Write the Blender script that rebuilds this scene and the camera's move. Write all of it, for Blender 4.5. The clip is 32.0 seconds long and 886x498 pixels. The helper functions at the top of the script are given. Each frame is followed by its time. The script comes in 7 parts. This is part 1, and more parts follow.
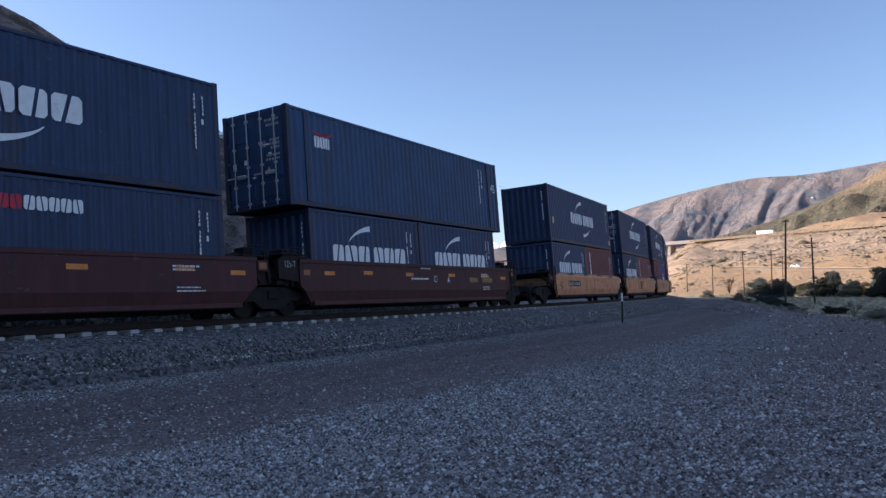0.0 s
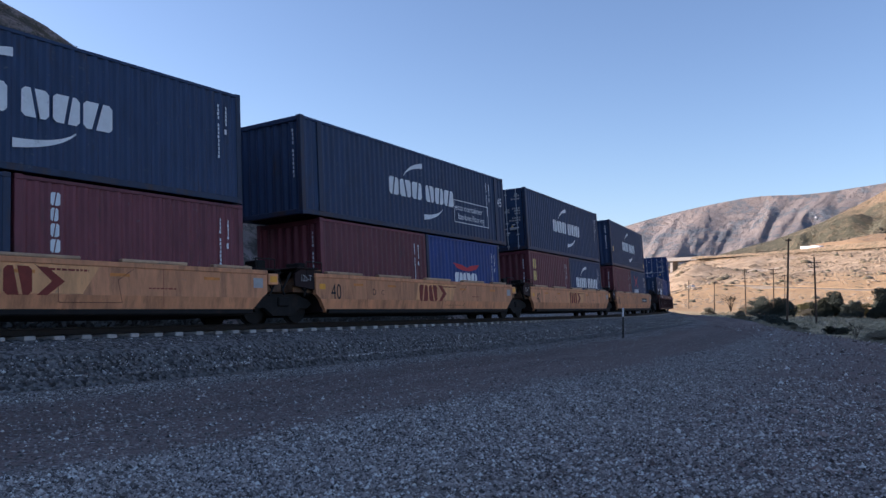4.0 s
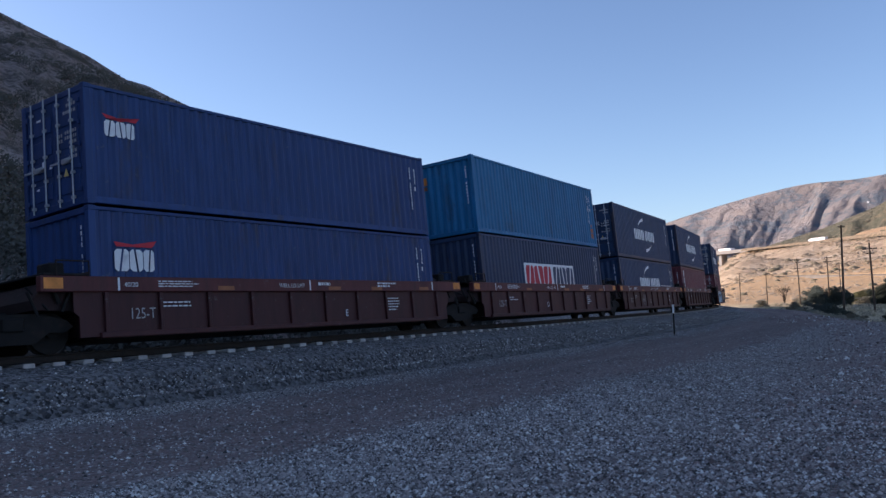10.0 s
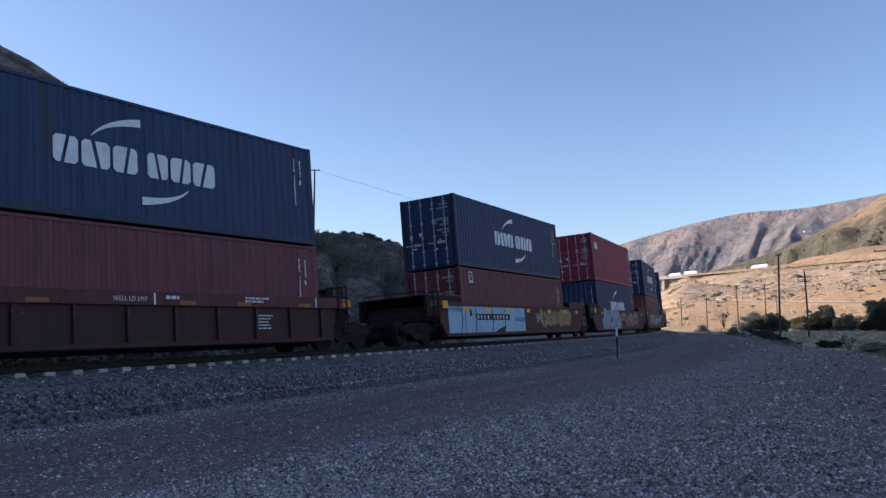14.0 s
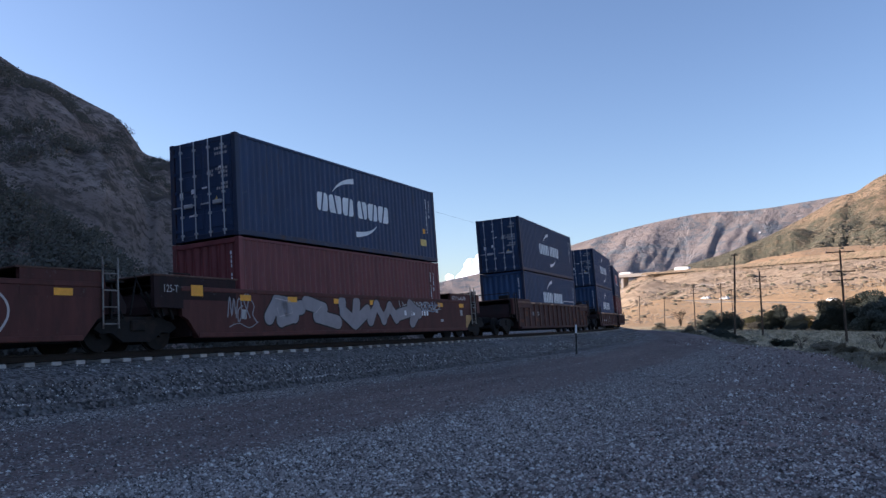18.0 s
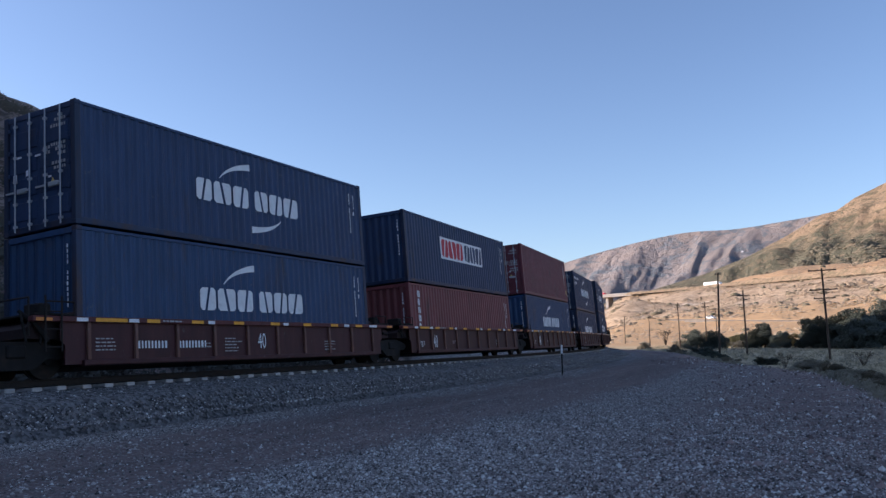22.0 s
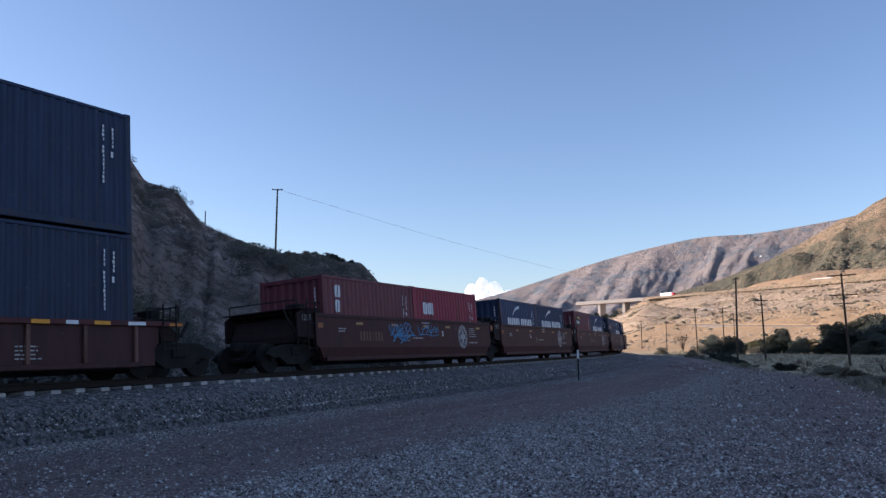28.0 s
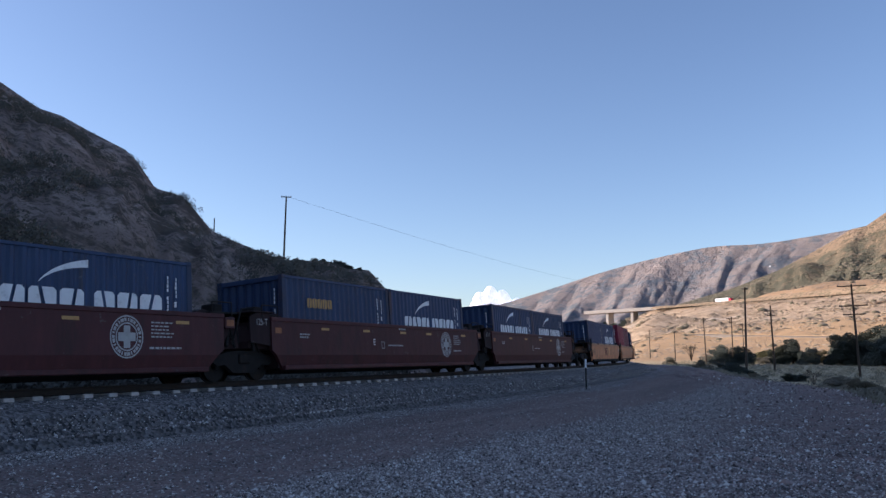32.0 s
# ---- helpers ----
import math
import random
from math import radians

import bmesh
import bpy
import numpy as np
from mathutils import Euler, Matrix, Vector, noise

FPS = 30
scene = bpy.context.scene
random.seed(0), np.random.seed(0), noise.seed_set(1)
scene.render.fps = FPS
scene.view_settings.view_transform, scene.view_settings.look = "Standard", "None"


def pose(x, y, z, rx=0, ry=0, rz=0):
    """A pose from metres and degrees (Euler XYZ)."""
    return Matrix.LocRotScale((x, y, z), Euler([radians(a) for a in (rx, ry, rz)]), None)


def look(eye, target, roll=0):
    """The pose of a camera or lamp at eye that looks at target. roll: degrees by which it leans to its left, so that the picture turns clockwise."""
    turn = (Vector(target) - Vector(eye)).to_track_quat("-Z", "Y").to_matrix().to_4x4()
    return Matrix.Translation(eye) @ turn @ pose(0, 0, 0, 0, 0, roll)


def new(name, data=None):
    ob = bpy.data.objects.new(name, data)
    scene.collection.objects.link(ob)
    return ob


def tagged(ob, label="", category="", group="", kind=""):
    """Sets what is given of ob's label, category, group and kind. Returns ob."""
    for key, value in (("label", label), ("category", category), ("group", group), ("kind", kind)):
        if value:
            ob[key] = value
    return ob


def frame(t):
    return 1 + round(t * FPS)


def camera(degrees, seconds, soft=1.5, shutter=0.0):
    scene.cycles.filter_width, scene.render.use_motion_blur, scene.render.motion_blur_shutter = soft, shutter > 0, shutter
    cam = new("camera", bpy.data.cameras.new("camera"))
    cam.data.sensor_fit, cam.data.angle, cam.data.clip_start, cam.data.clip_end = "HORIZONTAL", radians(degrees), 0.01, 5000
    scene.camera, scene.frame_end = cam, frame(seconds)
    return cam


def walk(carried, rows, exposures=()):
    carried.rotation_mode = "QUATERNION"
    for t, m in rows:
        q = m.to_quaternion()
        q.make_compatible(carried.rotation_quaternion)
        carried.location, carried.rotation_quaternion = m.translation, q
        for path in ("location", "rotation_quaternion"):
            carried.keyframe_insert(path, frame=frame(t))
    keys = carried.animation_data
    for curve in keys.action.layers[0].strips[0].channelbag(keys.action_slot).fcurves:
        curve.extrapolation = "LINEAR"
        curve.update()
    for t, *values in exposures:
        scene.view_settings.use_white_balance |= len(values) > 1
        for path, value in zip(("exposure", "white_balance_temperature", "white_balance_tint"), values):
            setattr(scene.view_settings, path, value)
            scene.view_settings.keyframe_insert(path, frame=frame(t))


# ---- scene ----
# ------------------------------------------------------------ camera and walk
EYE = 1.65
cam = camera(57.8, 32.0, soft=1.42)
PATH = [
    (0.0, 93.02, 0.60, 0.32),
    (0.5, 92.69, 0.54, 0.24),
    (1.0, 92.59, 0.21, -0.03),
    (1.5, 92.76, -0.24, -0.48),
    (2.0, 93.26, -0.74, -0.97),
    (2.5, 93.63, -0.75, -0.89),
    (4.5, 93.93, -0.77, 0.59),
    (5.0, 94.53, -0.50, -0.74),
    (5.5, 94.67, -0.65, -0.81),
    (6.0, 94.14, -0.28, 0.19),
    (6.5, 94.18, -0.22, 1.20),
    (7.0, 94.39, 0.41, 1.74),
    (7.5, 94.67, 1.01, 1.31),
    (8.0, 94.61, 1.11, 0.96),
    (8.5, 94.24, 0.97, 1.22),
    (9.0, 94.32, 1.15, 1.91),
    (9.5, 94.30, 1.40, 2.84),
    (10.0, 94.26, 1.92, 3.73),
    (10.5, 94.66, 2.34, 4.70),
    (11.0, 94.75, 2.17, 5.12),
    (11.5, 94.28, 1.71, 4.37),
    (12.0, 94.20, 1.40, 2.71),
    (12.5, 94.30, 1.31, 1.19),
    (13.0, 94.57, 1.29, 0.60),
    (13.5, 95.14, 0.96, -0.08),
    (15.5, 95.97, 0.56, 0.12),
    (16.0, 96.14, 0.63, 0.16),
    (16.5, 95.83, 0.64, 0.20),
    (17.0, 95.53, 0.54, -0.22),
    (17.5, 95.29, 0.28, -1.67),
    (18.0, 95.20, 0.31, -2.86),
    (18.5, 95.40, 0.29, -3.25),
    (19.0, 95.67, 0.32, -3.62),
    (19.5, 95.86, 0.41, -3.99),
    (20.0, 96.12, 0.68, -3.94),
    (20.5, 96.52, 0.78, -3.83),
    (21.0, 96.82, 0.81, -3.87),
    (21.5, 96.80, 0.78, -3.93),
    (22.0, 96.71, 0.85, -3.88),
    (22.5, 96.81, 0.83, -3.85),
    (23.0, 97.03, 0.84, -3.93),
    (23.5, 97.05, 0.51, -3.94),
    (24.0, 96.93, 0.45, -3.67),
    (24.5, 97.18, 0.80, -3.28),
    (25.0, 97.36, 0.88, -3.30),
    (25.5, 97.38, 0.59, -3.44),
    (26.0, 97.63, 0.52, -3.08),
    (26.5, 97.91, 0.64, -2.61),
    (28.5, 96.68, 0.72, -2.88),
    (29.0, 96.52, 0.85, -2.98),
    (29.5, 96.52, 0.77, -3.03),
    (30.0, 96.62, 0.48, -3.03),
    (30.5, 96.84, 0.37, -2.87),
    (31.0, 97.08, 0.32, -2.67),
    (31.5, 97.27, 0.15, -2.36),
    (32.0, 97.61, 0.22, -2.24),
]
walk(cam, [(t, pose(0, 0, EYE, rx, ry, rz)) for t, rx, ry, rz in PATH], [(0, 0.92, 6000, 19), (2, 0.95, 6000, 19), (5, 0.88, 6000, 19), (7, 0.84, 6000, 19), (8, 0.70, 6000, 19), (9, 0.86, 6000, 19), (12, 0.86, 6000, 19), (26, 0.86, 6000, 19), (29, 0.77, 6000, 19), (32, 0.77, 6000, 19)])

# ------------------------------------------------------------ world and sun
SUN_AZ, SUN_EL = -80.5, 19.0
world = bpy.data.worlds.new("sky")
scene.world = world
world.use_nodes = True
wn = world.node_tree.nodes
sky = wn.new("ShaderNodeTexSky")
sky.sky_type = "NISHITA"
sky.sun_disc = False
sky.sun_elevation = radians(SUN_EL)
sky.sun_rotation = radians(SUN_AZ % 360)
sky.altitude = 900
sky.air_density, sky.dust_density, sky.ozone_density = 1.0, 1.3, 1.8
world.node_tree.links.new(sky.outputs[0], wn["Background"].inputs[0])
wn["Background"].inputs[1].default_value = 0.105

sun = new("sun", bpy.data.lights.new("sun", "SUN"))
sun.data.energy, sun.data.angle, sun.data.color = 4.9, radians(0.5), (1.0, 0.845, 0.665)
_a, _e = radians(SUN_AZ), radians(SUN_EL)
sun.matrix_world = look((100 * math.sin(_a) * math.cos(_e), 100 * math.cos(_a) * math.cos(_e), 100 * math.sin(_e)), (0, 0, 0))


# ------------------------------------------------------------ materials
def material(name, color, rough=0.7, metal=0.0, vary=0.25, scale=3.0, stain=None, stain_at=0.6, stain_scale=0.6,
             stretch=(1, 1, 1), bump=0.0, bump_scale=40.0, random=0.0, spec=0.3):
    """A surface with fine variation, stains at a larger scale, bump, and a shift from object to object."""
    m = bpy.data.materials.new(name)
    m.use_nodes = True
    n, ln = m.node_tree.nodes, m.node_tree.links
    b = n["Principled BSDF"]
    b.inputs["Roughness"].default_value, b.inputs["Metallic"].default_value = rough, metal
    b.inputs["Specular IOR Level"].default_value = spec
    tc = n.new("ShaderNodeTexCoord")
    mp = n.new("ShaderNodeMapping")
    mp.inputs["Scale"].default_value = stretch
    ln.new(tc.outputs["Object"], mp.inputs[0])
    info = n.new("ShaderNodeObjectInfo")
    shift = n.new("ShaderNodeVectorMath")
    shift.operation = "MULTIPLY_ADD"
    ln.new(info.outputs["Random"], shift.inputs[0])
    shift.inputs[1].default_value = (37, 11, 23)
    ln.new(mp.outputs[0], shift.inputs[2])
    fine = n.new("ShaderNodeTexNoise")
    fine.inputs["Scale"].default_value, fine.inputs["Detail"].default_value, fine.inputs["Roughness"].default_value = scale, 6, 0.65
    ln.new(shift.outputs[0], fine.inputs[0])
    mul = n.new("ShaderNodeMix")
    mul.data_type, mul.blend_type = "RGBA", "MULTIPLY"
    mul.inputs[0].default_value = 1.0
    mul.inputs[6].default_value = (*color, 1)
    ramp = n.new("ShaderNodeMapRange")
    ramp.inputs[1].default_value, ramp.inputs[2].default_value = 0.25, 0.75
    ramp.inputs[3].default_value, ramp.inputs[4].default_value = 1 - vary, 1 + vary
    ln.new(fine.outputs[0], ramp.inputs[0])
    if random:
        rr = n.new("ShaderNodeMapRange")
        rr.inputs[3].default_value, rr.inputs[4].default_value = 1 - random, 1 + random
        ln.new(info.outputs["Random"], rr.inputs[0])
        rm = n.new("ShaderNodeMath")
        rm.operation = "MULTIPLY"
        ln.new(ramp.outputs[0], rm.inputs[0])
        ln.new(rr.outputs[0], rm.inputs[1])
        ln.new(rm.outputs[0], mul.inputs[7])
    else:
        ln.new(ramp.outputs[0], mul.inputs[7])
    out = mul.outputs[2]
    if stain:
        big = n.new("ShaderNodeTexNoise")
        big.inputs["Scale"].default_value, big.inputs["Detail"].default_value, big.inputs["Roughness"].default_value = stain_scale, 8, 0.7
        ln.new(shift.outputs[0], big.inputs[0])
        rp = n.new("ShaderNodeMapRange")
        rp.inputs[1].default_value, rp.inputs[2].default_value = stain_at - 0.06, stain_at + 0.12
        ln.new(big.outputs[0], rp.inputs[0])
        mx = n.new("ShaderNodeMix")
        mx.data_type = "RGBA"
        ln.new(rp.outputs[0], mx.inputs[0])
        ln.new(out, mx.inputs[6])
        mx.inputs[7].default_value = (*stain, 1)
        out = mx.outputs[2]
    ln.new(out, b.inputs["Base Color"])
    if bump:
        bn = n.new("ShaderNodeTexNoise")
        bn.inputs["Scale"].default_value, bn.inputs["Detail"].default_value = bump_scale, 5
        ln.new(tc.outputs["Object"], bn.inputs[0])
        bp = n.new("ShaderNodeBump")
        bp.inputs["Strength"].default_value, bp.inputs["Distance"].default_value = 1.0, bump
        ln.new(bn.outputs[0], bp.inputs["Height"])
        ln.new(bp.outputs[0], b.inputs["Normal"])
    return m


def paint(name, color, dirt=(0.045, 0.034, 0.032), at=0.635, rough=0.5):
    m = material(name, color, rough, 0, 0.30, 2.2, dirt, at, 0.9, (1.6, 1.0, 0.35), 0.005, 7, 0.16)
    # pale scuffs and small chips
    n, ln = m.node_tree.nodes, m.node_tree.links
    b = n["Principled BSDF"]
    under = b.inputs["Base Color"].links[0].from_socket
    tc = n.new("ShaderNodeTexCoord")
    for size, lo, hi, shade, amount in ((4.5, 0.645, 0.70, [0.35 * v + 0.10 for v in color], 0.55), (13.0, 0.68, 0.72, (0.11, 0.07, 0.055), 0.7)):
        t = n.new("ShaderNodeTexNoise")
        t.inputs["Scale"].default_value, t.inputs["Detail"].default_value, t.inputs["Roughness"].default_value = size, 5, 0.7
        ln.new(tc.outputs["Object"], t.inputs[0])
        r = n.new("ShaderNodeMapRange")
        r.inputs[1].default_value, r.inputs[2].default_value, r.inputs[4].default_value = lo, hi, amount
        ln.new(t.outputs[0], r.inputs[0])
        mx = n.new("ShaderNodeMix")
        mx.data_type = "RGBA"
        ln.new(r.outputs[0], mx.inputs[0])
        ln.new(under, mx.inputs[6])
        mx.inputs[7].default_value = (*shade, 1)
        under = mx.outputs[2]
    ln.new(under, b.inputs["Base Color"])
    return m


NAVY = paint("navy container paint", (0.0205, 0.0425, 0.100))
NAVY_2 = paint("bluer navy container paint", (0.021, 0.053, 0.121))
NAVY_3 = paint("dull dark navy container paint", (0.0165, 0.031, 0.072))
ROYAL = paint("royal blue container paint", (0.018, 0.047, 0.152))
AZURE = paint("bright blue container paint", (0.014, 0.046, 0.185))
TEAL = paint("light blue container paint", (0.012, 0.150, 0.32), (0.03, 0.06, 0.09))
BROWN = paint("red brown container paint", (0.148, 0.038, 0.049))
BRICK = paint("brick red container paint", (0.162, 0.043, 0.046))
RED = paint("bright red container paint", (0.275, 0.030, 0.055))
POST = paint("dark container frame paint", (0.016, 0.030, 0.066), (0.060, 0.034, 0.030), 0.57)
YELLOW = paint("faded yellow car paint", (0.64, 0.275, 0.135), (0.24, 0.105, 0.055), 0.58, 0.6)
CLEAN_YELLOW = paint("less faded yellow car paint", (0.70, 0.34, 0.15), (0.36, 0.17, 0.08), 0.62, 0.6)
GRIMY_YELLOW = paint("grimy yellow end paint", (0.20, 0.098, 0.05), (0.05, 0.03, 0.022), 0.5, 0.7)
CAP = paint("pale worn cap strip paint", (0.46, 0.30, 0.19), (0.2, 0.11, 0.07), 0.6, 0.6)
CHORD_RED = paint("red maroon chord paint", (0.096, 0.026, 0.027), (0.05, 0.022, 0.02), 0.6, 0.6)
MAROON = paint("maroon car paint", (0.052, 0.0155, 0.017), (0.024, 0.013, 0.013), 0.62, 0.6)
DEEP = paint("dark maroon car paint", (0.058, 0.015, 0.0175), (0.027, 0.014, 0.014), 0.6, 0.6)
RUST = paint("rusty brown car paint", (0.088, 0.028, 0.024), (0.046, 0.020, 0.016), 0.58, 0.7)
# Near-black: the shadow round the car ends is put into this paint.
END = paint("shade-dark end paint", (0.024, 0.011, 0.012), (0.014, 0.010, 0.010), 0.55, 0.8)
# Ribs: rubbed rust, made paler still for the light they catch.
RIB_RUST = paint("rubbed rusty rib paint, paled for light", (0.17, 0.082, 0.064), (0.06, 0.026, 0.02), 0.55, 0.7)
ORANGE_RUST = paint("orange rust stain", (0.17, 0.062, 0.032), (0.075, 0.03, 0.02), 0.5, 0.8)
PANEL_RUST = paint("dark rusty panel paint", (0.058, 0.021, 0.019), (0.030, 0.015, 0.013), 0.58, 0.7)
RUST_PALE = paint("worn rusty chord paint", (0.15, 0.085, 0.062), (0.07, 0.035, 0.026), 0.52, 0.7)
UNDER = material("grimy steel", (0.013, 0.012, 0.012), 0.85, 0.1, 0.4, 4, (0.032, 0.021, 0.016), 0.6, 2)
WHITE = material("white lettering", (0.72, 0.73, 0.75), 0.6, 0, 0.12, 4, (0.35, 0.36, 0.38), 0.64, 3)
GREY_MARK = material("faded white marking", (0.38, 0.37, 0.37), 0.7, 0, 0.2, 6)
BLACK = material("black panel", (0.012, 0.012, 0.013), 0.6, 0, 0.2, 4)
LOGO_RED = material("red lettering", (0.48, 0.02, 0.04), 0.5, 0, 0.15, 4)
CAR_RED = material("dark red lettering", (0.20, 0.03, 0.02), 0.6, 0, 0.25, 4)
SIGNAL = material("yellow reflector", (0.78, 0.34, 0.03), 0.4, 0, 0.15, 6)
PALE_YELLOW = material("yellow sticker", (0.62, 0.45, 0.14), 0.5, 0, 0.2, 5)
DULL_RED = material("dirty orange reflector", (0.30, 0.115, 0.05), 0.6, 0, 0.3, 4)
FADED = material("faded orange reflector", (0.62, 0.22, 0.05), 0.6, 0, 0.3, 4)
CHROME = material("galvanised rod", (0.42, 0.44, 0.47), 0.45, 0.4, 0.15, 8)
WORN_STEEL = material("worn ladder steel", (0.30, 0.28, 0.26), 0.6, 0.3, 0.3, 6, (0.08, 0.05, 0.04), 0.55, 3)
TAN = material("faded tan lettering", (0.25, 0.18, 0.14), 0.6, 0, 0.3, 3)
PALE_SILVER = material("pale silver graffiti", (0.40, 0.36, 0.36), 0.5, 0.1, 0.2, 2)
SILVER = material("silver graffiti", (0.235, 0.225, 0.245), 0.5, 0.1, 0.2, 2)
ICE = material("pale blue graffiti", (0.20, 0.275, 0.37), 0.5, 0.1, 0.2, 2)
SKYBLUE = material("light blue graffiti", (0.26, 0.43, 0.56), 0.5, 0, 0.2, 2)
BLUELINE = material("blue graffiti line", (0.05, 0.22, 0.42), 0.5, 0, 0.2, 2)
DULL_GOLD = material("dull yellow graffiti", (0.45, 0.26, 0.10), 0.6, 0, 0.3, 3)
GOLD_PAINT = material("weathered gold graffiti", (0.33, 0.215, 0.11), 0.6, 0, 0.4, 1.6, (0.20, 0.10, 0.06), 0.56, 1.2)
CONCRETE = material("concrete", (0.38, 0.355, 0.335), 0.85, 0, 0.22, 8, (0.25, 0.23, 0.2), 0.6, 3, bump=0.004, random=0.15)
RAILSTEEL = material("rail steel", (0.022, 0.017, 0.015), 0.75, 0.15, 0.35, 8)
TIMBER = material("weathered pole timber", (0.075, 0.055, 0.042), 0.9, 0, 0.35, 3, stretch=(6, 6, 0.6), bump=0.01, bump_scale=20)
GLASSY = material("insulator", (0.12, 0.12, 0.13), 0.3, 0, 0.1, 5)
BARK = material("bark", (0.07, 0.05, 0.035), 0.95, 0, 0.35, 5, bump=0.02)
LEAF = material("olive leaves", (0.060, 0.072, 0.060), 0.8, 0, 0.45, 0.9, (0.090, 0.100, 0.066), 0.62, 0.5)
SAGE = material("dry sage leaves", (0.20, 0.182, 0.135), 0.9, 0, 0.45, 0.4, (0.24, 0.20, 0.13), 0.58, 0.2)
DARK_SCRUB = material("dark chaparral leaves", (0.10, 0.094, 0.078), 0.9, 0, 0.4, 0.3, (0.115, 0.108, 0.092), 0.6, 0.15)
SCRUB = material("chaparral leaves", (0.150, 0.130, 0.110), 0.9, 0, 0.4, 0.3, (0.12, 0.11, 0.09), 0.6, 0.15)
PALE_LEAF = material("pale willow leaves", (0.19, 0.18, 0.095), 0.9, 0, 0.4, 0.5, (0.12, 0.12, 0.06), 0.6, 0.3)
STRAW = material("dry straw", (0.30, 0.25, 0.15), 0.95, 0, 0.4, 0.5, (0.14, 0.13, 0.07), 0.6, 0.2)
CURB = material("dusty concrete", (0.42, 0.30, 0.19), 0.9, 0, 0.3, 0.4, (0.30, 0.22, 0.14), 0.52, 0.08)
ASPHALT = material("asphalt", (0.20, 0.18, 0.16), 0.9, 0, 0.2, 0.5)
CLOUD = material("cloud", (0.95, 0.95, 0.96), 1.0, 0, 0.03, 0.01)
# Slight emission added, so the cloud's side away from the sun stays white.
CLOUD.node_tree.nodes["Principled BSDF"].inputs["Emission Color"].default_value = (0.9, 0.93, 1.0, 1)
CLOUD.node_tree.nodes["Principled BSDF"].inputs["Emission Strength"].default_value = 0.35


def ground_material():
    """Grey ballast gravel, red-brown dirt lanes along the track, dry grass field, golden plain and rocky slope."""
    m = bpy.data.materials.new("gravel and dry land")
    m.use_nodes = True
    n, ln = m.node_tree.nodes, m.node_tree.links
    b = n["Principled BSDF"]
    b.inputs["Roughness"].default_value, b.inputs["Specular IOR Level"].default_value = 0.95, 0.15
    geo = n.new("ShaderNodeNewGeometry")

    def noise_at(scale, detail=6, rough=0.6):
        t = n.new("ShaderNodeTexNoise")
        t.inputs["Scale"].default_value, t.inputs["Detail"].default_value, t.inputs["Roughness"].default_value = scale, detail, rough
        ln.new(geo.outputs["Position"], t.inputs[0])
        return t.outputs[0]

    def math_node(op, a, c):
        t = n.new("ShaderNodeMath")
        t.operation = op
        for i, v in enumerate((a, c)):
            if isinstance(v, (int, float)):
                t.inputs[i].default_value = v
            else:
                ln.new(v, t.inputs[i])
        return t.outputs[0]

    def span(v, lo, hi):
        t = n.new("ShaderNodeMapRange")
        t.interpolation_type = "SMOOTHSTEP"
        t.inputs[1].default_value, t.inputs[2].default_value = lo, hi
        ln.new(v, t.inputs[0])
        return t.outputs[0]

    def mixed(f, a, c):
        t = n.new("ShaderNodeMix")
        t.data_type = "RGBA"
        ln.new(f, t.inputs[0])
        for i, v in ((6, a), (7, c)):
            if isinstance(v, tuple):
                t.inputs[i].default_value = (*v, 1)
            else:
                ln.new(v, t.inputs[i])
        return t.outputs[2]

    def distance(x, y):
        t = n.new("ShaderNodeVectorMath")
        t.operation = "MULTIPLY"
        t.inputs[1].default_value = (1, 1, 0)
        ln.new(geo.outputs["Position"], t.inputs[0])
        d = n.new("ShaderNodeVectorMath")
        d.operation = "DISTANCE"
        ln.new(t.outputs[0], d.inputs[0])
        d.inputs[1].default_value = (x, y, 0)
        return d.outputs["Value"]

    off = math_node("SUBTRACT", distance(CX, CY), RADIUS)          # metres outward from the track
    wob = math_node("ADD", off, math_node("MULTIPLY", math_node("SUBTRACT", noise_at(0.16, 4), 0.5), 5.0))
    vor = n.new("ShaderNodeTexVoronoi")
    vor.inputs["Scale"].default_value = 27
    ln.new(geo.outputs["Position"], vor.inputs[0])
    sep = n.new("ShaderNodeSeparateColor")
    ln.new(vor.outputs["Color"], sep.inputs[0])
    stone = mixed(sep.outputs[0], (0.043, 0.038, 0.036), (0.46, 0.40, 0.368))
    stone = mixed(span(sep.outputs[1], 0.90, 0.95), stone, (0.62, 0.60, 0.57))
    dirt = mixed(noise_at(6, 8, 0.75), (0.15, 0.106, 0.096), (0.34, 0.245, 0.215))
    # wheel ruts: streaks that follow the track
    rut_at = n.new("ShaderNodeCombineXYZ")
    ln.new(math_node("ADD", math_node("MULTIPLY", off, 1.0), math_node("MULTIPLY", noise_at(0.25, 3), 1.6)), rut_at.inputs[0])
    place = n.new("ShaderNodeSeparateXYZ")
    ln.new(geo.outputs["Position"], place.inputs[0])
    ln.new(math_node("MULTIPLY", place.outputs[1], 0.035), rut_at.inputs[1])
    rut = n.new("ShaderNodeTexNoise")
    rut.inputs["Scale"].default_value, rut.inputs["Detail"].default_value, rut.inputs["Roughness"].default_value = 1.0, 4, 0.6
    ln.new(rut_at.outputs[0], rut.inputs[0])
    dirt = mixed(math_node("MULTIPLY", span(rut.outputs[0], 0.50, 0.62), 0.45), dirt, (0.135, 0.098, 0.09))
    dirt = mixed(math_node("MULTIPLY", span(rut.outputs[0], 0.47, 0.36), 0.45), dirt, (0.36, 0.265, 0.235))
    dirt = mixed(span(sep.outputs[2], 0.80, 0.93), dirt, stone)
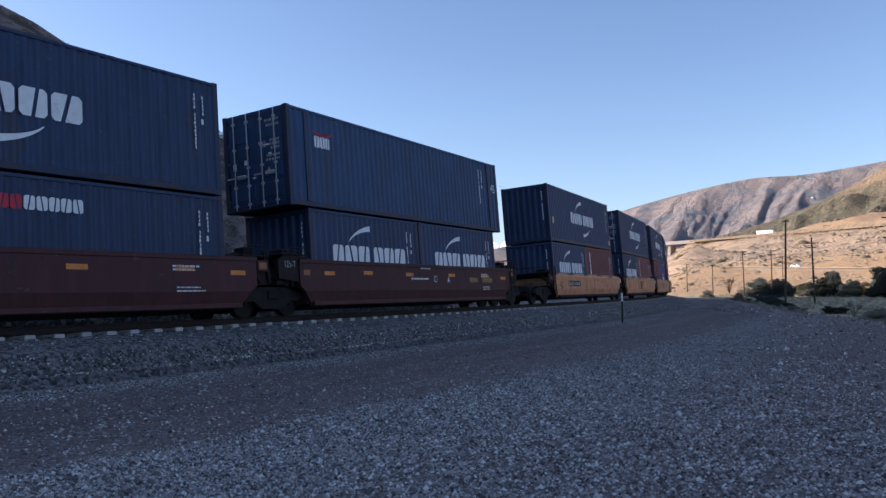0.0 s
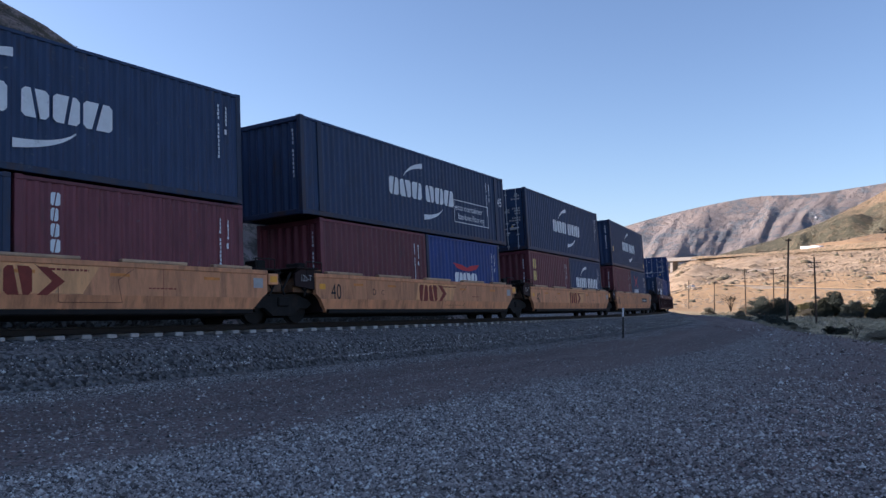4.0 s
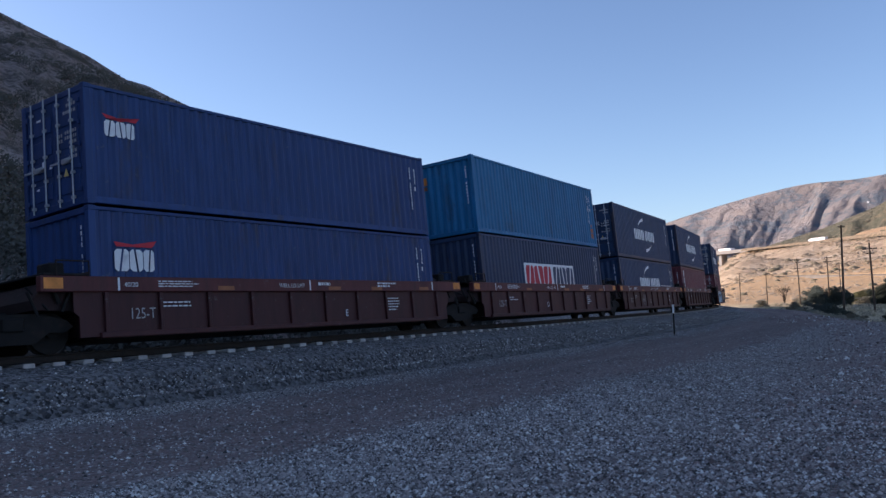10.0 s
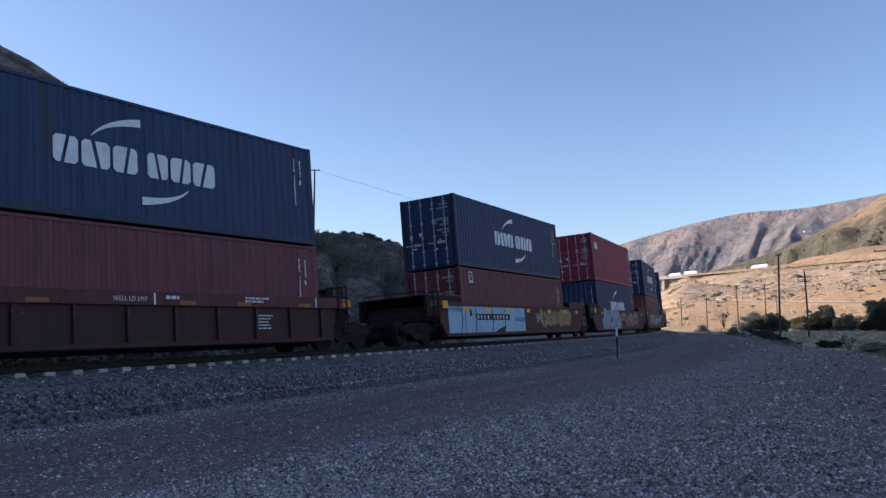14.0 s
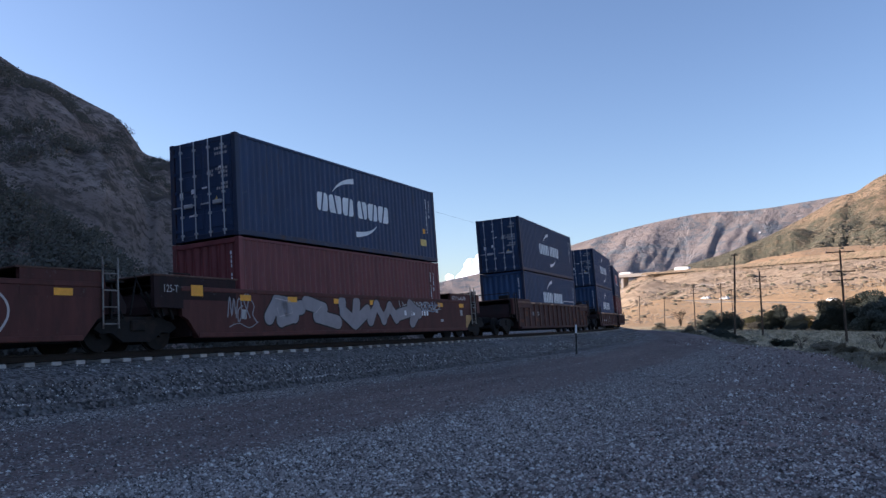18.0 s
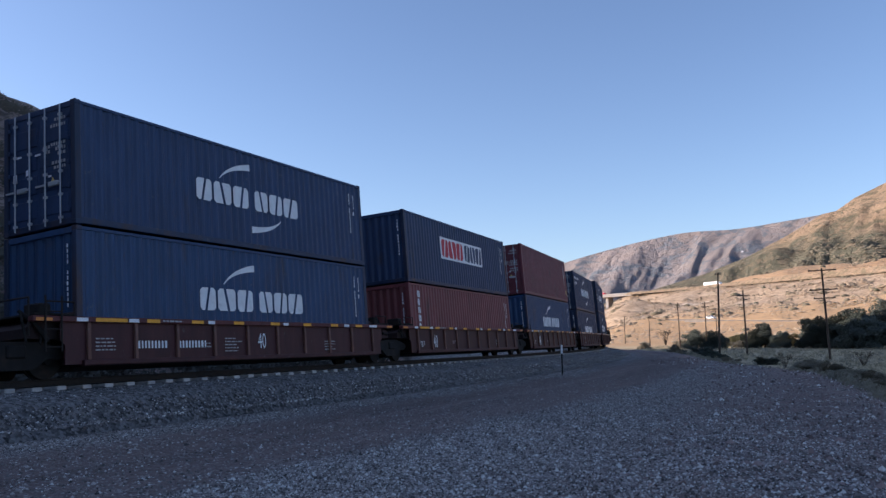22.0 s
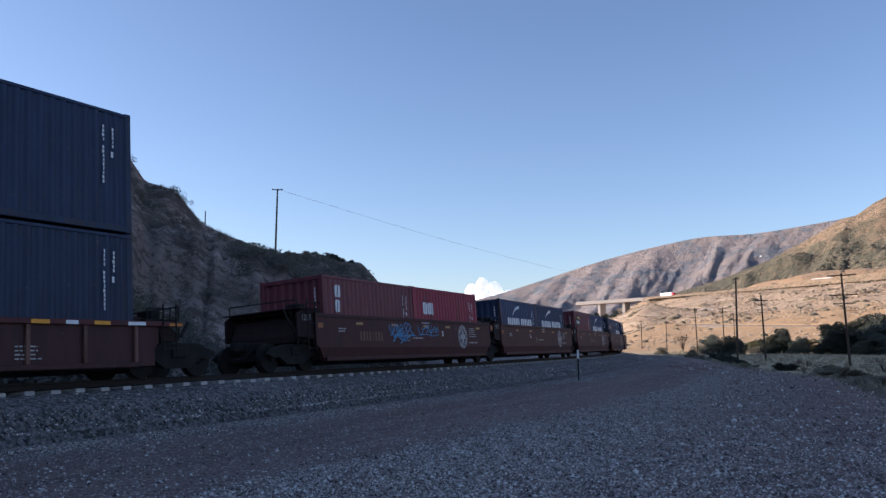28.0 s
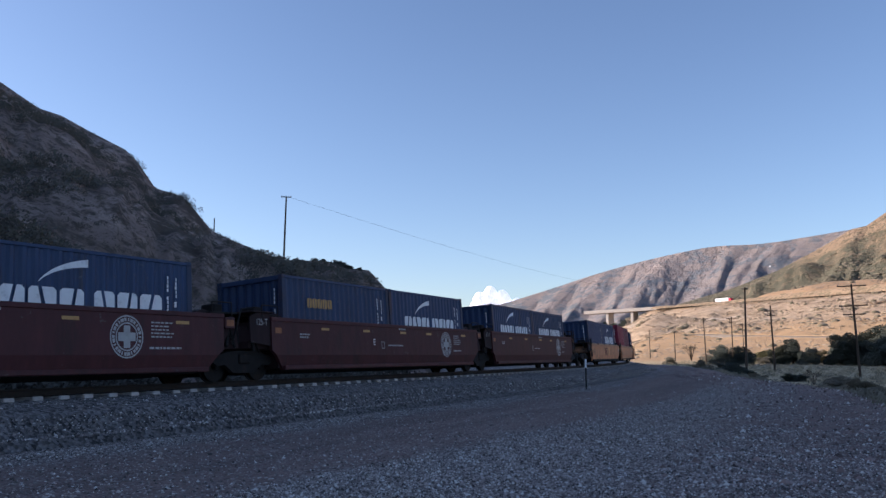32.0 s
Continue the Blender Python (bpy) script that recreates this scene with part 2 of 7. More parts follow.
    lane1 = math_node("MULTIPLY", span(wob, 4.2, 5.6), math_node("SUBTRACT", 1.0, span(wob, 9.0, 10.6)))
    lane2 = span(wob, 11.5, 16.0)
    patch = span(noise_at(0.35, 5, 0.65), 0.50, 0.66)
    dirty = math_node("MAXIMUM", math_node("MULTIPLY", math_node("MAXIMUM", lane1, lane2), 0.82), math_node("MAXIMUM", math_node("MULTIPLY", patch, 0.55), math_node("MULTIPLY", span(rut.outputs[0], 0.56, 0.66), 0.5)))
    pad = mixed(dirty, stone, dirt)
    grass = mixed(noise_at(1.2, 8, 0.75), (0.36, 0.285, 0.18), (0.62, 0.505, 0.33))
    grass = mixed(span(noise_at(0.09, 5, 0.6), 0.60, 0.72), grass, (0.20, 0.18, 0.115))
    sxyz = n.new("ShaderNodeSeparateXYZ")
    ln.new(geo.outputs["Position"], sxyz.inputs[0])
    rim = math_node("ADD", math_node("ADD", off, math_node("ADD", math_node("MULTIPLY", math_node("MINIMUM", sxyz.outputs[1], 41.0), 0.105),
                    math_node("MULTIPLY", math_node("MINIMUM", math_node("MAXIMUM", math_node("SUBTRACT", sxyz.outputs[1], 41.0), 0.0), 27.0), 0.2))),
                    math_node("MULTIPLY", math_node("SUBTRACT", noise_at(0.5, 5), 0.5), 4.0))
    near = mixed(span(rim, 19.6, 22.0), pad, grass)
    far_r = distance(0.0, 0.0)
    plain = mixed(noise_at(0.08, 9, 0.75), (0.36, 0.23, 0.12), (0.58, 0.40, 0.235))
    plain = mixed(math_node("MULTIPLY", span(noise_at(0.3, 6, 0.7), 0.54, 0.62), 0.5), plain, (0.31, 0.23, 0.15))
    near = mixed(span(far_r, 205, 290), near, plain)
    slope = mixed(span(noise_at(0.09, 9, 0.8), 0.35, 0.65), (0.31, 0.225, 0.15), (0.53, 0.405, 0.285))
    slope = mixed(span(noise_at(0.022, 6, 0.7), 0.54, 0.66), slope, (0.50, 0.41, 0.32))
    slope = mixed(span(sxyz.outputs[2], 32.0, 46.0), slope, mixed(noise_at(0.1, 8, 0.75), (0.33, 0.205, 0.115), (0.52, 0.35, 0.205)))
    slope = mixed(math_node("MULTIPLY", span(noise_at(0.22, 6, 0.7), 0.53, 0.60), 0.6), slope, (0.25, 0.20, 0.14))
    land = mixed(span(far_r, 400, 470), near, slope)
    ln.new(land, b.inputs["Base Color"])
    bp = n.new("ShaderNodeBump")
    bp.inputs["Strength"].default_value, bp.inputs["Distance"].default_value = 1.0, 0.055
    ln.new(math_node("ADD", vor.outputs["Distance"], math_node("MULTIPLY", noise_at(5, 6, 0.7), 1.4)), bp.inputs["Height"])
    ln.new(bp.outputs[0], b.inputs["Normal"])
    return m


def hill_material(name, dirt_a, dirt_b, plant, plant_at, scale, rock=None, tilt=0.0, belt=None):
    m = bpy.data.materials.new(name)
    m.use_nodes = True
    n, ln = m.node_tree.nodes, m.node_tree.links
    b = n["Principled BSDF"]
    b.inputs["Roughness"].default_value, b.inputs["Specular IOR Level"].default_value = 1.0, 0.05
    geo = n.new("ShaderNodeNewGeometry")

    def noise_at(s, detail, rough, stretch=None, tilt=0.0):
        t = n.new("ShaderNodeTexNoise")
        t.inputs["Scale"].default_value, t.inputs["Detail"].default_value, t.inputs["Roughness"].default_value = s, detail, rough
        if stretch:
            mp = n.new("ShaderNodeMapping")
            mp.vector_type = "TEXTURE"
            mp.inputs["Scale"].default_value = [1 / v for v in stretch]
            mp.inputs["Rotation"].default_value = (0, radians(tilt), 0)
            ln.new(geo.outputs["Position"], mp.inputs[0])
            ln.new(mp.outputs[0], t.inputs[0])
        else:
            ln.new(geo.outputs["Position"], t.inputs[0])
        return t.outputs[0]

    def mixed(f, a, c):
        t = n.new("ShaderNodeMix")
        t.data_type = "RGBA"
        ln.new(f, t.inputs[0])
        for i, v in ((6, a), (7, c)):
            if isinstance(v, tuple):
                t.inputs[i].default_value = (*v, 1)
            else:
                ln.new(v, t.inputs[i])
        return t.outputs[2]

    def span(v, lo, hi):
        t = n.new("ShaderNodeMapRange")
        t.inputs[1].default_value, t.inputs[2].default_value = lo, hi
        ln.new(v, t.inputs[0])
        return t.outputs[0]

    base = mixed(noise_at(scale, 9, 0.75), dirt_a, dirt_b)
    if rock:
        base = mixed(span(noise_at(scale * 0.8, 7, 0.7, (0.45, 0.45, 3.2), tilt), 0.52, 0.62), base, rock)
        base = mixed(span(noise_at(scale * 0.30, 7, 0.65, (0.5, 0.5, 2.6), tilt + 8), 0.55, 0.64), base, tuple(0.9 * v for v in rock))
        base = mixed(span(noise_at(scale * 2.0, 6, 0.7, (0.3, 0.3, 3.0), tilt), 0.56, 0.66), base, plant)
        base = mixed(span(noise_at(scale * 0.26, 7, 0.68), 0.54, 0.68), base, mixed(noise_at(scale * 3, 8, 0.75), dirt_b, rock))
        base = mixed(span(noise_at(scale * 0.75, 8, 0.68, (0.8, 0.8, 1.6), tilt), 0.53, 0.60), base, plant)
        base = mixed(span(noise_at(scale * 9, 5, 0.75), 0.50, 0.60), base, plant)
    base = mixed(span(noise_at(scale * 2.3, 9, 0.75), plant_at - 0.03, plant_at + 0.07), base, plant)
    if belt:
        # a belt of denser brush between two heights, with ragged edges
        low, high, green = belt
        xyz = n.new("ShaderNodeSeparateXYZ")
        ln.new(geo.outputs["Position"], xyz.inputs[0])
        wave = n.new("ShaderNodeMath")
        wave.operation = "MULTIPLY_ADD"
        ln.new(noise_at(scale * 0.45, 8, 0.7), wave.inputs[0])
        wave.inputs[1].default_value = 2.4 * (high - low)
        ln.new(xyz.outputs[2], wave.inputs[2])
        mid = 1.2 * (high - low)
        inside = n.new("ShaderNodeMath")
        inside.operation = "MULTIPLY"
        ln.new(span(wave.outputs[0], low + mid - 8, low + mid + 8), inside.inputs[0])
        ln.new(span(wave.outputs[0], high + mid + 14, high + mid - 14), inside.inputs[1])
        thick = n.new("ShaderNodeMath")
        thick.operation = "MULTIPLY"
        ln.new(inside.outputs[0], thick.inputs[0])
        ln.new(span(noise_at(scale * 4, 8, 0.75), 0.30, 0.50), thick.inputs[1])
        base = mixed(thick.outputs[0], base, green)
    ln.new(base, b.inputs["Base Color"])
    bp = n.new("ShaderNodeBump")
    bp.inputs["Strength"].default_value, bp.inputs["Distance"].default_value = 1.0, 0.25 / scale
    ln.new(noise_at(scale * 3, 9, 0.75), bp.inputs["Height"])
    ln.new(bp.outputs[0], b.inputs["Normal"])
    return m


# ------------------------------------------------------------ plan of the track
X0, Y0, TH0, RADIUS = -3.49, 26.72, radians(60.07), 290.8
RAIL, BANK = EYE - 0.71, 4.2
CX, CY = X0 - RADIUS * math.sin(TH0), Y0 + RADIUS * math.cos(TH0)
S_TANGENT = -45.0


def on_track(s):
    """Place and heading of the centre line; a curve, straight before S_TANGENT."""
    c = max(s, S_TANGENT)
    h = TH0 + c / RADIUS
    x, y = CX + RADIUS * math.sin(h), CY - RADIUS * math.cos(h)
    x, y = x + (s - c) * math.cos(h), y + (s - c) * math.sin(h)
    return x, y, h


def track_pose(s, z=0.0):
    x, y, h = on_track(s)
    return pose(x, y, RAIL, -BANK, 0, math.degrees(h)) @ pose(0, 0, z)


def smooth(a, b, v):
    t = min(1.0, max(0.0, (v - a) / (b - a)))
    return t * t * (3 - 2 * t)


def outward(x, y):
    """Metres from the centre line, positive towards the valley."""
    tx, ty, h = on_track(S_TANGENT)
    along = (x - tx) * math.cos(h) + (y - ty) * math.sin(h)
    if along < 0:
        return (x - tx) * math.sin(h) - (y - ty) * math.cos(h)
    return math.hypot(x - CX, y - CY) - RADIUS


def fbm(x, y, z=0.0, octaves=5):
    return noise.fractal((x, y, z), 1.0, 2.0, octaves)


ROAD_A, ROAD_B = Vector((204, 711, 41.6)), Vector((281, 461, 38.8))


def road_at(az):
    """Distance and height of the freeway at a bearing."""
    az = min(60.0, max(10.0, az))
    dx, dy = math.sin(radians(az)), math.cos(radians(az))
    ex, ey = ROAD_B.x - ROAD_A.x, ROAD_B.y - ROAD_A.y
    det = ex * dy - ey * dx
    u = (dx * ROAD_A.y - dy * ROAD_A.x) / det
    p = ROAD_A.lerp(ROAD_B, u)
    return math.hypot(p.x, p.y), p.z


def lot_edge(y):
    """How far the gravel lot reaches from the track."""
    return float(np.interp(y, [0, 10, 17, 23, 36, 41, 49, 56, 68, 110], [19, 17.8, 17.0, 16.6, 15.6, 14.6, 12.6, 11.1, 9.6, 9.6]))


def ground_z(x, y):
    r, az = math.hypot(x, y), math.degrees(math.atan2(x, y))
    d = outward(x, y)
    edge = lot_edge(y)
    z = 0.0
    fall = smooth(edge - 0.3, edge + 5, d)
    berm = 0.13 * math.exp(-((d - edge + 1.0) / 1.6) ** 2) * smooth(10, 22, y)
    z += berm * (0.6 + fbm(x * 0.5, y * 0.5)) - 1.45 * fall
    if d > edge:
        z += fall * max(0.0, r - 90) * 0.0085 * (1 - smooth(320, 420, r))
    wide = smooth(4.0, 10.0, az) * (1 - smooth(70, 100, az))
    if r > 300 and wide > 0:
        road, height = road_at(az)
        top = (height - 0.2) * (0.60 + 0.40 * smooth(14.2, 17.0, az))
        up = top * min(1.0, ((r - 300) / (road - 312))) ** 1.12
        rough = smooth(330, 470, r) * (1 - smooth(road - 70, road - 12, r))
        up += rough * (7.0 * fbm(x * 0.012, y * 0.012, 3) + 2.5 * fbm(x * 0.05, y * 0.05, 9))
        z = z * (1 - smooth(300, 420, r)) + up * wide
        if r > road + 26:
            z += wide * min(r - road - 26, 210.0) * 0.13 * smooth(19, 27, az) + wide * 5 * fbm(x * 0.02, y * 0.02, 4) * smooth(road + 26, road + 90, r) - wide * 30 * smooth(road + 26, road + 300, r) * smooth(22, 16, az)
    if r < 60:
        z += 0.035 * fbm(x * 0.6, y * 0.6, 1) * smooth(3.3, 5.0, abs(d))
    return z


# ------------------------------------------------------------ mesh helpers
class Shape:
    """Vertices and faces of one part."""

    def __init__(self):
        self.v, self.f = [], []

    def add(self, verts, faces):
        k = len(self.v)
        self.v += verts
        self.f += [tuple(k + i for i in face) for face in faces]
        return self

    def box(self, x0, x1, y0, y1, z0, z1, c=0.0):
        """A box; c: chamfer of its edges."""
        if c <= 0:
            vs = [(x, y, z) for x in (x0, x1) for y in (y0, y1) for z in (z0, z1)]
            return self.add(vs, [(0, 1, 3, 2), (4, 6, 7, 5), (0, 4, 5, 1), (2, 3, 7, 6), (0, 2, 6, 4), (1, 5, 7, 3)])
        xs, ys, zs = (x0, x1), (y0, y1), (z0, z1)
        vs, idx = [], {}
        for i in (0, 1):
            for j in (0, 1):
                for k in (0, 1):
                    sx, sy, sz = (1 if i == 0 else -1), (1 if j == 0 else -1), (1 if k == 0 else -1)
                    for a, p in enumerate(((xs[i], ys[j] + sy * c, zs[k] + sz * c), (xs[i] + sx * c, ys[j], zs[k] + sz * c), (xs[i] + sx * c, ys[j] + sy * c, zs[k]))):
                        idx[i, j, k, a] = len(vs)
                        vs.append(p)
        g = lambda i, j, k, a: idx[i, j, k, a]
        fs = []
        for i in (0, 1):
            fs.append((g(i, 0, 0, 0), g(i, 0, 1, 0), g(i, 1, 1, 0), g(i, 1, 0, 0))[:: 1 if i == 0 else -1])
            fs.append((g(0, i, 0, 1), g(1, i, 0, 1), g(1, i, 1, 1), g(0, i, 1, 1))[:: 1 if i == 0 else -1])
            fs.append((g(0, 0, i, 2), g(0, 1, i, 2), g(1, 1, i, 2), g(1, 0, i, 2))[:: 1 if i == 0 else -1])
            for j in (0, 1):
                s = 1 if (i + j) % 2 == 0 else -1
                fs.append((g(i, j, 0, 0), g(i, j, 0, 1), g(i, j, 1, 1), g(i, j, 1, 0))[::s])
                fs.append((g(i, 0, j, 0), g(i, 1, j, 0), g(i, 1, j, 2), g(i, 0, j, 2))[::s])
                fs.append((g(0, i, j, 1), g(0, i, j, 2), g(1, i, j, 2), g(1, i, j, 1))[::s])
                for k in (0, 1):
                    fs.append((g(i, j, k, 0), g(i, j, k, 1), g(i, j, k, 2)))
        return self.add(vs, fs)

    def tube(self, p, q, r, n=8, r2=None):
        p, q = Vector(p), Vector(q)
        a = (q - p).normalized()
        u = a.orthogonal().normalized()
        w = a.cross(u)
        r2 = r if r2 is None else r2
        vs = []
        for c, rad in ((p, r), (q, r2)):
            vs += [tuple(c + (u * math.cos(2 * math.pi * i / n) + w * math.sin(2 * math.pi * i / n)) * rad) for i in range(n)]
        fs = [(i, (i + 1) % n, n + (i + 1) % n, n + i) for i in range(n)]
        return self.add(vs, fs + [tuple(range(n))[::-1], tuple(range(n, 2 * n))])

    def plate(self, outline, y0, y1):
        """An outline in x and z, thick from y0 to y1."""
        n = len(outline)
        vs = [(x, y0, z) for x, z in outline] + [(x, y1, z) for x, z in outline]
        return self.add(vs, [tuple(range(n)), tuple(range(n, 2 * n))[::-1]] + [(i, n + i, n + (i + 1) % n, (i + 1) % n) for i in range(n)])

    def flat(self, outline, y):
        """A flat mark in x and z, seen from -y."""
        return self.add([(x, y, z) for x, z in outline], [tuple(range(len(outline)))])

    def mark(self, x0, x1, z0, z1, y):
        return self.flat([(x0, z0), (x1, z0), (x1, z1), (x0, z1)], y)


class Pieces(list):
    """Flat marks, each a part of its own."""

    def mark(self, *args):
        self.append(Shape().mark(*args))
        return self


def data_of(shape, mat, smooth_faces=False):
    me = bpy.data.meshes.new("mesh")
    me.from_pydata(shape.v, [], shape.f)
    bm = bmesh.new()
    bm.from_mesh(me)
    bmesh.ops.recalc_face_normals(bm, faces=bm.faces)
    bm.to_mesh(me)
    bm.free()
    me.materials.append(mat)
    if smooth_faces:
        me.shade_smooth()
    return me


MADE = {}


def part(name, shape, mat, parent, label="", m=None, key=None, smooth_faces=False):
    """One mesh object under a thing or a part; key: alike parts share their mesh."""
    if isinstance(shape, list):
        made = [part(name, s, mat, parent, label if i == 0 else "") for i, s in enumerate(shape)]
        return made[0]
    full = (key, mat.name) if key else None
    if full and full in MADE:
        me = MADE[full]
    else:
        me = data_of(shape() if callable(shape) else shape, mat, smooth_faces)
        if full:
            MADE[full] = me
    ob = new(name, me)
    ob.parent = parent
    if name in ("marking", "number_bar", "faint_marking", "graffiti_detail", "graffiti_outline", "seam"):
        tagged(ob, kind="stuff")
    if m is not None:
        ob.matrix_basis = m
    if label:
        tagged(ob, label)
    return ob


def thing(name, label, category, group="", kind="", m=None):
    ob = tagged(new(name), label, category, group, kind)
    if m is not None:
        ob.matrix_basis = m
    return ob


GLYPHS = {}


def lettering(text, size, mat):
    """A flat mesh of readable words in the built-in font."""
    key = (text, size, mat.name)
    if key not in GLYPHS:
        cu = bpy.data.curves.new("words", "FONT")
        cu.body, cu.size, cu.align_x, cu.resolution_u = text, size, "LEFT", 3
        ob = new("words", cu)
        dg = bpy.context.evaluated_depsgraph_get()
        me = bpy.data.meshes.new_from_object(ob.evaluated_get(dg))
        bpy.data.objects.remove(ob)
        bpy.data.curves.remove(cu)
        me.materials.clear()
        me.materials.append(mat)
        GLYPHS[key] = me
    return GLYPHS[key]


def words(text, size, mat, parent, x, y, z, name="lettering", sx=1.0):
    ob = new(name, lettering(text, size, mat))
    ob.parent = parent
    ob.matrix_basis = pose(x, y, z, 90, 0, 0) @ Matrix.Diagonal((sx, 1, 1, 1))
    return ob


# ------------------------------------------------------------ ground and hills
def grid_mesh(name, rings, mat, label, category):
    """A sheet from equal rows of places."""
    n = len(rings[0])
    vs = [p for row in rings for p in row]
    fs = [(i * n + j, i * n + j + 1, (i + 1) * n + j + 1, (i + 1) * n + j) for i in range(len(rings) - 1) for j in range(n - 1)]
    me = bpy.data.meshes.new(name)
    me.from_pydata(vs, [], fs)
    me.materials.append(mat)
    me.shade_smooth()
    return tagged(new(name, me), label, category, kind="structure")


def build_ground():
    az = [-180 + 4 * i for i in range(36)] + [-36 + 0.45 * i for i in range(0, 200)] + [54 + 4.2 * i for i in range(31)]
    az[-1] = 180.0
    rs = [0.0] + [0.25 * (4800 / 0.25) ** (i / 190) for i in range(191)]
    rings = []
    for r in rs:
        row = []
        for a in az:
            x, y = r * math.sin(radians(a)), r * math.cos(radians(a))
            row.append((x, y, ground_z(x, y)))
        rings.append(row)
    grid_mesh("ground", rings, ground_material(), "grey gravel lot with red-brown dirt lanes, dry field and golden plain", "ground")


def curve_of(points):
    xs, ys = zip(*points)
    return lambda v: float(np.interp(v, xs, ys))


def smoothed(line, span):
    return lambda v: sum(line(v + span * k / 3) for k in range(-3, 4)) / 7


class Hill:
    """A hill seen from the lot: distance of its foot and crest, and the height of its crest line, by bearing."""

    def __init__(self, base, far, crest, relief, grain, seed, spur, spur_step, back, power, tall=False, shoulder=1.0):
        self.shoulder = shoulder
        self.base, self.far, self.crest, self.relief, self.grain = base, far, crest, relief, grain
        self.seed, self.spur, self.spur_step, self.back, self.power, self.tall = seed, spur, spur_step, back, power, tall

    def place(self, a, u):
        """u: 0 at the foot, 1 on the crest, more behind it."""
        rb, rc, e = self.base(a), self.far(a), self.crest(a)
        r = rb + (rc - rb) * u
        top = EYE + rc * math.tan(radians(e))
        x, y = r * math.sin(radians(a)), r * math.cos(radians(a))
        if u <= 1:
            z = -1.5 + (top + 1.5) * u ** self.power
        elif u <= self.shoulder:
            z = EYE + 0.985 * r * math.tan(radians(e))
        else:
            high = EYE + 0.985 * (rb + (rc - rb) * self.shoulder) * math.tan(radians(e)) if self.shoulder > 1 else top
            z = high - (high + 1.5) * ((u - self.shoulder) / (self.back - self.shoulder)) ** 1.6
        w = min(u, 1)
        k = 4 * w * (1 - w)
        z += self.relief * (k + 0.05) * fbm(x * self.grain, y * self.grain, self.seed, 7)
        if self.tall:
            z -= self.spur * max(0.0, 1 - u) ** 0.34 * smooth(0.0, 0.3, u) * ribs(a, min(u, 1), self.seed)
        else:
            z += self.spur * k ** 0.8 * (1.15 - w) * spurs(a / self.spur_step, u, self.seed)
        if u < 1:
            most = EYE + r * math.tan(radians(e)) * (1 - 0.10 * (1 - u))
            if z > most - 0.02 * top:
                z = most - 0.02 * top * math.exp((most - 0.02 * top - z) / (0.02 * top + 0.01))
        return x, y, z

    def build(self, name, az0, az1, na, nr, mat, label, category):
        rings = [[self.place(az0 + (az1 - az0) * j / na, self.back * i / nr) for j in range(na + 1)] for i in range(nr + 1)]
        return grid_mesh(name, rings, mat, label, category)


def spurs(w, u, seed):
    """Sharp ribs and gullies that run down a slope, at three sizes."""
    w -= 0.9 * u - 0.5 * fbm(w * 0.6, u * 1.2, seed + 5, 3)
    total = 0.0
    for k, amp in ((1.0, 0.55), (2.3, 0.3), (5.1, 0.15)):
        total += amp * (0.55 - 2.0 * abs(noise.noise((w * k, u * 0.7 * k, seed + k))))
    return total


RIB_LINE = curve_of([(-20, 0.5), (-14, 0.9), (-10, 0.2), (-5, 0.8), (-2, 0.3), (2, 0.85), (5.0, 0.25), (7.6, 0.8), (8.8, 0.35), (10.4, 0.85), (11.6, 0.4), (12.9, 0.75), (14.2, 0.35), (15.6, 0.75), (16.1, 0.62), (17.4, 0.95),
                     (18.6, 0.5), (20.6, 0.0), (21.8, 0.72), (22.6, 0.40), (23.4, 0.75), (23.9, 0.66), (24.6, 0.95), (26.0, 0.45), (27.6, 0.05), (29.6, 0.75), (30.4, 0.5), (31.6, 0.95), (34, 0.1), (36, 0.9), (40, 0.2), (44, 0.9), (50, 0.3), (60, 0.8)])


def ribs(a, u, seed):
    """Depth below the great ribs that run slanting down the range: broad bowls between them, cut by small gullies."""
    w = a + 5.2 * (1 - u) - 0.6 + 0.5 * fbm(a * 0.55, u * 3.2, seed, 4)
    deep = 1 - (RIB_LINE(w - 0.12) + RIB_LINE(w) + RIB_LINE(w + 0.12)) / 3
    small = abs(noise.noise((w * 1.5, u * 2.0, seed + 2))) + 0.5 * abs(noise.noise((w * 3.4, u * 3.5, seed + 8)))
    return deep + 0.10 * (0.6 - small) + 0.04 * abs(noise.noise((w * 8.5, u * 9.0, seed + 4)))


# Left of -34 degrees the crest is out of view, raised to block the sun.
HILL_CREST = curve_of([(-175, 8), (-150, 19), (-120, 25.5), (-90, 27.5), (-60, 26.5), (-45, 24.3), (-31, 18.6), (-27.5, 17.2), (-25.2, 15.9), (-23.8, 15.6), (-19.8, 13.8),
                       (-19.0, 13.1), (-17.8, 11.4), (-15.9, 10.95), (-14, 8.7), (-12.2, 7.9), (-9.1, 6.8), (-6.2, 6.75), (-4.6, 6.3), (-3.0, 6.15), (-1.9, 4.9), (0.2, 2.0), (2, 0.0)])
HILL_FAR = curve_of([(-175, 120), (-150, 150), (-90, 190), (-40, 190), (-27, 172), (-20, 152), (-15, 138), (-9, 125), (-2, 122), (2, 122)])


def hill_base(a):
    """Where the bearing a enters the inside of the curve, behind the track."""
    dx, dy, rr = math.sin(radians(a)), math.cos(radians(a)), RADIUS - 9.0
    b, c = dx * CX + dy * CY, CX * CX + CY * CY - rr * rr
    q = b * b - c
    return min(HILL_FAR(a) - 12, max(24.0, b - math.sqrt(q))) if q > 0 else HILL_FAR(a) - 12


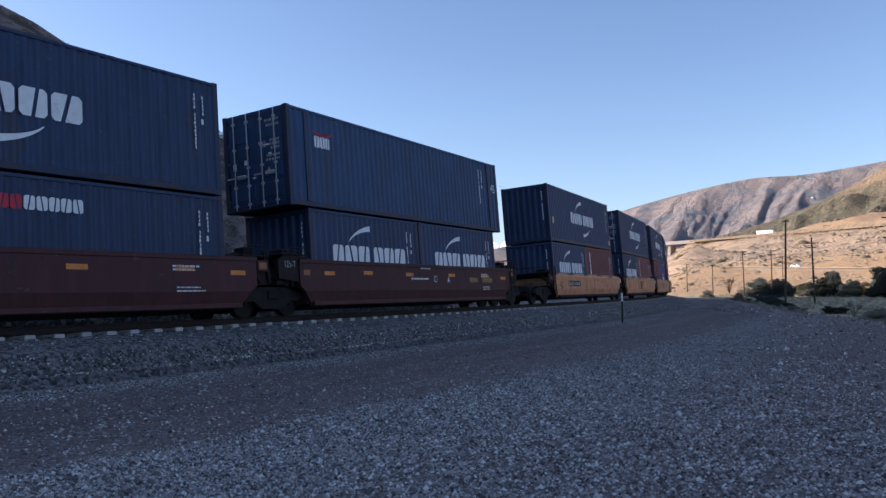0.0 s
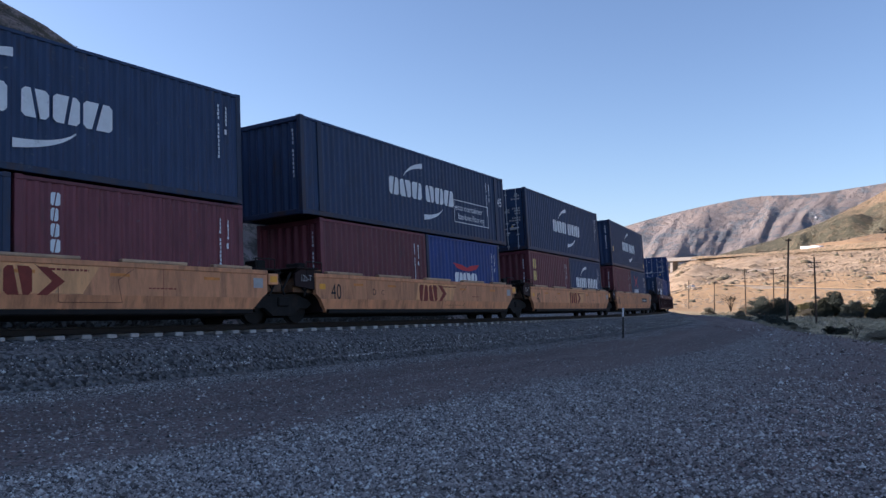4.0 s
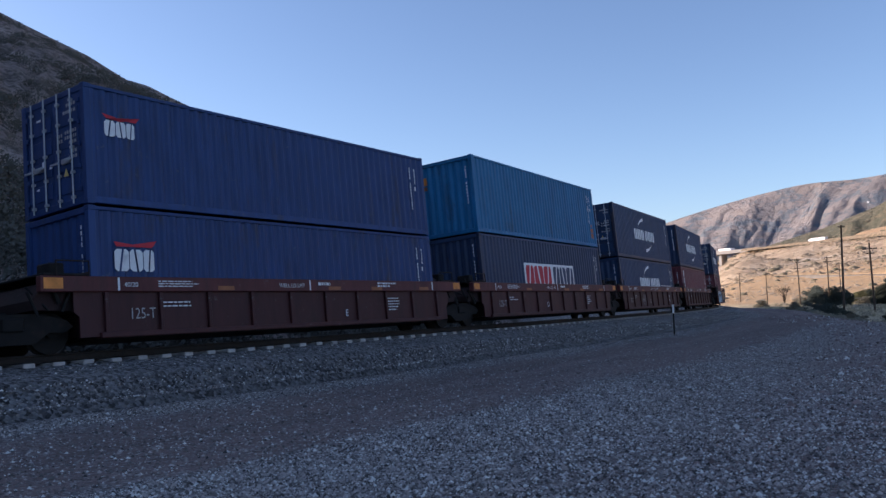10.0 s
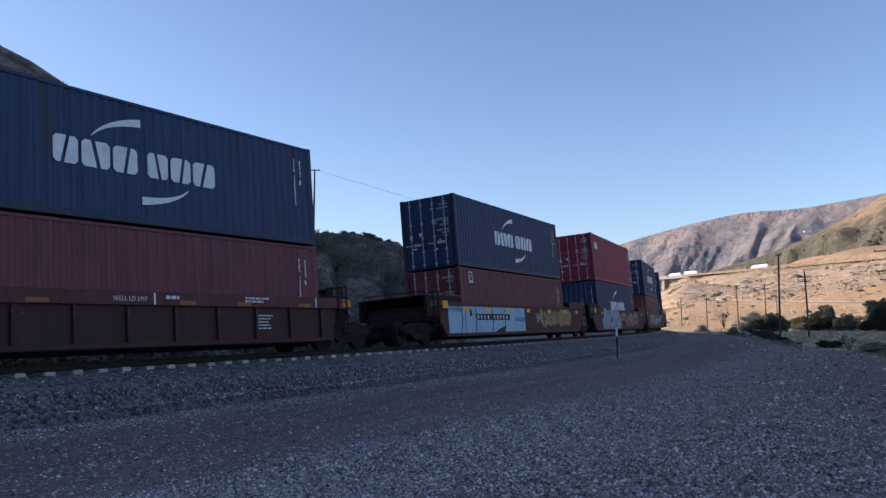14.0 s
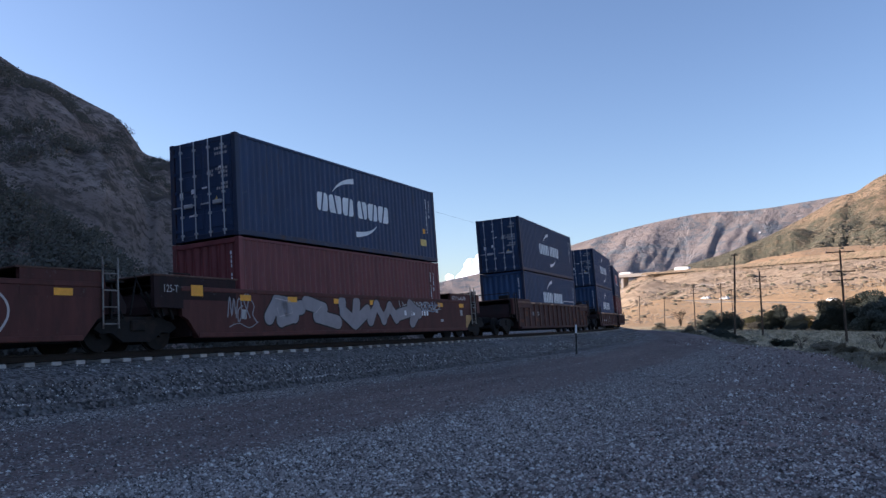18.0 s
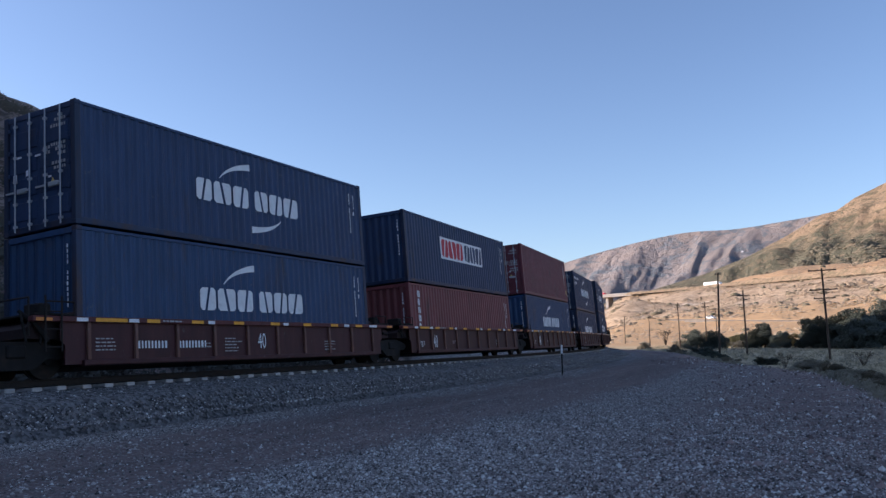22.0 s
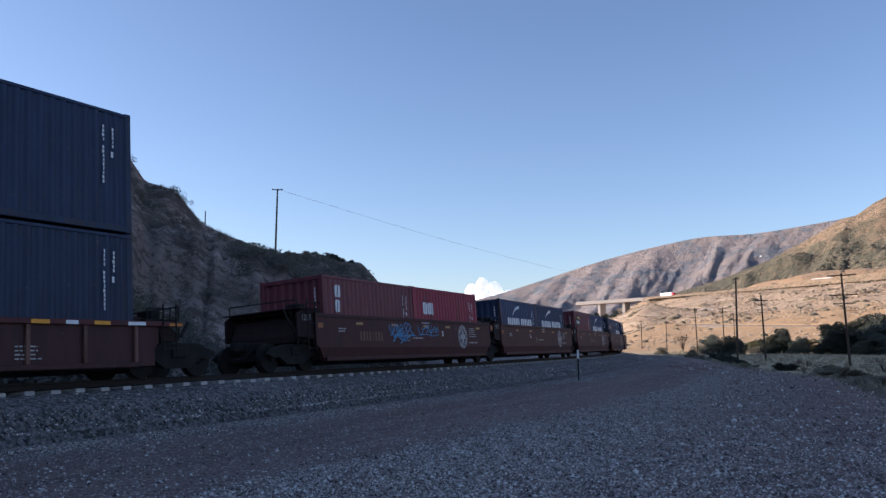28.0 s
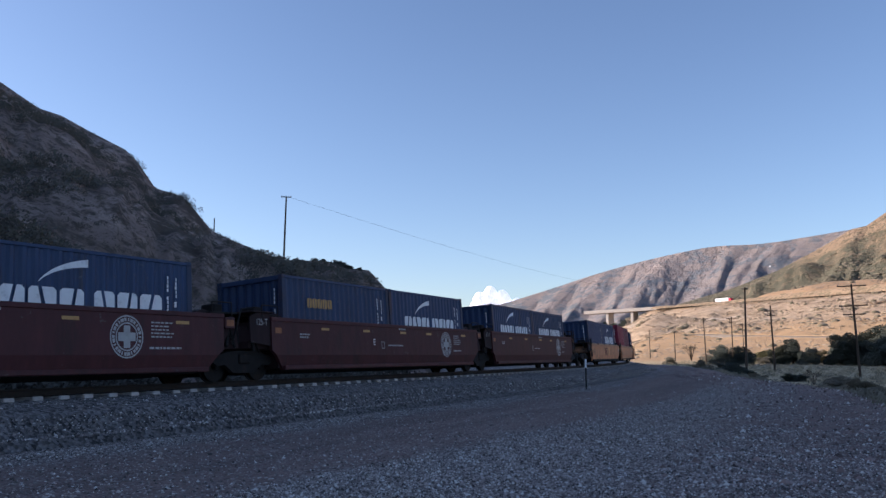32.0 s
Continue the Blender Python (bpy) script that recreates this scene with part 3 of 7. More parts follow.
FAR_CREST = curve_of([(-20, 0.4), (-4, 1.6), (2, 2.7), (6.5, 3.66), (8.2, 4.18), (9.8, 4.65), (13.4, 5.78), (15.3, 6.24), (17.3, 6.72), (19.2, 7.04), (21.0, 7.36), (22.8, 7.31), (24.6, 7.33), (26.4, 7.57), (28.1, 7.75), (30, 8.0), (40, 7.5), (70, 5)])
RIGHT_CREST = curve_of([(15, 2.6), (18, 3.3), (22, 4.4), (25, 5.5), (27, 6.5), (28.5, 7.3), (29.5, 7.9), (30.4, 8.05), (31.5, 8.8), (36, 10.8), (45, 12), (70, 9), (95, 3)])


# shoulder: an unseen rise behind the crest, added to lengthen the hill's shadow.
LEFT_HILL = Hill(hill_base, HILL_FAR, HILL_CREST, 4.5, 0.05, 2.0, 3.5, 3.1, 2.1, 0.9, shoulder=1.36)
RIGHT_HILL = Hill(lambda a: 690, lambda a: 1250, RIGHT_CREST, 26, 0.008, 7.0, 30, 2.6, 1.6, 1.0)
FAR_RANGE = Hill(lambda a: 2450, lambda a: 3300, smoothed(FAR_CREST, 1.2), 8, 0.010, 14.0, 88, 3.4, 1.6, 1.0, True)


def build_hills():
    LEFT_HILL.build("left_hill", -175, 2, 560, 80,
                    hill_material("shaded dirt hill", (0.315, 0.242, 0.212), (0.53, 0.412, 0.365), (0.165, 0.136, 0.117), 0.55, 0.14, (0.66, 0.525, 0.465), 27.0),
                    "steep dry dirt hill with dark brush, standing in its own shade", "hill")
    RIGHT_HILL.build("right_hill", 15, 95, 380, 80,
                     hill_material("dry brush hill", (0.30, 0.213, 0.141), (0.475, 0.35, 0.241), (0.175, 0.152, 0.103), 0.52, 0.024, belt=(58, 126, (0.150, 0.146, 0.108))),
                     "sunlit dry hill with olive brush patches", "hill")
    # The blue-grey cast in its dirt and plant colours stands in for haze.
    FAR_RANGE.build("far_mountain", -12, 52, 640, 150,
                    hill_material("haze-tinted far mountain", (0.25, 0.256, 0.282), (0.475, 0.38, 0.335), (0.215, 0.24, 0.275), 0.51, 0.006),
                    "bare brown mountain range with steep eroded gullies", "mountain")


def build_cloud():
    rnd = random.Random(5)
    s = Shape()
    for i in range(60):
        a = rnd.gauss(5.7, 0.75)
        peak = 4.85 - 0.35 * abs(a - 5.7) ** 1.3 + 0.12 * math.sin(a * 7)
        e, d = rnd.uniform(3.2, max(3.4, peak)), 4300 + rnd.uniform(-60, 60)
        rad = rnd.uniform(18, 36)
        c = (d * math.sin(radians(a)), d * math.cos(radians(a)), EYE + d * math.tan(radians(e)) - rad)
        bm = bmesh.new()
        bmesh.ops.create_icosphere(bm, subdivisions=3, radius=rad)
        s.add([tuple(v.co + v.co * 0.25 * noise.noise(v.co * 0.08 + Vector((i * 3, 0, 0))) + Vector(c)) for v in bm.verts], [tuple(v.index for v in f.verts) for f in bm.faces])
        bm.free()
    tagged(new("cloud", data_of(s, CLOUD, True)), "small white cumulus cloud over the ridge", "cloud", kind="structure")


# ------------------------------------------------------------ railway track
def build_track():
    track = thing("railway_track", "single banked track with concrete ties and rusty rails on ballast", "railway", kind="structure")
    # ballast bed: cross sections from shoulder to toe, uneven
    mat = BALLAST
    prof = [(-3.9, None), (-3.3, None), (-2.7, -0.55), (-2.2, -0.42), (-1.75, -0.325), (-1.40, -0.29), (-1.22, -0.235), (0, -0.235), (1.3, -0.22), (1.75, -0.24), (2.3, -0.36), (3.0, -0.72), (4.0, None)]
    ss = [-440 + 8 * i for i in range(47)] + [-64 + 0.5 * i for i in range(528)] + [200 + 8 * i for i in range(31)]
    rings = []
    for s in ss:
        m = track_pose(s)
        row = []
        for k, (y, z) in enumerate(prof):
            p = m @ Vector((0, y, z if z is not None else -0.7))
            if z is None:
                p.z = -0.06
            elif abs(y) > 1.5:
                p.z = max(p.z + 0.015 * noise.noise((s * 1.7, y * 3, 0)), -0.03)
                p += m.to_3x3() @ Vector((0, 0.03 * noise.noise((s * 1.3, y * 3, 7)), 0))
            row.append(tuple(p))
        rings.append(row)
    n = len(prof)
    me = bpy.data.meshes.new("ballast")
    me.from_pydata([p for row in rings for p in row], [], [(i * n + j, (i + 1) * n + j, (i + 1) * n + j + 1, i * n + j + 1) for i in range(len(rings) - 1) for j in range(n - 1)])
    me.materials.append(mat)
    me.shade_smooth()
    bed = new("ballast", me)
    bed.parent = track
    # rails
    sec = [(-0.07, -0.18), (0.07, -0.18), (0.07, -0.165), (0.012, -0.14), (0.012, -0.045), (0.036, -0.035), (0.036, -0.004), (0.028, 0), (-0.028, 0), (-0.036, -0.004), (-0.036, -0.035), (-0.012, -0.045), (-0.012, -0.14), (-0.07, -0.165)]
    for side in (-0.755, 0.755):
        sh = Shape()
        ring = []
        for s in [-440 + 10 * i for i in range(38)] + [-62 + 2 * i for i in range(132)] + [202 + 8 * i for i in range(31)]:
            m = track_pose(s)
            ring.append([tuple(m @ Vector((0, side + y, z))) for y, z in sec])
        k = len(sec)
        sh.v = [p for r in ring for p in r]
        sh.f = [(i * k + j, (i + 1) * k + j, (i + 1) * k + (j + 1) % k, i * k + (j + 1) % k) for i in range(len(ring) - 1) for j in range(k)]
        part("rail", sh, RAILSTEEL, track)

    def tie_shape():
        sh = Shape()
        c = 0.02
        for x0, x1, y0, y1, z0, z1 in ((-0.12, 0.12, -1.31, 1.31, -0.40, -0.178),):
            sh.box(x0, x1, y0, y1, z0, z1, c)
        return sh

    rnd = random.Random(3)
    rest = Shape()
    tie = tie_shape()
    for i in range(-330, 720):
        s = i * 0.61
        if -72 <= i < 226:
            part("tie", tie, CONCRETE, track, m=track_pose(s) @ pose(0, rnd.uniform(-0.02, 0.02), rnd.uniform(-0.008, 0.006), 0, 0, rnd.uniform(-0.6, 0.6)), key="tie")
        else:
            m = track_pose(s)
            rest.add([tuple(m @ Vector(v)) for v in [(x, y, z) for x in (-0.13, 0.13) for y in (-1.3, 1.3) for z in (-0.4, -0.18)]],
                     [(0, 1, 3, 2), (4, 6, 7, 5), (0, 4, 5, 1), (2, 3, 7, 6), (0, 2, 6, 4), (1, 5, 7, 3)])
    tagged(part("ties", rest, CONCRETE, track), kind="stuff")


def stone_shape(rnd):
    r = lambda: rnd.uniform(0.6, 1.0)
    return [(r(), 0.2 * r(), 0), (0.1 * r(), r(), 0), (-r(), 0.1, 0), (0, -r(), 0), (0.1, 0.1, 0.8 * r()), (0, 0, -0.5)]


def build_stones():
    """Loose stones on the ballast slope and over the lot."""
    rnd = random.Random(11)
    faces = [(0, 1, 4), (1, 2, 4), (2, 3, 4), (3, 0, 4), (1, 0, 5), (2, 1, 5), (3, 2, 5), (0, 3, 5)]

    def scatter(name, count, place, sizes, mat, label):
        vs, fs = [], []
        for i in range(count):
            x, y, z = place()
            size = rnd.uniform(*sizes) * (1 + 1.2 * rnd.random() ** 6)
            a = rnd.uniform(0, 6.283)
            ca, sa = math.cos(a) * size, math.sin(a) * size
            k = len(vs)
            vs += [(x + ca * p - sa * q, y + sa * p + ca * q, z + size * w) for p, q, w in stone_shape(rnd)]
            fs += [(k + p, k + q, k + w) for p, q, w in faces]
        me = bpy.data.meshes.new(name)
        me.from_pydata(vs, [], fs)
        me.materials.append(mat)
        tagged(new(name, me), label, "gravel", kind="stuff")

    def on_slope():
        s = rnd.uniform(-28, 70) if rnd.random() < 0.75 else rnd.uniform(-20, 25)
        y = -rnd.uniform(1.42, 3.7)
        m = track_pose(s)
        z = float(np.interp(-y, [1.4, 1.75, 2.2, 2.7, 3.3, 3.9], [-0.30, -0.335, -0.43, -0.58, -0.95, -1.0]))
        p = m @ Vector((0, y, z))
        return p.x, p.y, max(p.z, 0.01)

    def on_lot():
        a = radians(rnd.uniform(-35, 36))
        r = 6.0 * (48 / 6.0) ** (rnd.random() ** 0.85)
        x, y = r * math.sin(a), r * math.cos(a)
        d = outward(x, y)
        if d < 3.6 or (4.8 < d < 9.7 and rnd.random() < 0.88) or (d > 12.5 and rnd.random() < 0.45):
            return on_lot()
        return x, y, ground_z(x, y) + 0.004

    def on_edge():
        y = rnd.uniform(8, 70)
        edge = lot_edge(y)
        far = edge + 1.5 - 5.5 * rnd.random() ** 1.4
        lo, hi = 0.0, 120.0
        for i in range(24):
            mid = (lo + hi) / 2
            lo, hi = (mid, hi) if outward(mid, y) < far else (lo, mid)
        return lo, y, ground_z(lo, y) + 0.01

    scatter("edge_rubble", 4200, on_edge, (0.018, 0.055), RUBBLE, "dark red-brown rubble along the edge of the lot")
    scatter("ballast_stones", 34000, on_slope, (0.016, 0.029), BALLAST_STONE, "loose grey crushed ballast stones on the track slope")
    def near_lot():
        a, r = radians(rnd.uniform(-35, 36)), rnd.uniform(6.0, 17.0)
        x, y = r * math.sin(a), r * math.cos(a)
        return near_lot() if outward(x, y) < 9.9 and rnd.random() < 0.85 else (x, y, ground_z(x, y) + 0.004)

    scatter("coarse_gravel", 17000, near_lot, (0.013, 0.027), STONE, "coarser grey and pale stones on the lot")
    scatter("lot_gravel", 98000, on_lot, (0.009, 0.023), STONE, "scattered grey and pale gravel stones on the lot")


# stone materials: each stone its own shade
def stone_material(name, dark, light, rare=(0.66, 0.64, 0.60)):
    m = bpy.data.materials.new(name)
    m.use_nodes = True
    n, ln = m.node_tree.nodes, m.node_tree.links
    g = n.new("ShaderNodeNewGeometry")
    r = n.new("ShaderNodeValToRGB")
    r.color_ramp.elements[0].color = (*dark, 1)
    r.color_ramp.elements[1].color = (*light, 1)
    r.color_ramp.elements[1].position = 0.86
    e = r.color_ramp.elements.new(0.90)
    e.color = (*rare, 1)
    ln.new(g.outputs["Random Per Island"], r.inputs[0])
    ln.new(r.outputs[0], n["Principled BSDF"].inputs["Base Color"])
    n["Principled BSDF"].inputs["Roughness"].default_value = 0.9
    return m


BALLAST_STONE = stone_material("crushed ballast stone", (0.036, 0.033, 0.032), (0.365, 0.326, 0.306))
RUBBLE = stone_material("brown rubble", (0.07, 0.05, 0.046), (0.36, 0.265, 0.24))
STONE = stone_material("crushed stone", (0.046, 0.041, 0.039), (0.48, 0.42, 0.388))


def ballast_material():
    m = bpy.data.materials.new("ballast")
    m.use_nodes = True
    n, ln = m.node_tree.nodes, m.node_tree.links
    b = n["Principled BSDF"]
    b.inputs["Roughness"].default_value = 0.95
    tc = n.new("ShaderNodeTexCoord")
    v = n.new("ShaderNodeTexVoronoi")
    v.inputs["Scale"].default_value = 15
    ln.new(tc.outputs["Object"], v.inputs[0])
    sep = n.new("ShaderNodeSeparateColor")
    ln.new(v.outputs["Color"], sep.inputs[0])
    r = n.new("ShaderNodeValToRGB")
    r.color_ramp.elements[0].color, r.color_ramp.elements[1].color = (0.036, 0.033, 0.033, 1), (0.33, 0.31, 0.30, 1)
    ln.new(sep.outputs[0], r.inputs[0])
    big = n.new("ShaderNodeTexNoise")
    big.inputs["Scale"].default_value, big.inputs["Detail"].default_value = 0.7, 5
    ln.new(tc.outputs["Object"], big.inputs[0])
    mx = n.new("ShaderNodeMix")
    mx.data_type, mx.blend_type = "RGBA", "MULTIPLY"
    mx.inputs[0].default_value = 0.5
    ln.new(r.outputs[0], mx.inputs[6])
    ln.new(big.outputs[0], mx.inputs[7])
    ln.new(mx.outputs[2], b.inputs["Base Color"])
    bp = n.new("ShaderNodeBump")
    bp.inputs["Strength"].default_value, bp.inputs["Distance"].default_value = 1.0, 0.06
    ln.new(v.outputs["Distance"], bp.inputs["Height"])
    ln.new(bp.outputs[0], b.inputs["Normal"])
    return m


BALLAST = ballast_material()

build_ground()
build_hills()
build_cloud()
build_stones()


# ------------------------------------------------------------ containers
HALF, LONG, SHORT, TALL = 1.255, 12.34, 6.13, 2.98     # half width, lengths and height of the boxes


def corrugated(length, z0, z1, y, pitch=0.278, depth=0.036, out=-1):
    """A side wall along x between two heights; out: the side to which it faces."""
    n = max(1, round(length / pitch))
    p = length / n
    xs = []
    for i in range(n):
        a = -length / 2 + i * p
        xs += [(a, 0), (a + 0.26 * p, 0), (a + 0.5 * p, 1), (a + 0.76 * p, 1)]
    xs.append((length / 2, 0))
    vs = []
    for x, inner in xs:
        yy = y - out * depth * inner
        vs += [(x, yy, z0), (x, yy, z1)]
    return Shape().add(vs, [(2 * i, 2 * i + 2, 2 * i + 3, 2 * i + 1) for i in range(len(xs) - 1)])


def turned(shape, m):
    shape.v = [tuple(m @ Vector(v)) for v in shape.v]
    return shape


def container_frame(box, length, h, paint_mat, dark):
    """Wall, roof, floor, rails, posts and castings of a container with its base at z = 0."""
    tag = f"{length:.2f} {h:.2f}"
    L = length / 2
    inset = 0.16
    for side in (-1, 1):
        part("side_wall", lambda: corrugated(length - 2 * inset, 0.16, h - 0.09, side * (HALF - 0.012), out=side), paint_mat, box, key=f"side {tag} {side}")
        part("top_rail", lambda: Shape().box(-L + 0.15, L - 0.15, side * HALF - 0.035 * (side > 0) * 2, side * HALF + 0.035 * (side < 0) * 2, h - 0.10, h - 0.02, 0.008), paint_mat, box, key=f"trail {tag} {side}")
        part("bottom_rail", lambda: Shape().box(-L + 0.15, L - 0.15, side * HALF - 0.05 * (side > 0) * 2, side * HALF + 0.05 * (side < 0) * 2, 0.02, 0.17, 0.01), dark, box, key=f"brail {tag} {side}")
    part("roof", lambda: turned(corrugated(length - 0.3, -HALF + 0.07, HALF - 0.07, 0, 0.21, 0.02), pose(0, 0, h - 0.028, 90, 0, 0)), paint_mat, box, key=f"roof {tag}")
    part("floor", lambda: Shape().box(-L + 0.16, L - 0.16, -HALF + 0.11, HALF - 0.11, 0.05, 0.15), UNDER, box, key=f"floor {tag}")
    for x in (-1, 1):
        for y in (-1, 1):
            part("corner_post", lambda: Shape().box(-0.085, 0.085, -0.075, 0.075, 0.11, h - 0.11, 0.012), dark, box, m=pose(x * (L - 0.085), y * (HALF - 0.076), 0), key=f"post {h:.2f}")
            for z in (0.059, h - 0.059):
                part("corner_casting", lambda: Shape().box(-0.089, 0.089, -0.081, 0.081, -0.059, 0.059, 0.012), dark, box, m=pose(x * (L - 0.089), y * (HALF - 0.079), z), key="casting")
        part("end_beam", lambda: Shape().box(-0.06, 0.06, -HALF + 0.16, HALF - 0.16, h - 0.16, h - 0.02, 0.01), paint_mat, box, m=pose(x * (L - 0.07), 0, 0), key=f"header {h:.2f}")
        part("end_sill", lambda: Shape().box(-0.06, 0.06, -HALF + 0.16, HALF - 0.16, 0.02, 0.17, 0.01), dark, box, m=pose(x * (L - 0.07), 0, 0), key="sill")


def container_end(box, length, h, paint_mat, doors):
    """The far end is plain; the leading end has doors with lock rods, or is plain corrugated."""
    L = length / 2
    plain = lambda: turned(corrugated(2 * HALF - 0.30, 0.17, h - 0.15, 0, 0.30, 0.045), pose(0, 0, 0, 0, 0, -90))
    part("end_wall", plain, paint_mat, box, m=pose(L - 0.045, 0, 0, 0, 0, 180), key=f"end {h:.2f}")
    if not doors:
        part("end_wall", plain, paint_mat, box, m=pose(-L + 0.045, 0, 0), key=f"end {h:.2f}")
        return
    for k in (-1, 1):
        def leaf():
            return Shape().box(-0.02, 0.02, -0.53, 0.53, 0.17, h - 0.16, 0.006)
        door = part("door", leaf, paint_mat, box, m=pose(-L + 0.05, k * 0.533, 0), key=f"door {h:.2f}")
        for i in range(4):
            part("door_panel", lambda: Shape().box(-0.047, -0.018, -0.47, 0.47, 0, (h - 0.64) / 4 - 0.14, 0.012), paint_mat, door, m=pose(0, 0, 0.32 + i * (h - 0.64) / 4), key=f"panel {h:.2f}")
        for i in range(5):
            part("hinge", lambda: Shape().box(-0.065, -0.02, -0.045, 0.045, -0.05, 0.05, 0.008), paint_mat, door, m=pose(0, k * 0.50, 0.35 + i * (h - 0.7) / 4), key="hinge")
        part("lock_box", lambda: Shape().box(-0.11, -0.045, -0.16, 0.16, 0.98, 1.10, 0.015), CHROME, door, "galvanised lock handle", pose(0, 0.02 * k, 0), key="lock box")
        for j in (-0.26, 0.26):
            def rod():
                sh = Shape().tube((-0.085, 0, 0.06), (-0.085, 0, h - 0.05), 0.019, 8)
                for z in (0.2, 0.75, 1.3, 1.9, h - 0.3):
                    sh.box(-0.105, -0.045, -0.05, 0.05, z - 0.03, z + 0.03)
                sh.box(-0.12, -0.085, -0.02, 0.30, 1.02, 1.06)
                return sh
            part("lock_rod", rod, CHROME, door, "galvanised lock rod", pose(0, j, 0), key=f"rod {h:.2f}")


def block_letters(x, z, widths, height, gap, y):
    """A brand word as plain heavy eight-sided blocks, each cut by one slanting slit."""
    done = []
    for i, w in enumerate(widths):
        sh = Shape()
        if w > 0:
            a, b, t = x, x + w, z + height
            c = min(0.13 * height, 0.2 * w)
            d = 0.07 * w
            p, q = a + (0.36, 0.60, 0.48)[i % 3] * w, a + (0.60, 0.40, 0.66)[i % 3] * w
            sh.flat([(a + c, z), (p - d, z), (q - d, t), (a + c, t), (a, t - c), (a, z + c)], y)
            sh.flat([(p + d, z), (b - c, z), (b, z + c), (b, t - c), (b - c, t), (q + d, t)], y)
            done.append(sh)
        x += abs(w) + gap
    return done


def swoosh(x0, z0, x1, z1, x2, z2, t0, t1, y, n=12):
    """A tapering curved stroke through three places."""
    sh = Shape()
    top, low = [], []
    for i in range(n + 1):
        u = i / n
        x = (1 - u) ** 2 * x0 + 2 * u * (1 - u) * x1 + u * u * x2
        z = (1 - u) ** 2 * z0 + 2 * u * (1 - u) * z1 + u * u * z2
        t = t0 + (t1 - t0) * u
        top.append((x, y, z + t / 2))
        low.append((x, y, z - t / 2))
    return sh.add(low + top, [(i, i + 1, n + 2 + i, n + 1 + i) for i in range(n)])


OUT = -HALF + 0.004
WORD_WIDTHS = [0.60, 0.72, 0.66, -0.12, 0.60, 0.62, 0.72]


def shipping_logo(box, zt, cx=0.0, scale=1.0, low=True):
    """White block wordmark with a rising and a falling stroke; zt: top of the letters above the base."""
    k = scale
    sh = block_letters(cx - 2.28 * k, zt - 0.62 * k, [w * k for w in WORD_WIDTHS], 0.62 * k, 0.085 * k, OUT)
    part("wordmark", sh, WHITE, box, "white block wordmark")
    part("stroke", swoosh(cx - 1.35 * k, zt + 0.12 * k, cx - 0.95 * k, zt + 0.55 * k, cx - 0.02 * k, zt + 0.66 * k, 0.03 * k, 0.2 * k, OUT), WHITE, box, "white curved stroke")
    if low:
        part("stroke", swoosh(cx + 1.38 * k, zt - 0.80 * k, cx + 1.0 * k, zt - 1.15 * k, cx - 0.02 * k, zt - 1.22 * k, 0.03 * k, 0.2 * k, OUT), WHITE, box, "white curved stroke")


def markings(box, length, h, seed, end=True):
    """Upright strings of illegible marks near the far end, and on the leading end."""
    rnd = random.Random(seed)
    L = length / 2
    sh = Shape()

    def string(x, z, count, gap):
        for i in range(count):
            w = rnd.uniform(0.032, 0.06)
            sh.mark(x - w, x, z - 0.082, z, OUT)
            z -= 0.104 if i != gap else 0.20
        return z
    back = 1.08 if length > 13 else 0.16
    string(L - 0.60 - back, h - 0.42, 13, 3)
    z = string(L - 0.34 - back, h - 0.45, 5, 9)
    sh.mark(L - 0.42 - back, L - 0.35 - back, z - 0.22, z - 0.08, OUT)
    part("marking", sh, WHITE, box, "upright white marking strings")
    if end:
        sh = Shape()
        z = h - 0.4
        for i in range(11):
            w = rnd.uniform(0.032, 0.06)
            sh.add([(-L + 0.02, -HALF + 0.29, z), (-L + 0.02, -HALF + 0.29 + w, z), (-L + 0.02, -HALF + 0.29 + w, z - 0.09), (-L + 0.02, -HALF + 0.29, z - 0.09)], [(0, 1, 2, 3)])
            z -= 0.125 if i != 3 else 0.25
        part("marking", sh, WHITE, box, "upright white marking string")


def door_marks(box, length, h, seed):
    rnd = random.Random(seed)
    x = -length / 2 - 0.012
    sh = Shape()
    for k, rows in ((-0.95, (0.35, 0.5, 0.95, 1.07, 1.19, 1.4, 1.52)), (-0.42, (0.98, 1.1))):
        for z in rows:
            w = rnd.uniform(0.22, 0.5) if k < -0.5 else 0.18
            y = k
            while y < k + w:
                d = rnd.uniform(0.04, 0.09)
                sh.add([(x, y, h - z), (x, y + d, h - z), (x, y + d, h - z - 0.075), (x, y, h - z - 0.075)], [(0, 1, 2, 3)])
                y += d + 0.03
    part("marking", sh, GREY_MARK, box, "small faded markings")
    sh = Shape()
    for y, z, s in ((0.32, 1.45, 0.11), (0.75, 1.5, 0.13)):
        sh.add([(x, y, h - z), (x, y + s, h - z), (x, y + s, h - z - s * 1.3), (x, y, h - z - s * 1.3)], [(0, 1, 2, 3)])
    part("sticker", sh, WHITE, box, "pale sticker")
    part("sticker", Shape().add([(x - 0.003, -0.62, h - 1.95), (x - 0.003, -0.42, h - 1.95), (x - 0.003, -0.52, h - 1.76)], [(0, 1, 2)]), PALE_YELLOW, box, "yellow warning triangle")
    sh = Shape()
    for i in range(3):
        w, z = rnd.uniform(0.08, 0.2), h - rnd.uniform(0.4, 2.3)
        y = rnd.uniform(-0.95, 0.75)
        sh.add([(x - 0.002, y, z), (x - 0.002, y + w, z), (x - 0.002, y + w, z - 0.05), (x - 0.002, y, z - 0.05)], [(0, 1, 2, 3)])
    part("marking", sh, WHITE, box, "small white door markings")


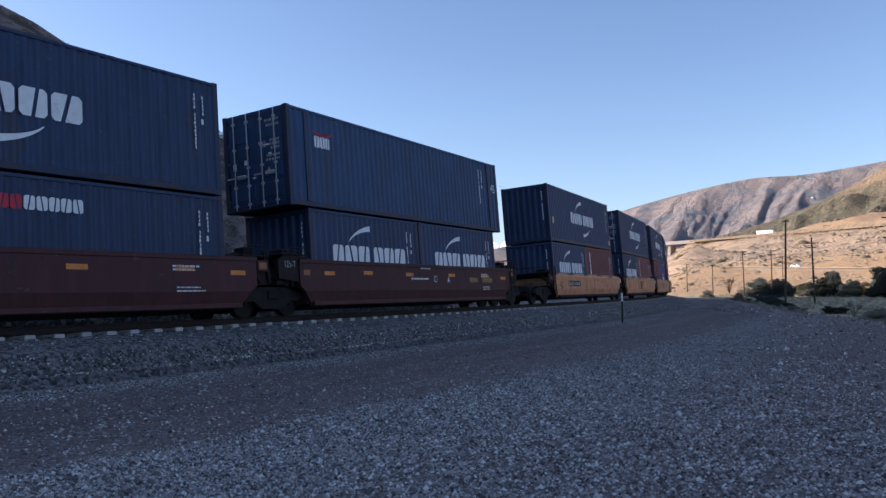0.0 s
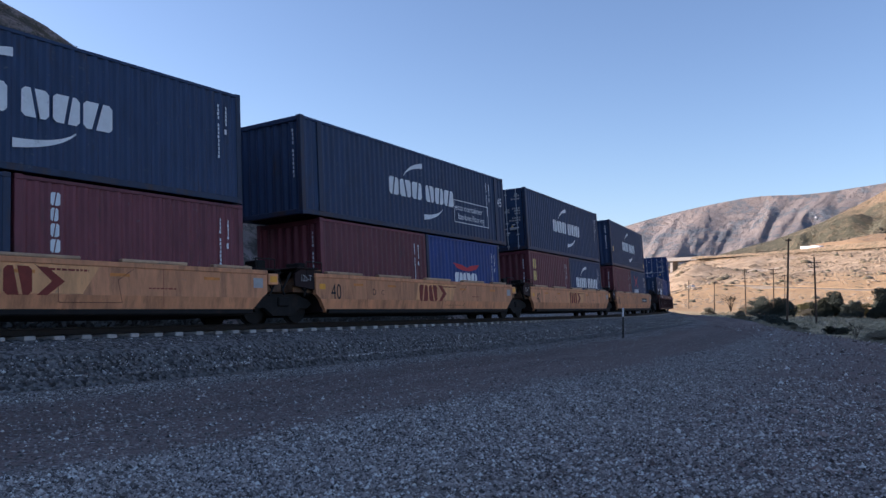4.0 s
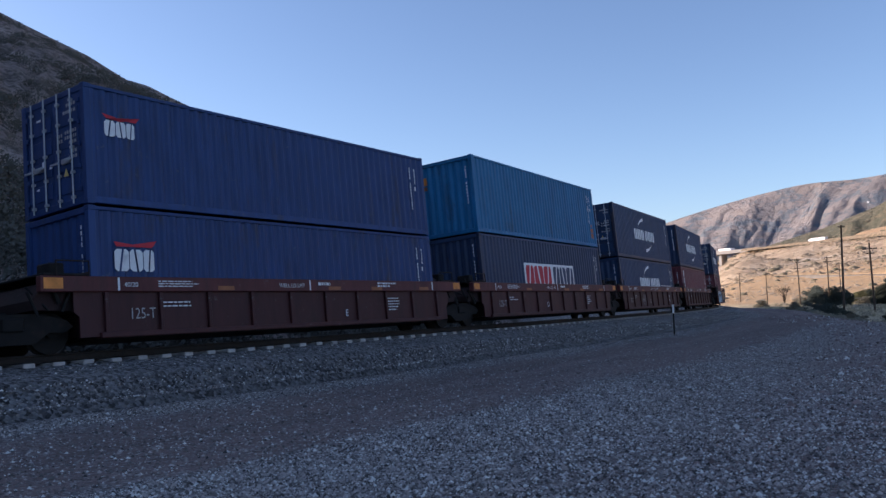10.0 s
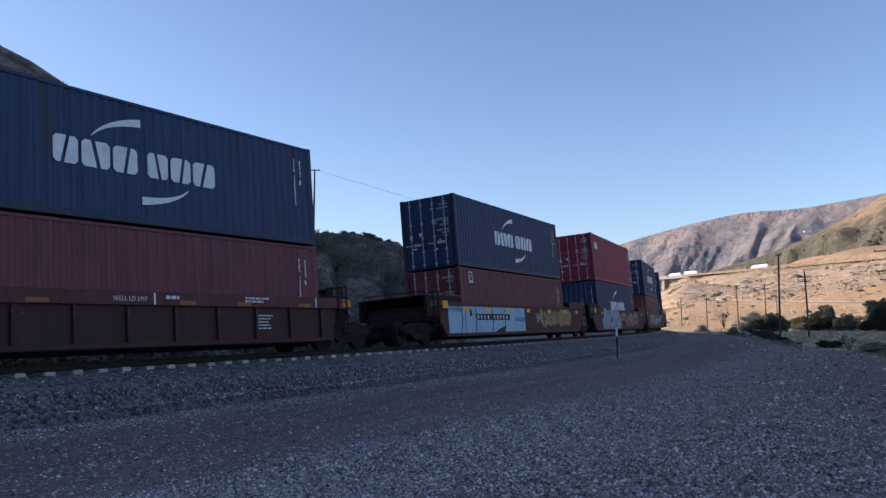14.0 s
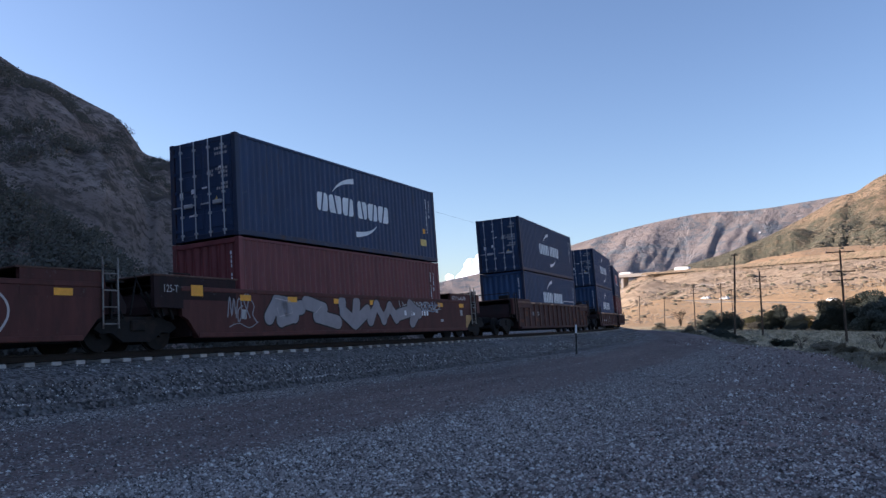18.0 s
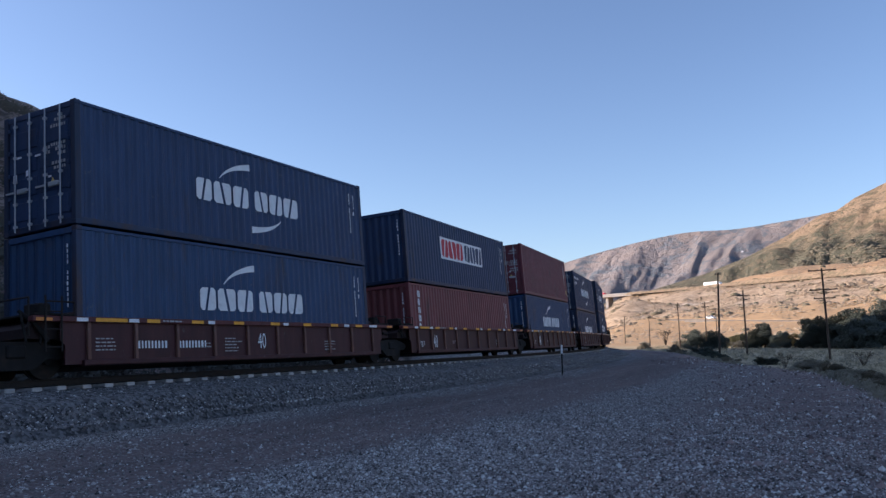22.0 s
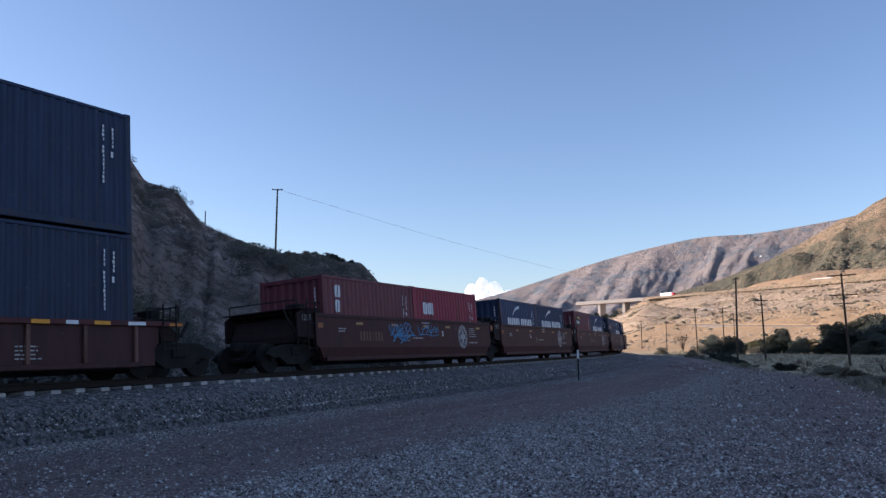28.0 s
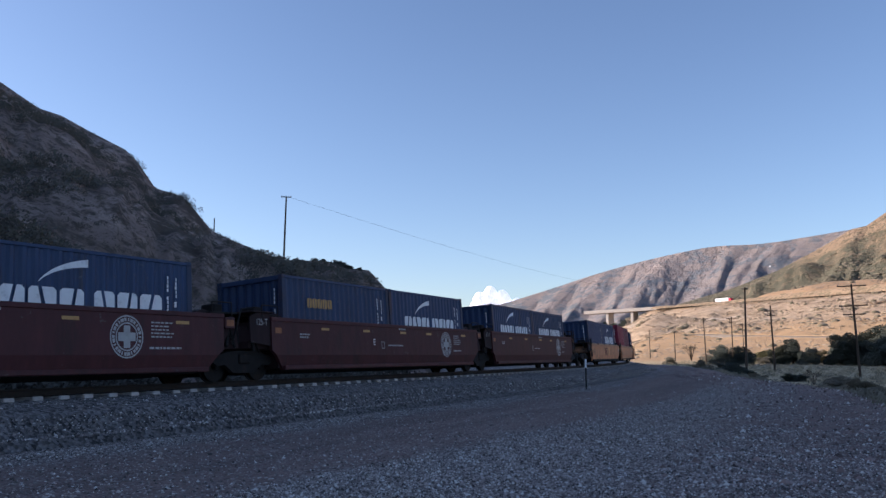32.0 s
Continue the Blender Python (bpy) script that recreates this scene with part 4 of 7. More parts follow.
def sticker(box, x0, z0, w, hh, mat=None):
    part("sticker", Shape().mark(x0, x0 + w, z0, z0 + hh, OUT), mat or PALE_YELLOW, box, "yellow warning sticker")


def end_sticker(box, y0, z0, w, hh, mat):
    x = -LONG / 2 - 0.004
    part("sticker", Shape().add([(x, y0, z0), (x, y0 + w, z0), (x, y0 + w, z0 + hh), (x, y0, z0 + hh)], [(0, 1, 2, 3)]), mat, box, "worn orange sticker on the end wall")


def vertical_word(box, x, ztop, n, size, mat):
    """A brand word set upright, as plain slit blocks."""
    done = []
    for i in range(n):
        z = ztop - i * size * 1.18
        done += block_letters(x, z - size, [size * (0.78, 0.62, 0.7)[i % 3]], size, 0, OUT)
    part("wordmark", done, mat, box, "white upright wordmark")


def container(length, h, mat, label, doors=False, dark=None, seed=0, marks=True, logo=None):
    box = thing("shipping_container", label, "container", "containers on the train")
    container_frame(box, length, h, mat, dark or POST)
    container_end(box, length, h, mat, doors)
    if length > 13:
        # inner posts at the forty foot points
        for x in (-6.08, 6.08):
            for y in (-1, 1):
                part("inner_post", lambda: Shape().box(-0.10, 0.10, -0.02, 0.02, 0.16, h - 0.09, 0.006), dark or POST, box, m=pose(x, y * (HALF + 0.006), 0), key=f"ipost {h:.2f}")
    if marks:
        markings(box, length, h, seed, not doors)
    if doors:
        door_marks(box, length, h, seed)
    if logo:
        logo(box, h)
    return box


def logo_full(box, h):
    shipping_logo(box, h - 1.17)


def logo_low(box, h):
    shipping_logo(box, h - 1.22, 0.0, 1.0, False)


def logo_line(box, h):
    shipping_logo(box, h - 1.05, 0.0, 1.0, False)
    part("panel_line", Shape().mark(2.5, 5.4, h - 1.52, h - 1.48, OUT).mark(2.5, 2.54, h - 2.3, h - 1.52, OUT).mark(5.36, 5.4, h - 2.3, h - 1.52, OUT), WHITE, box, "thin white panel outline")


def logo_short(box, h):
    shipping_logo(box, 1.80, 0.05, 0.9, False)


def logo_short_high(box, h):
    shipping_logo(box, 1.83, 0.05, 0.9, False)


def logo_box(box, h, drop=1.72):
    """White plate with red and dark blocks."""
    z = h - drop
    part("logo_plate", Shape().mark(-2.6, 2.6, z, z + 1.0, OUT), WHITE, box, "white logo plate")
    part("wordmark", block_letters(-2.45, z + 0.10, [0.74, 0.88, 0.76], 0.80, 0.06, OUT - 0.003), LOGO_RED, box, "red block wordmark")
    part("wordmark", block_letters(0.28, z + 0.10, [0.66, 0.68, 0.76], 0.80, 0.06, OUT - 0.003), NAVY, box, "dark blue block wordmark")


def logo_eagle(x, k=1.0, drop=0.0):
    """White block mark under a red bird-like emblem, k times as large."""
    def draw(box, h):
        h -= drop
        if k != 1:
            part("wordmark", block_letters(x, h - 1.12 * k, [0.26 * k, 0.24 * k, 0.2 * k], 0.36 * k, 0.02, OUT), WHITE, box, "white block wordmark")
            part("emblem", Shape().flat([(x, h - 0.64 * k), (x + 0.34 * k, h - 0.68 * k), (x + 0.8 * k, h - 0.6 * k), (x + 0.7 * k, h - 0.72 * k), (x + 0.05, h - 0.72 * k)], OUT), LOGO_RED, box, "red emblem")
            return
        part("wordmark", block_letters(x, h - 1.12, [0.26, 0.24, 0.2], 0.36, 0.02, OUT), WHITE, box, "white block wordmark")
        part("emblem", Shape().flat([(x - 0.05, h - 0.62), (x + 0.28, h - 0.67), (x + 0.4, h - 0.76), (x + 0.55, h - 0.67), (x + 0.9, h - 0.6), (x + 0.78, h - 0.72), (x + 0.05, h - 0.72)], OUT), LOGO_RED, box, "red emblem")
    return draw


def logo_eagle_big(box, h):
    h -= 0.34
    part("wordmark", block_letters(-1.0, h - 1.6, [0.62, 0.62, 0.5], 0.62, 0.05, OUT), WHITE, box, "white block wordmark")
    part("emblem", Shape().flat([(-1.1, h - 0.62), (-0.4, h - 0.68), (0, h - 0.78), (0.4, h - 0.68), (1.1, h - 0.62), (0.8, h - 0.82), (0.3, h - 0.9), (-0.3, h - 0.9), (-0.8, h - 0.82)], OUT), LOGO_RED, box, "red emblem")


def logo_three(x, k=1.0):
    def draw(box, h):
        part("wordmark", block_letters(x, h - 0.98 * k, [0.32 * k, 0.30 * k, 0.12 * k], 0.44 * k, 0.04, OUT), WHITE, box, "white block wordmark")
    return draw


def logo_upright(x, n, size=0.28, mat=None):
    return lambda box, h: vertical_word(box, x, h - 0.3, n, size, mat or WHITE)


def both(*draw):
    def run(box, h):
        for d in draw:
            d(box, h)
    return run


def forty_five(box, h):
    words("45", 0.52, WHITE, box, 6.22, OUT - 0.03, h - 1.3, sx=0.8)


def eco_panel(box, h):
    logo_full(box, h)
    z0, z1 = h - 2.35, h - 1.45
    sh = Shape()
    for a, b, c, d in ((2.3, 5.3, z0, z0 + 0.03), (2.3, 5.3, z1 - 0.03, z1), (2.3, 2.33, z0, z1), (5.27, 5.3, z0, z1)):
        sh.mark(a, b, c, d, OUT)
    part("panel_line", sh, WHITE, box, "thin white panel outline")
    words("eco container", 0.36, WHITE, box, 2.4, OUT, z1 - 0.40, sx=1.18)
    words("bamboo flooring", 0.36, WHITE, box, 2.6, OUT, z0 + 0.14, sx=0.95)
    forty_five(box, h)


def light_steel(box, h):
    logo_full(box, h)
    words("advanced container", 0.42, WHITE, box, -5.7, OUT, h - 0.60, sx=0.83)
    words("light steel", 0.42, WHITE, box, -5.7, OUT, h - 0.98, sx=0.83)


def three_lines(box, h):
    logo_full(box, h)
    for k, text in enumerate(("eco container", "bamboo flooring", "light steel")):
        words(text, 0.36, WHITE, box, -5.62, OUT, h - 1.42 - 0.37 * k, sx=0.82)


def logo_star(box, h):
    y = OUT
    sh = Shape()
    for sx in (-1, 1):
        sh.flat([(0, h - 0.78), (sx * 0.12, h - 0.72), (sx * 0.72, h - 0.38), (sx * 0.75, h - 0.45), (sx * 0.2, h - 0.82)], y)
        sh.flat([(0, h - 0.84), (sx * 0.2, h - 0.84), (sx * 0.72, h - 1.2), (sx * 0.66, h - 1.22), (sx * 0.1, h - 0.92)], y)
    part("emblem", turned(sh, pose(-1.1, 0, 0)), LOGO_RED, box, "orange red crossed emblem")
    part("wordmark", block_letters(-1.95, h - 1.78, [0.34, 0.16, 0.34, 0.3, 0.28], 0.42, 0.05, OUT), WHITE, box, "white block wordmark")


def logo_pair(box, h):
    part("wordmark", block_letters(-2.55, h - 0.85, [0.38], 0.46, 0.05, OUT), PALE_YELLOW, box, "yellow block mark")
    part("wordmark", block_letters(-2.55, h - 1.42, [0.38], 0.46, 0.05, OUT), PALE_YELLOW, box, "yellow block mark")


def logo_double(x, red=True, lift=0.0):
    def draw(box, h):
        h += lift
        if red:
            part("wordmark", block_letters(x, h - 0.95, [0.24, 0.24], 0.3, 0.03, OUT), LOGO_RED, box, "red block mark")
        part("wordmark", block_letters(x + 0.55, h - 0.95, [0.24, 0.24, 0.24, 0.24, 0.24], 0.3, 0.03, OUT), WHITE if red else DULL_GOLD, box, "block wordmark")
    return draw


def logo_beam(box, h):
    x, z = -2.45, h - 0.95
    part("logo_plate", Shape().mark(x, x + 1.25, z, z + 0.62, OUT), BLACK, box, "black logo plate with pale edge")
    part("emblem", Shape().flat([(x + 0.2, z + 0.5), (x + 1.22, z + 0.6), (x + 1.22, z + 0.36)], OUT - 0.003), PALE_YELLOW, box, "pale yellow beam")
    part("wordmark", block_letters(x + 0.1, z + 0.07, [0.16, 0.14, 0.14, 0.14, 0.14, 0.16], 0.22, 0.03, OUT - 0.003), WHITE, box, "white block wordmark")


def logo_square(box, h):
    part("logo_plate", Shape().mark(-5.32, -4.95, h - 0.62, h - 0.16, OUT), WHITE, box, "white logo plate")
    part("emblem", Shape().mark(-5.28, -4.99, h - 0.52, h - 0.20, OUT - 0.003), NAVY_2, box, "dark blue emblem")
    part("emblem", Shape().flat([(-5.26, h - 0.5), (-5.16, h - 0.36), (-5.0, h - 0.3), (-5.0, h - 0.24), (-5.2, h - 0.3)], OUT - 0.006), SIGNAL, box, "yellow emblem")


# ------------------------------------------------------------ well cars
def truck_part(car, x):
    """A two-axle truck: side frames, bolster, four wheels."""
    def frame_shape():
        sh = Shape()
        for y in (-1.02, 1.02):
            sh.plate([(-1.25, 0.52), (-1.1, 0.66), (-0.5, 0.80), (0.5, 0.80), (1.1, 0.66), (1.25, 0.52), (1.05, 0.40), (0.75, 0.42), (0.42, 0.20), (-0.42, 0.20), (-0.75, 0.42), (-1.05, 0.40)], y - 0.07, y + 0.07)
        return sh
    truck = part("truck", frame_shape, UNDER, car, "grimy cast steel truck", pose(x, 0, 0), key="truck")
    part("bolster", lambda: Shape().box(-0.22, 0.22, -1.15, 1.15, 0.45, 0.72, 0.03), UNDER, truck, key="bolster")
    for ax in (-0.88, 0.88):
        for y in (-0.755, 0.755):
            def wheel():
                s = -1 if y < 0 else 1
                sh = Shape().tube((0, -0.065, 0), (0, 0.065, 0), 0.42, 28)
                sh.tube((0, -s * 0.065, 0), (0, -s * 0.095, 0), 0.455, 28)
                sh.tube((0, s * 0.06, 0), (0, s * 0.19, 0), 0.11, 14)
                return sh
            part("wheel", wheel, UNDER, truck, "worn steel wheel", pose(ax, y, 0.42), key=f"wheel {y < 0}")
        part("axle", lambda: Shape().tube((0, -0.7, 0.42), (0, 0.7, 0.42), 0.085, 10), UNDER, truck, m=pose(ax, 0, 0), key="axle")


def brace_rail(points, r):
    """A bent round bar."""
    sh = Shape()
    for p, q in zip(points, points[1:]):
        sh.tube(p, q, r, 6)
    return sh


def ladder(car, x, y, z0, z1, mat):
    sh = Shape()
    for dx in (-0.2, 0.2):
        sh.tube((x + dx, y, z0), (x + dx, y, z1), 0.022, 6)
    z = z0 + 0.1
    while z < z1 - 0.3:
        sh.tube((x - 0.2, y, z), (x + 0.2, y, z), 0.016, 6)
        z += 0.38
    part("ladder", sh, mat, car, "steel ladder with grab irons")


def blob(rnd, cx, cz, rx, rz, n=11):
    return [(cx + rx * rnd.uniform(0.72, 1.05) * math.cos(2 * math.pi * i / n), cz + rz * rnd.uniform(0.75, 1.05) * math.sin(2 * math.pi * i / n)) for i in range(n)]


def brush_line(points, wide, y):
    """A flat stroke of even width through the given places."""
    sh = Shape()
    pts = [Vector(p) for p in points]
    left, right = [], []
    for i, p in enumerate(pts):
        d = (pts[min(i + 1, len(pts) - 1)] - pts[max(i - 1, 0)]).normalized()
        n = Vector((-d.y, d.x)) * wide / 2
        left.append((p.x + n.x, y, p.y + n.y))
        right.append((p.x - n.x, y, p.y - n.y))
    k = len(pts)
    return sh.add(left + right, [(i, i + 1, k + i + 1, k + i) for i in range(k - 1)])


FORMS = {"coil": [[(0.1, 0.3), (0.3, 0.9), (0.7, 0.8), (0.75, 0.35), (0.4, 0.2), (0.35, 0.55), (0.95, 0.7)]], "wave": [[(0.0, 0.2), (0.25, 0.85), (0.5, 0.25), (0.75, 0.8), (1.0, 0.3)]],
         "hook": [[(0.1, 0.95), (0.25, 0.3), (0.6, 0.1), (0.9, 0.45), (0.65, 0.75)]], "fan": [[(0.5, 0.05), (0.12, 0.55), (0.1, 0.95)], [(0.5, 0.05), (0.58, 0.95)], [(0.5, 0.05), (0.95, 0.62)]],
         "arrow": [[(0.05, 0.45), (0.5, 0.62), (0.95, 0.55)], [(0.55, 0.95), (0.95, 0.55), (0.62, 0.1)]], "blade": [[(0.05, 0.9), (0.55, 0.66), (0.35, 0.36), (0.98, 0.1)]],
         "knot": [[(0.15, 0.1), (0.85, 0.8), (0.5, 0.95), (0.2, 0.7), (0.9, 0.15)]]}


def rounded(points, step=6):
    """A smooth line through the given places."""
    pts = [Vector(p) for p in points]
    out = []
    for i in range(len(pts) - 1):
        p0, p1, p2, p3 = pts[max(i - 1, 0)], pts[i], pts[i + 1], pts[min(i + 2, len(pts) - 1)]
        for k in range(step):
            t = k / step
            out.append(0.5 * (2 * p1 + (p2 - p0) * t + (2 * p0 - 5 * p1 + 4 * p2 - p3) * t * t + (3 * p1 - p0 - 3 * p2 + p3) * t ** 3))
    return out + [pts[-1]]


def graffiti_forms(car, x0, x1, z0, z1, forms, wide, fill, line, y, label, soft=True, shine=None):
    """A row of fat painted forms with a dark edge, a thin light line along each and dark drips; no words."""
    n, h = len(forms), z1 - z0
    w = (x1 - x0) / n
    edge, lights = Shape(), Shape()
    layer = 0
    for i, name in enumerate(forms):
        body = Shape()
        for stroke in FORMS[name]:
            places = [(x0 + w * (i + 0.02 + 0.96 * px), z0 + h * (0.5 + (pz - 0.5) * (1 - wide / h))) for px, pz in stroke]
            pts = rounded(places) if soft else [Vector(p) for p in places]
            for target, width, base in ((edge, wide + 0.085, y), (body, wide, y - 0.004)):
                got = brush_line(pts, width, base - 0.00025 * layer)
                target.add(got.v, got.f)
                for p in (pts[0], pts[-1]) + (() if soft else tuple(pts[1:-1])):
                    layer += 1
                    target.flat([(p.x + width / 2 * math.cos(k * math.pi / 6), p.y + width / 2 * math.sin(k * math.pi / 6)) for k in range(12)], base - 0.00025 * layer)
            layer += 1
            got = brush_line([p + Vector((-0.2 * wide, 0.22 * wide)) for p in pts[1:-1]], 0.022, y - 0.0125)
            lights.add(got.v, got.f)
        part("graffiti_fill", body, fill, car, label)
    part("graffiti_outline", edge, line, car, "dark graffiti outline")
    part("graffiti_detail", lights, shine or line, car, "thin graffiti lines")


def graffiti_mass(car, x0, x1, z0, z1, fill, line, y, seed, label):
    """One wide painted mass: a round head, a bumpy top, a skirt along its foot and cuts that show the car's paint."""
    n, w, h = 96, x1 - x0, z1 - z0
    top = curve_of([(0, 0.46), (0.08, 0.50), (0.10, 0.80), (0.15, 0.97), (0.20, 0.97), (0.245, 0.86), (0.36, 0.84), (0.44, 0.92), (0.50, 0.91), (0.60, 0.92), (0.68, 0.84), (0.74, 0.93), (0.88, 0.92), (0.92, 0.82), (0.95, 0.58), (0.99, 0.46), (1, 0.30)])
    low, high = [], []
    for i in range(n + 1):
        u = i / n
        x = x0 + w * u
        high.append((x, y, z0 + h * (top(u) + 0.012 * noise.noise((u * 30, seed, 0)))))
        low.append((x + 0.04 * math.sin(u * 9), y, z0 + h * (0.10 * max(0.0, 1 - u / 0.05) + 0.12 * max(0.0, (u - 0.95) / 0.05))))
    part("graffiti_fill", Shape().add(low + high, [(i, i + 1, n + 2 + i, n + 1 + i) for i in range(n)]), fill, car, label)

    def at(pairs):
        return [(x0 + w * u, z0 + h * v) for u, v in pairs]
    cut = Shape()
    for shape in (((0.365, 0.56), (0.385, 0.62), (0.415, 0.90), (0.362, 0.88)), ((0.385, 0.34), (0.44, 0.31), (0.475, 0.46), (0.48, 0.62), (0.43, 0.41)),
                  ((0.47, 0.42), (0.49, 0.20), (0.535, 0.54), (0.485, 0.50)), ((0.735, 0.60), (0.75, 0.72), (0.755, 0.92), (0.727, 0.90)),
                  ((0.765, 0.32), (0.79, 0.29), (0.865, 0.50), (0.80, 0.45)), ((0.325, 0.02), (0.37, 0.02), (0.345, 0.22)),
                  ((0.535, 0.03), (0.58, 0.04), (0.555, 0.24)), ((0.68, 0.04), (0.70, 0.05), (0.71, 0.34), (0.69, 0.36))):
        cut.flat(at(shape), y - 0.002)
    part("graffiti_detail", cut, line, car, "cuts in the painted mass")
    for wide, stroke in ((0.045, ((0.19, 0.60), (0.24, 0.56), (0.285, 0.52), (0.29, 0.45))), (0.04, ((0.12, 0.52), (0.145, 0.47), (0.175, 0.46))), (0.02, ((0.535, 0.78), (0.60, 0.80), (0.655, 0.81))),
                         (0.05, ((0.575, 0.60), (0.58, 0.48), (0.59, 0.40))), (0.045, ((0.67, 0.60), (0.69, 0.42), (0.615, 0.33))), (0.05, ((0.91, 0.32), (0.945, 0.30), (0.955, 0.16))),
                         (0.02, ((0.115, 0.37), (0.115, 0.13), (0.21, 0.11))), (0.035, ((0.27, 0.84), (0.275, 0.70), (0.275, 0.60)))):
        part("graffiti_stroke", brush_line(at(stroke), wide, y - 0.004), BLACK, car, "dark graffiti stroke")
    part("graffiti_line", Shape().mark(x0 + 0.2, x1 - 0.1, z0 + 0.105 * h, z0 + 0.12 * h, y - 0.003), BLACK, car, "thin dark graffiti line")


def graffiti_lines(car, x0, x1, z0, z1, n, mat, y, seed):
    """A thin looping scribble: uneven joined strokes with a long tail below."""
    rnd = random.Random(seed)
    w, h = (x1 - x0) / n, z1 - z0
    wide = 0.028 + 0.05 * min(w, h)
    names = sorted(FORMS)
    for i in range(n):
        lean, drop = rnd.uniform(-0.1, 0.25), rnd.uniform(-0.12, 0.12)
        for k, stroke in enumerate(FORMS[names[(seed + i * 3) % len(names)]]):
            pts = rounded([(x0 + w * (i + px * 1.05 + lean * (pz - 0.5)), z0 + h * (pz + drop)) for px, pz in stroke], 5)
            part("graffiti_stroke", brush_line(pts, wide, y - 0.0006 * ((i + k) % 3)), mat, car, "pale graffiti scribble")
    tail = rounded([(x0 + 0.1 * w, z0 - 0.05 * h), (x0 + 0.35 * (x1 - x0), z0 + 0.06 * h), (x0 + 0.7 * (x1 - x0), z0 - 0.08 * h), (x1 + 0.1 * w, z0 + 0.1 * h)])
    part("graffiti_stroke", brush_line(tail, wide * 0.6, y - 0.0022), mat, car)


def bars(sh, rnd, x0, z, rows, wide, y, hh=0.045, step=0.085):
    for i in range(rows):
        x = x0
        stop = x0 + wide * rnd.uniform(0.6, 1)
        while x < stop:
            d = rnd.uniform(0.05, 0.16)
            top, low = z - i * step, z - i * step - hh
            if hh < 0.12:
                sh.mark(x, min(x + d, stop), low, top, y)
                x += d + 0.03
                continue
            d = hh * rnd.uniform(0.26, 0.40)
            sh.mark(x, x + d, low, top, y)
            x += d + 0.28 * hh
    return sh


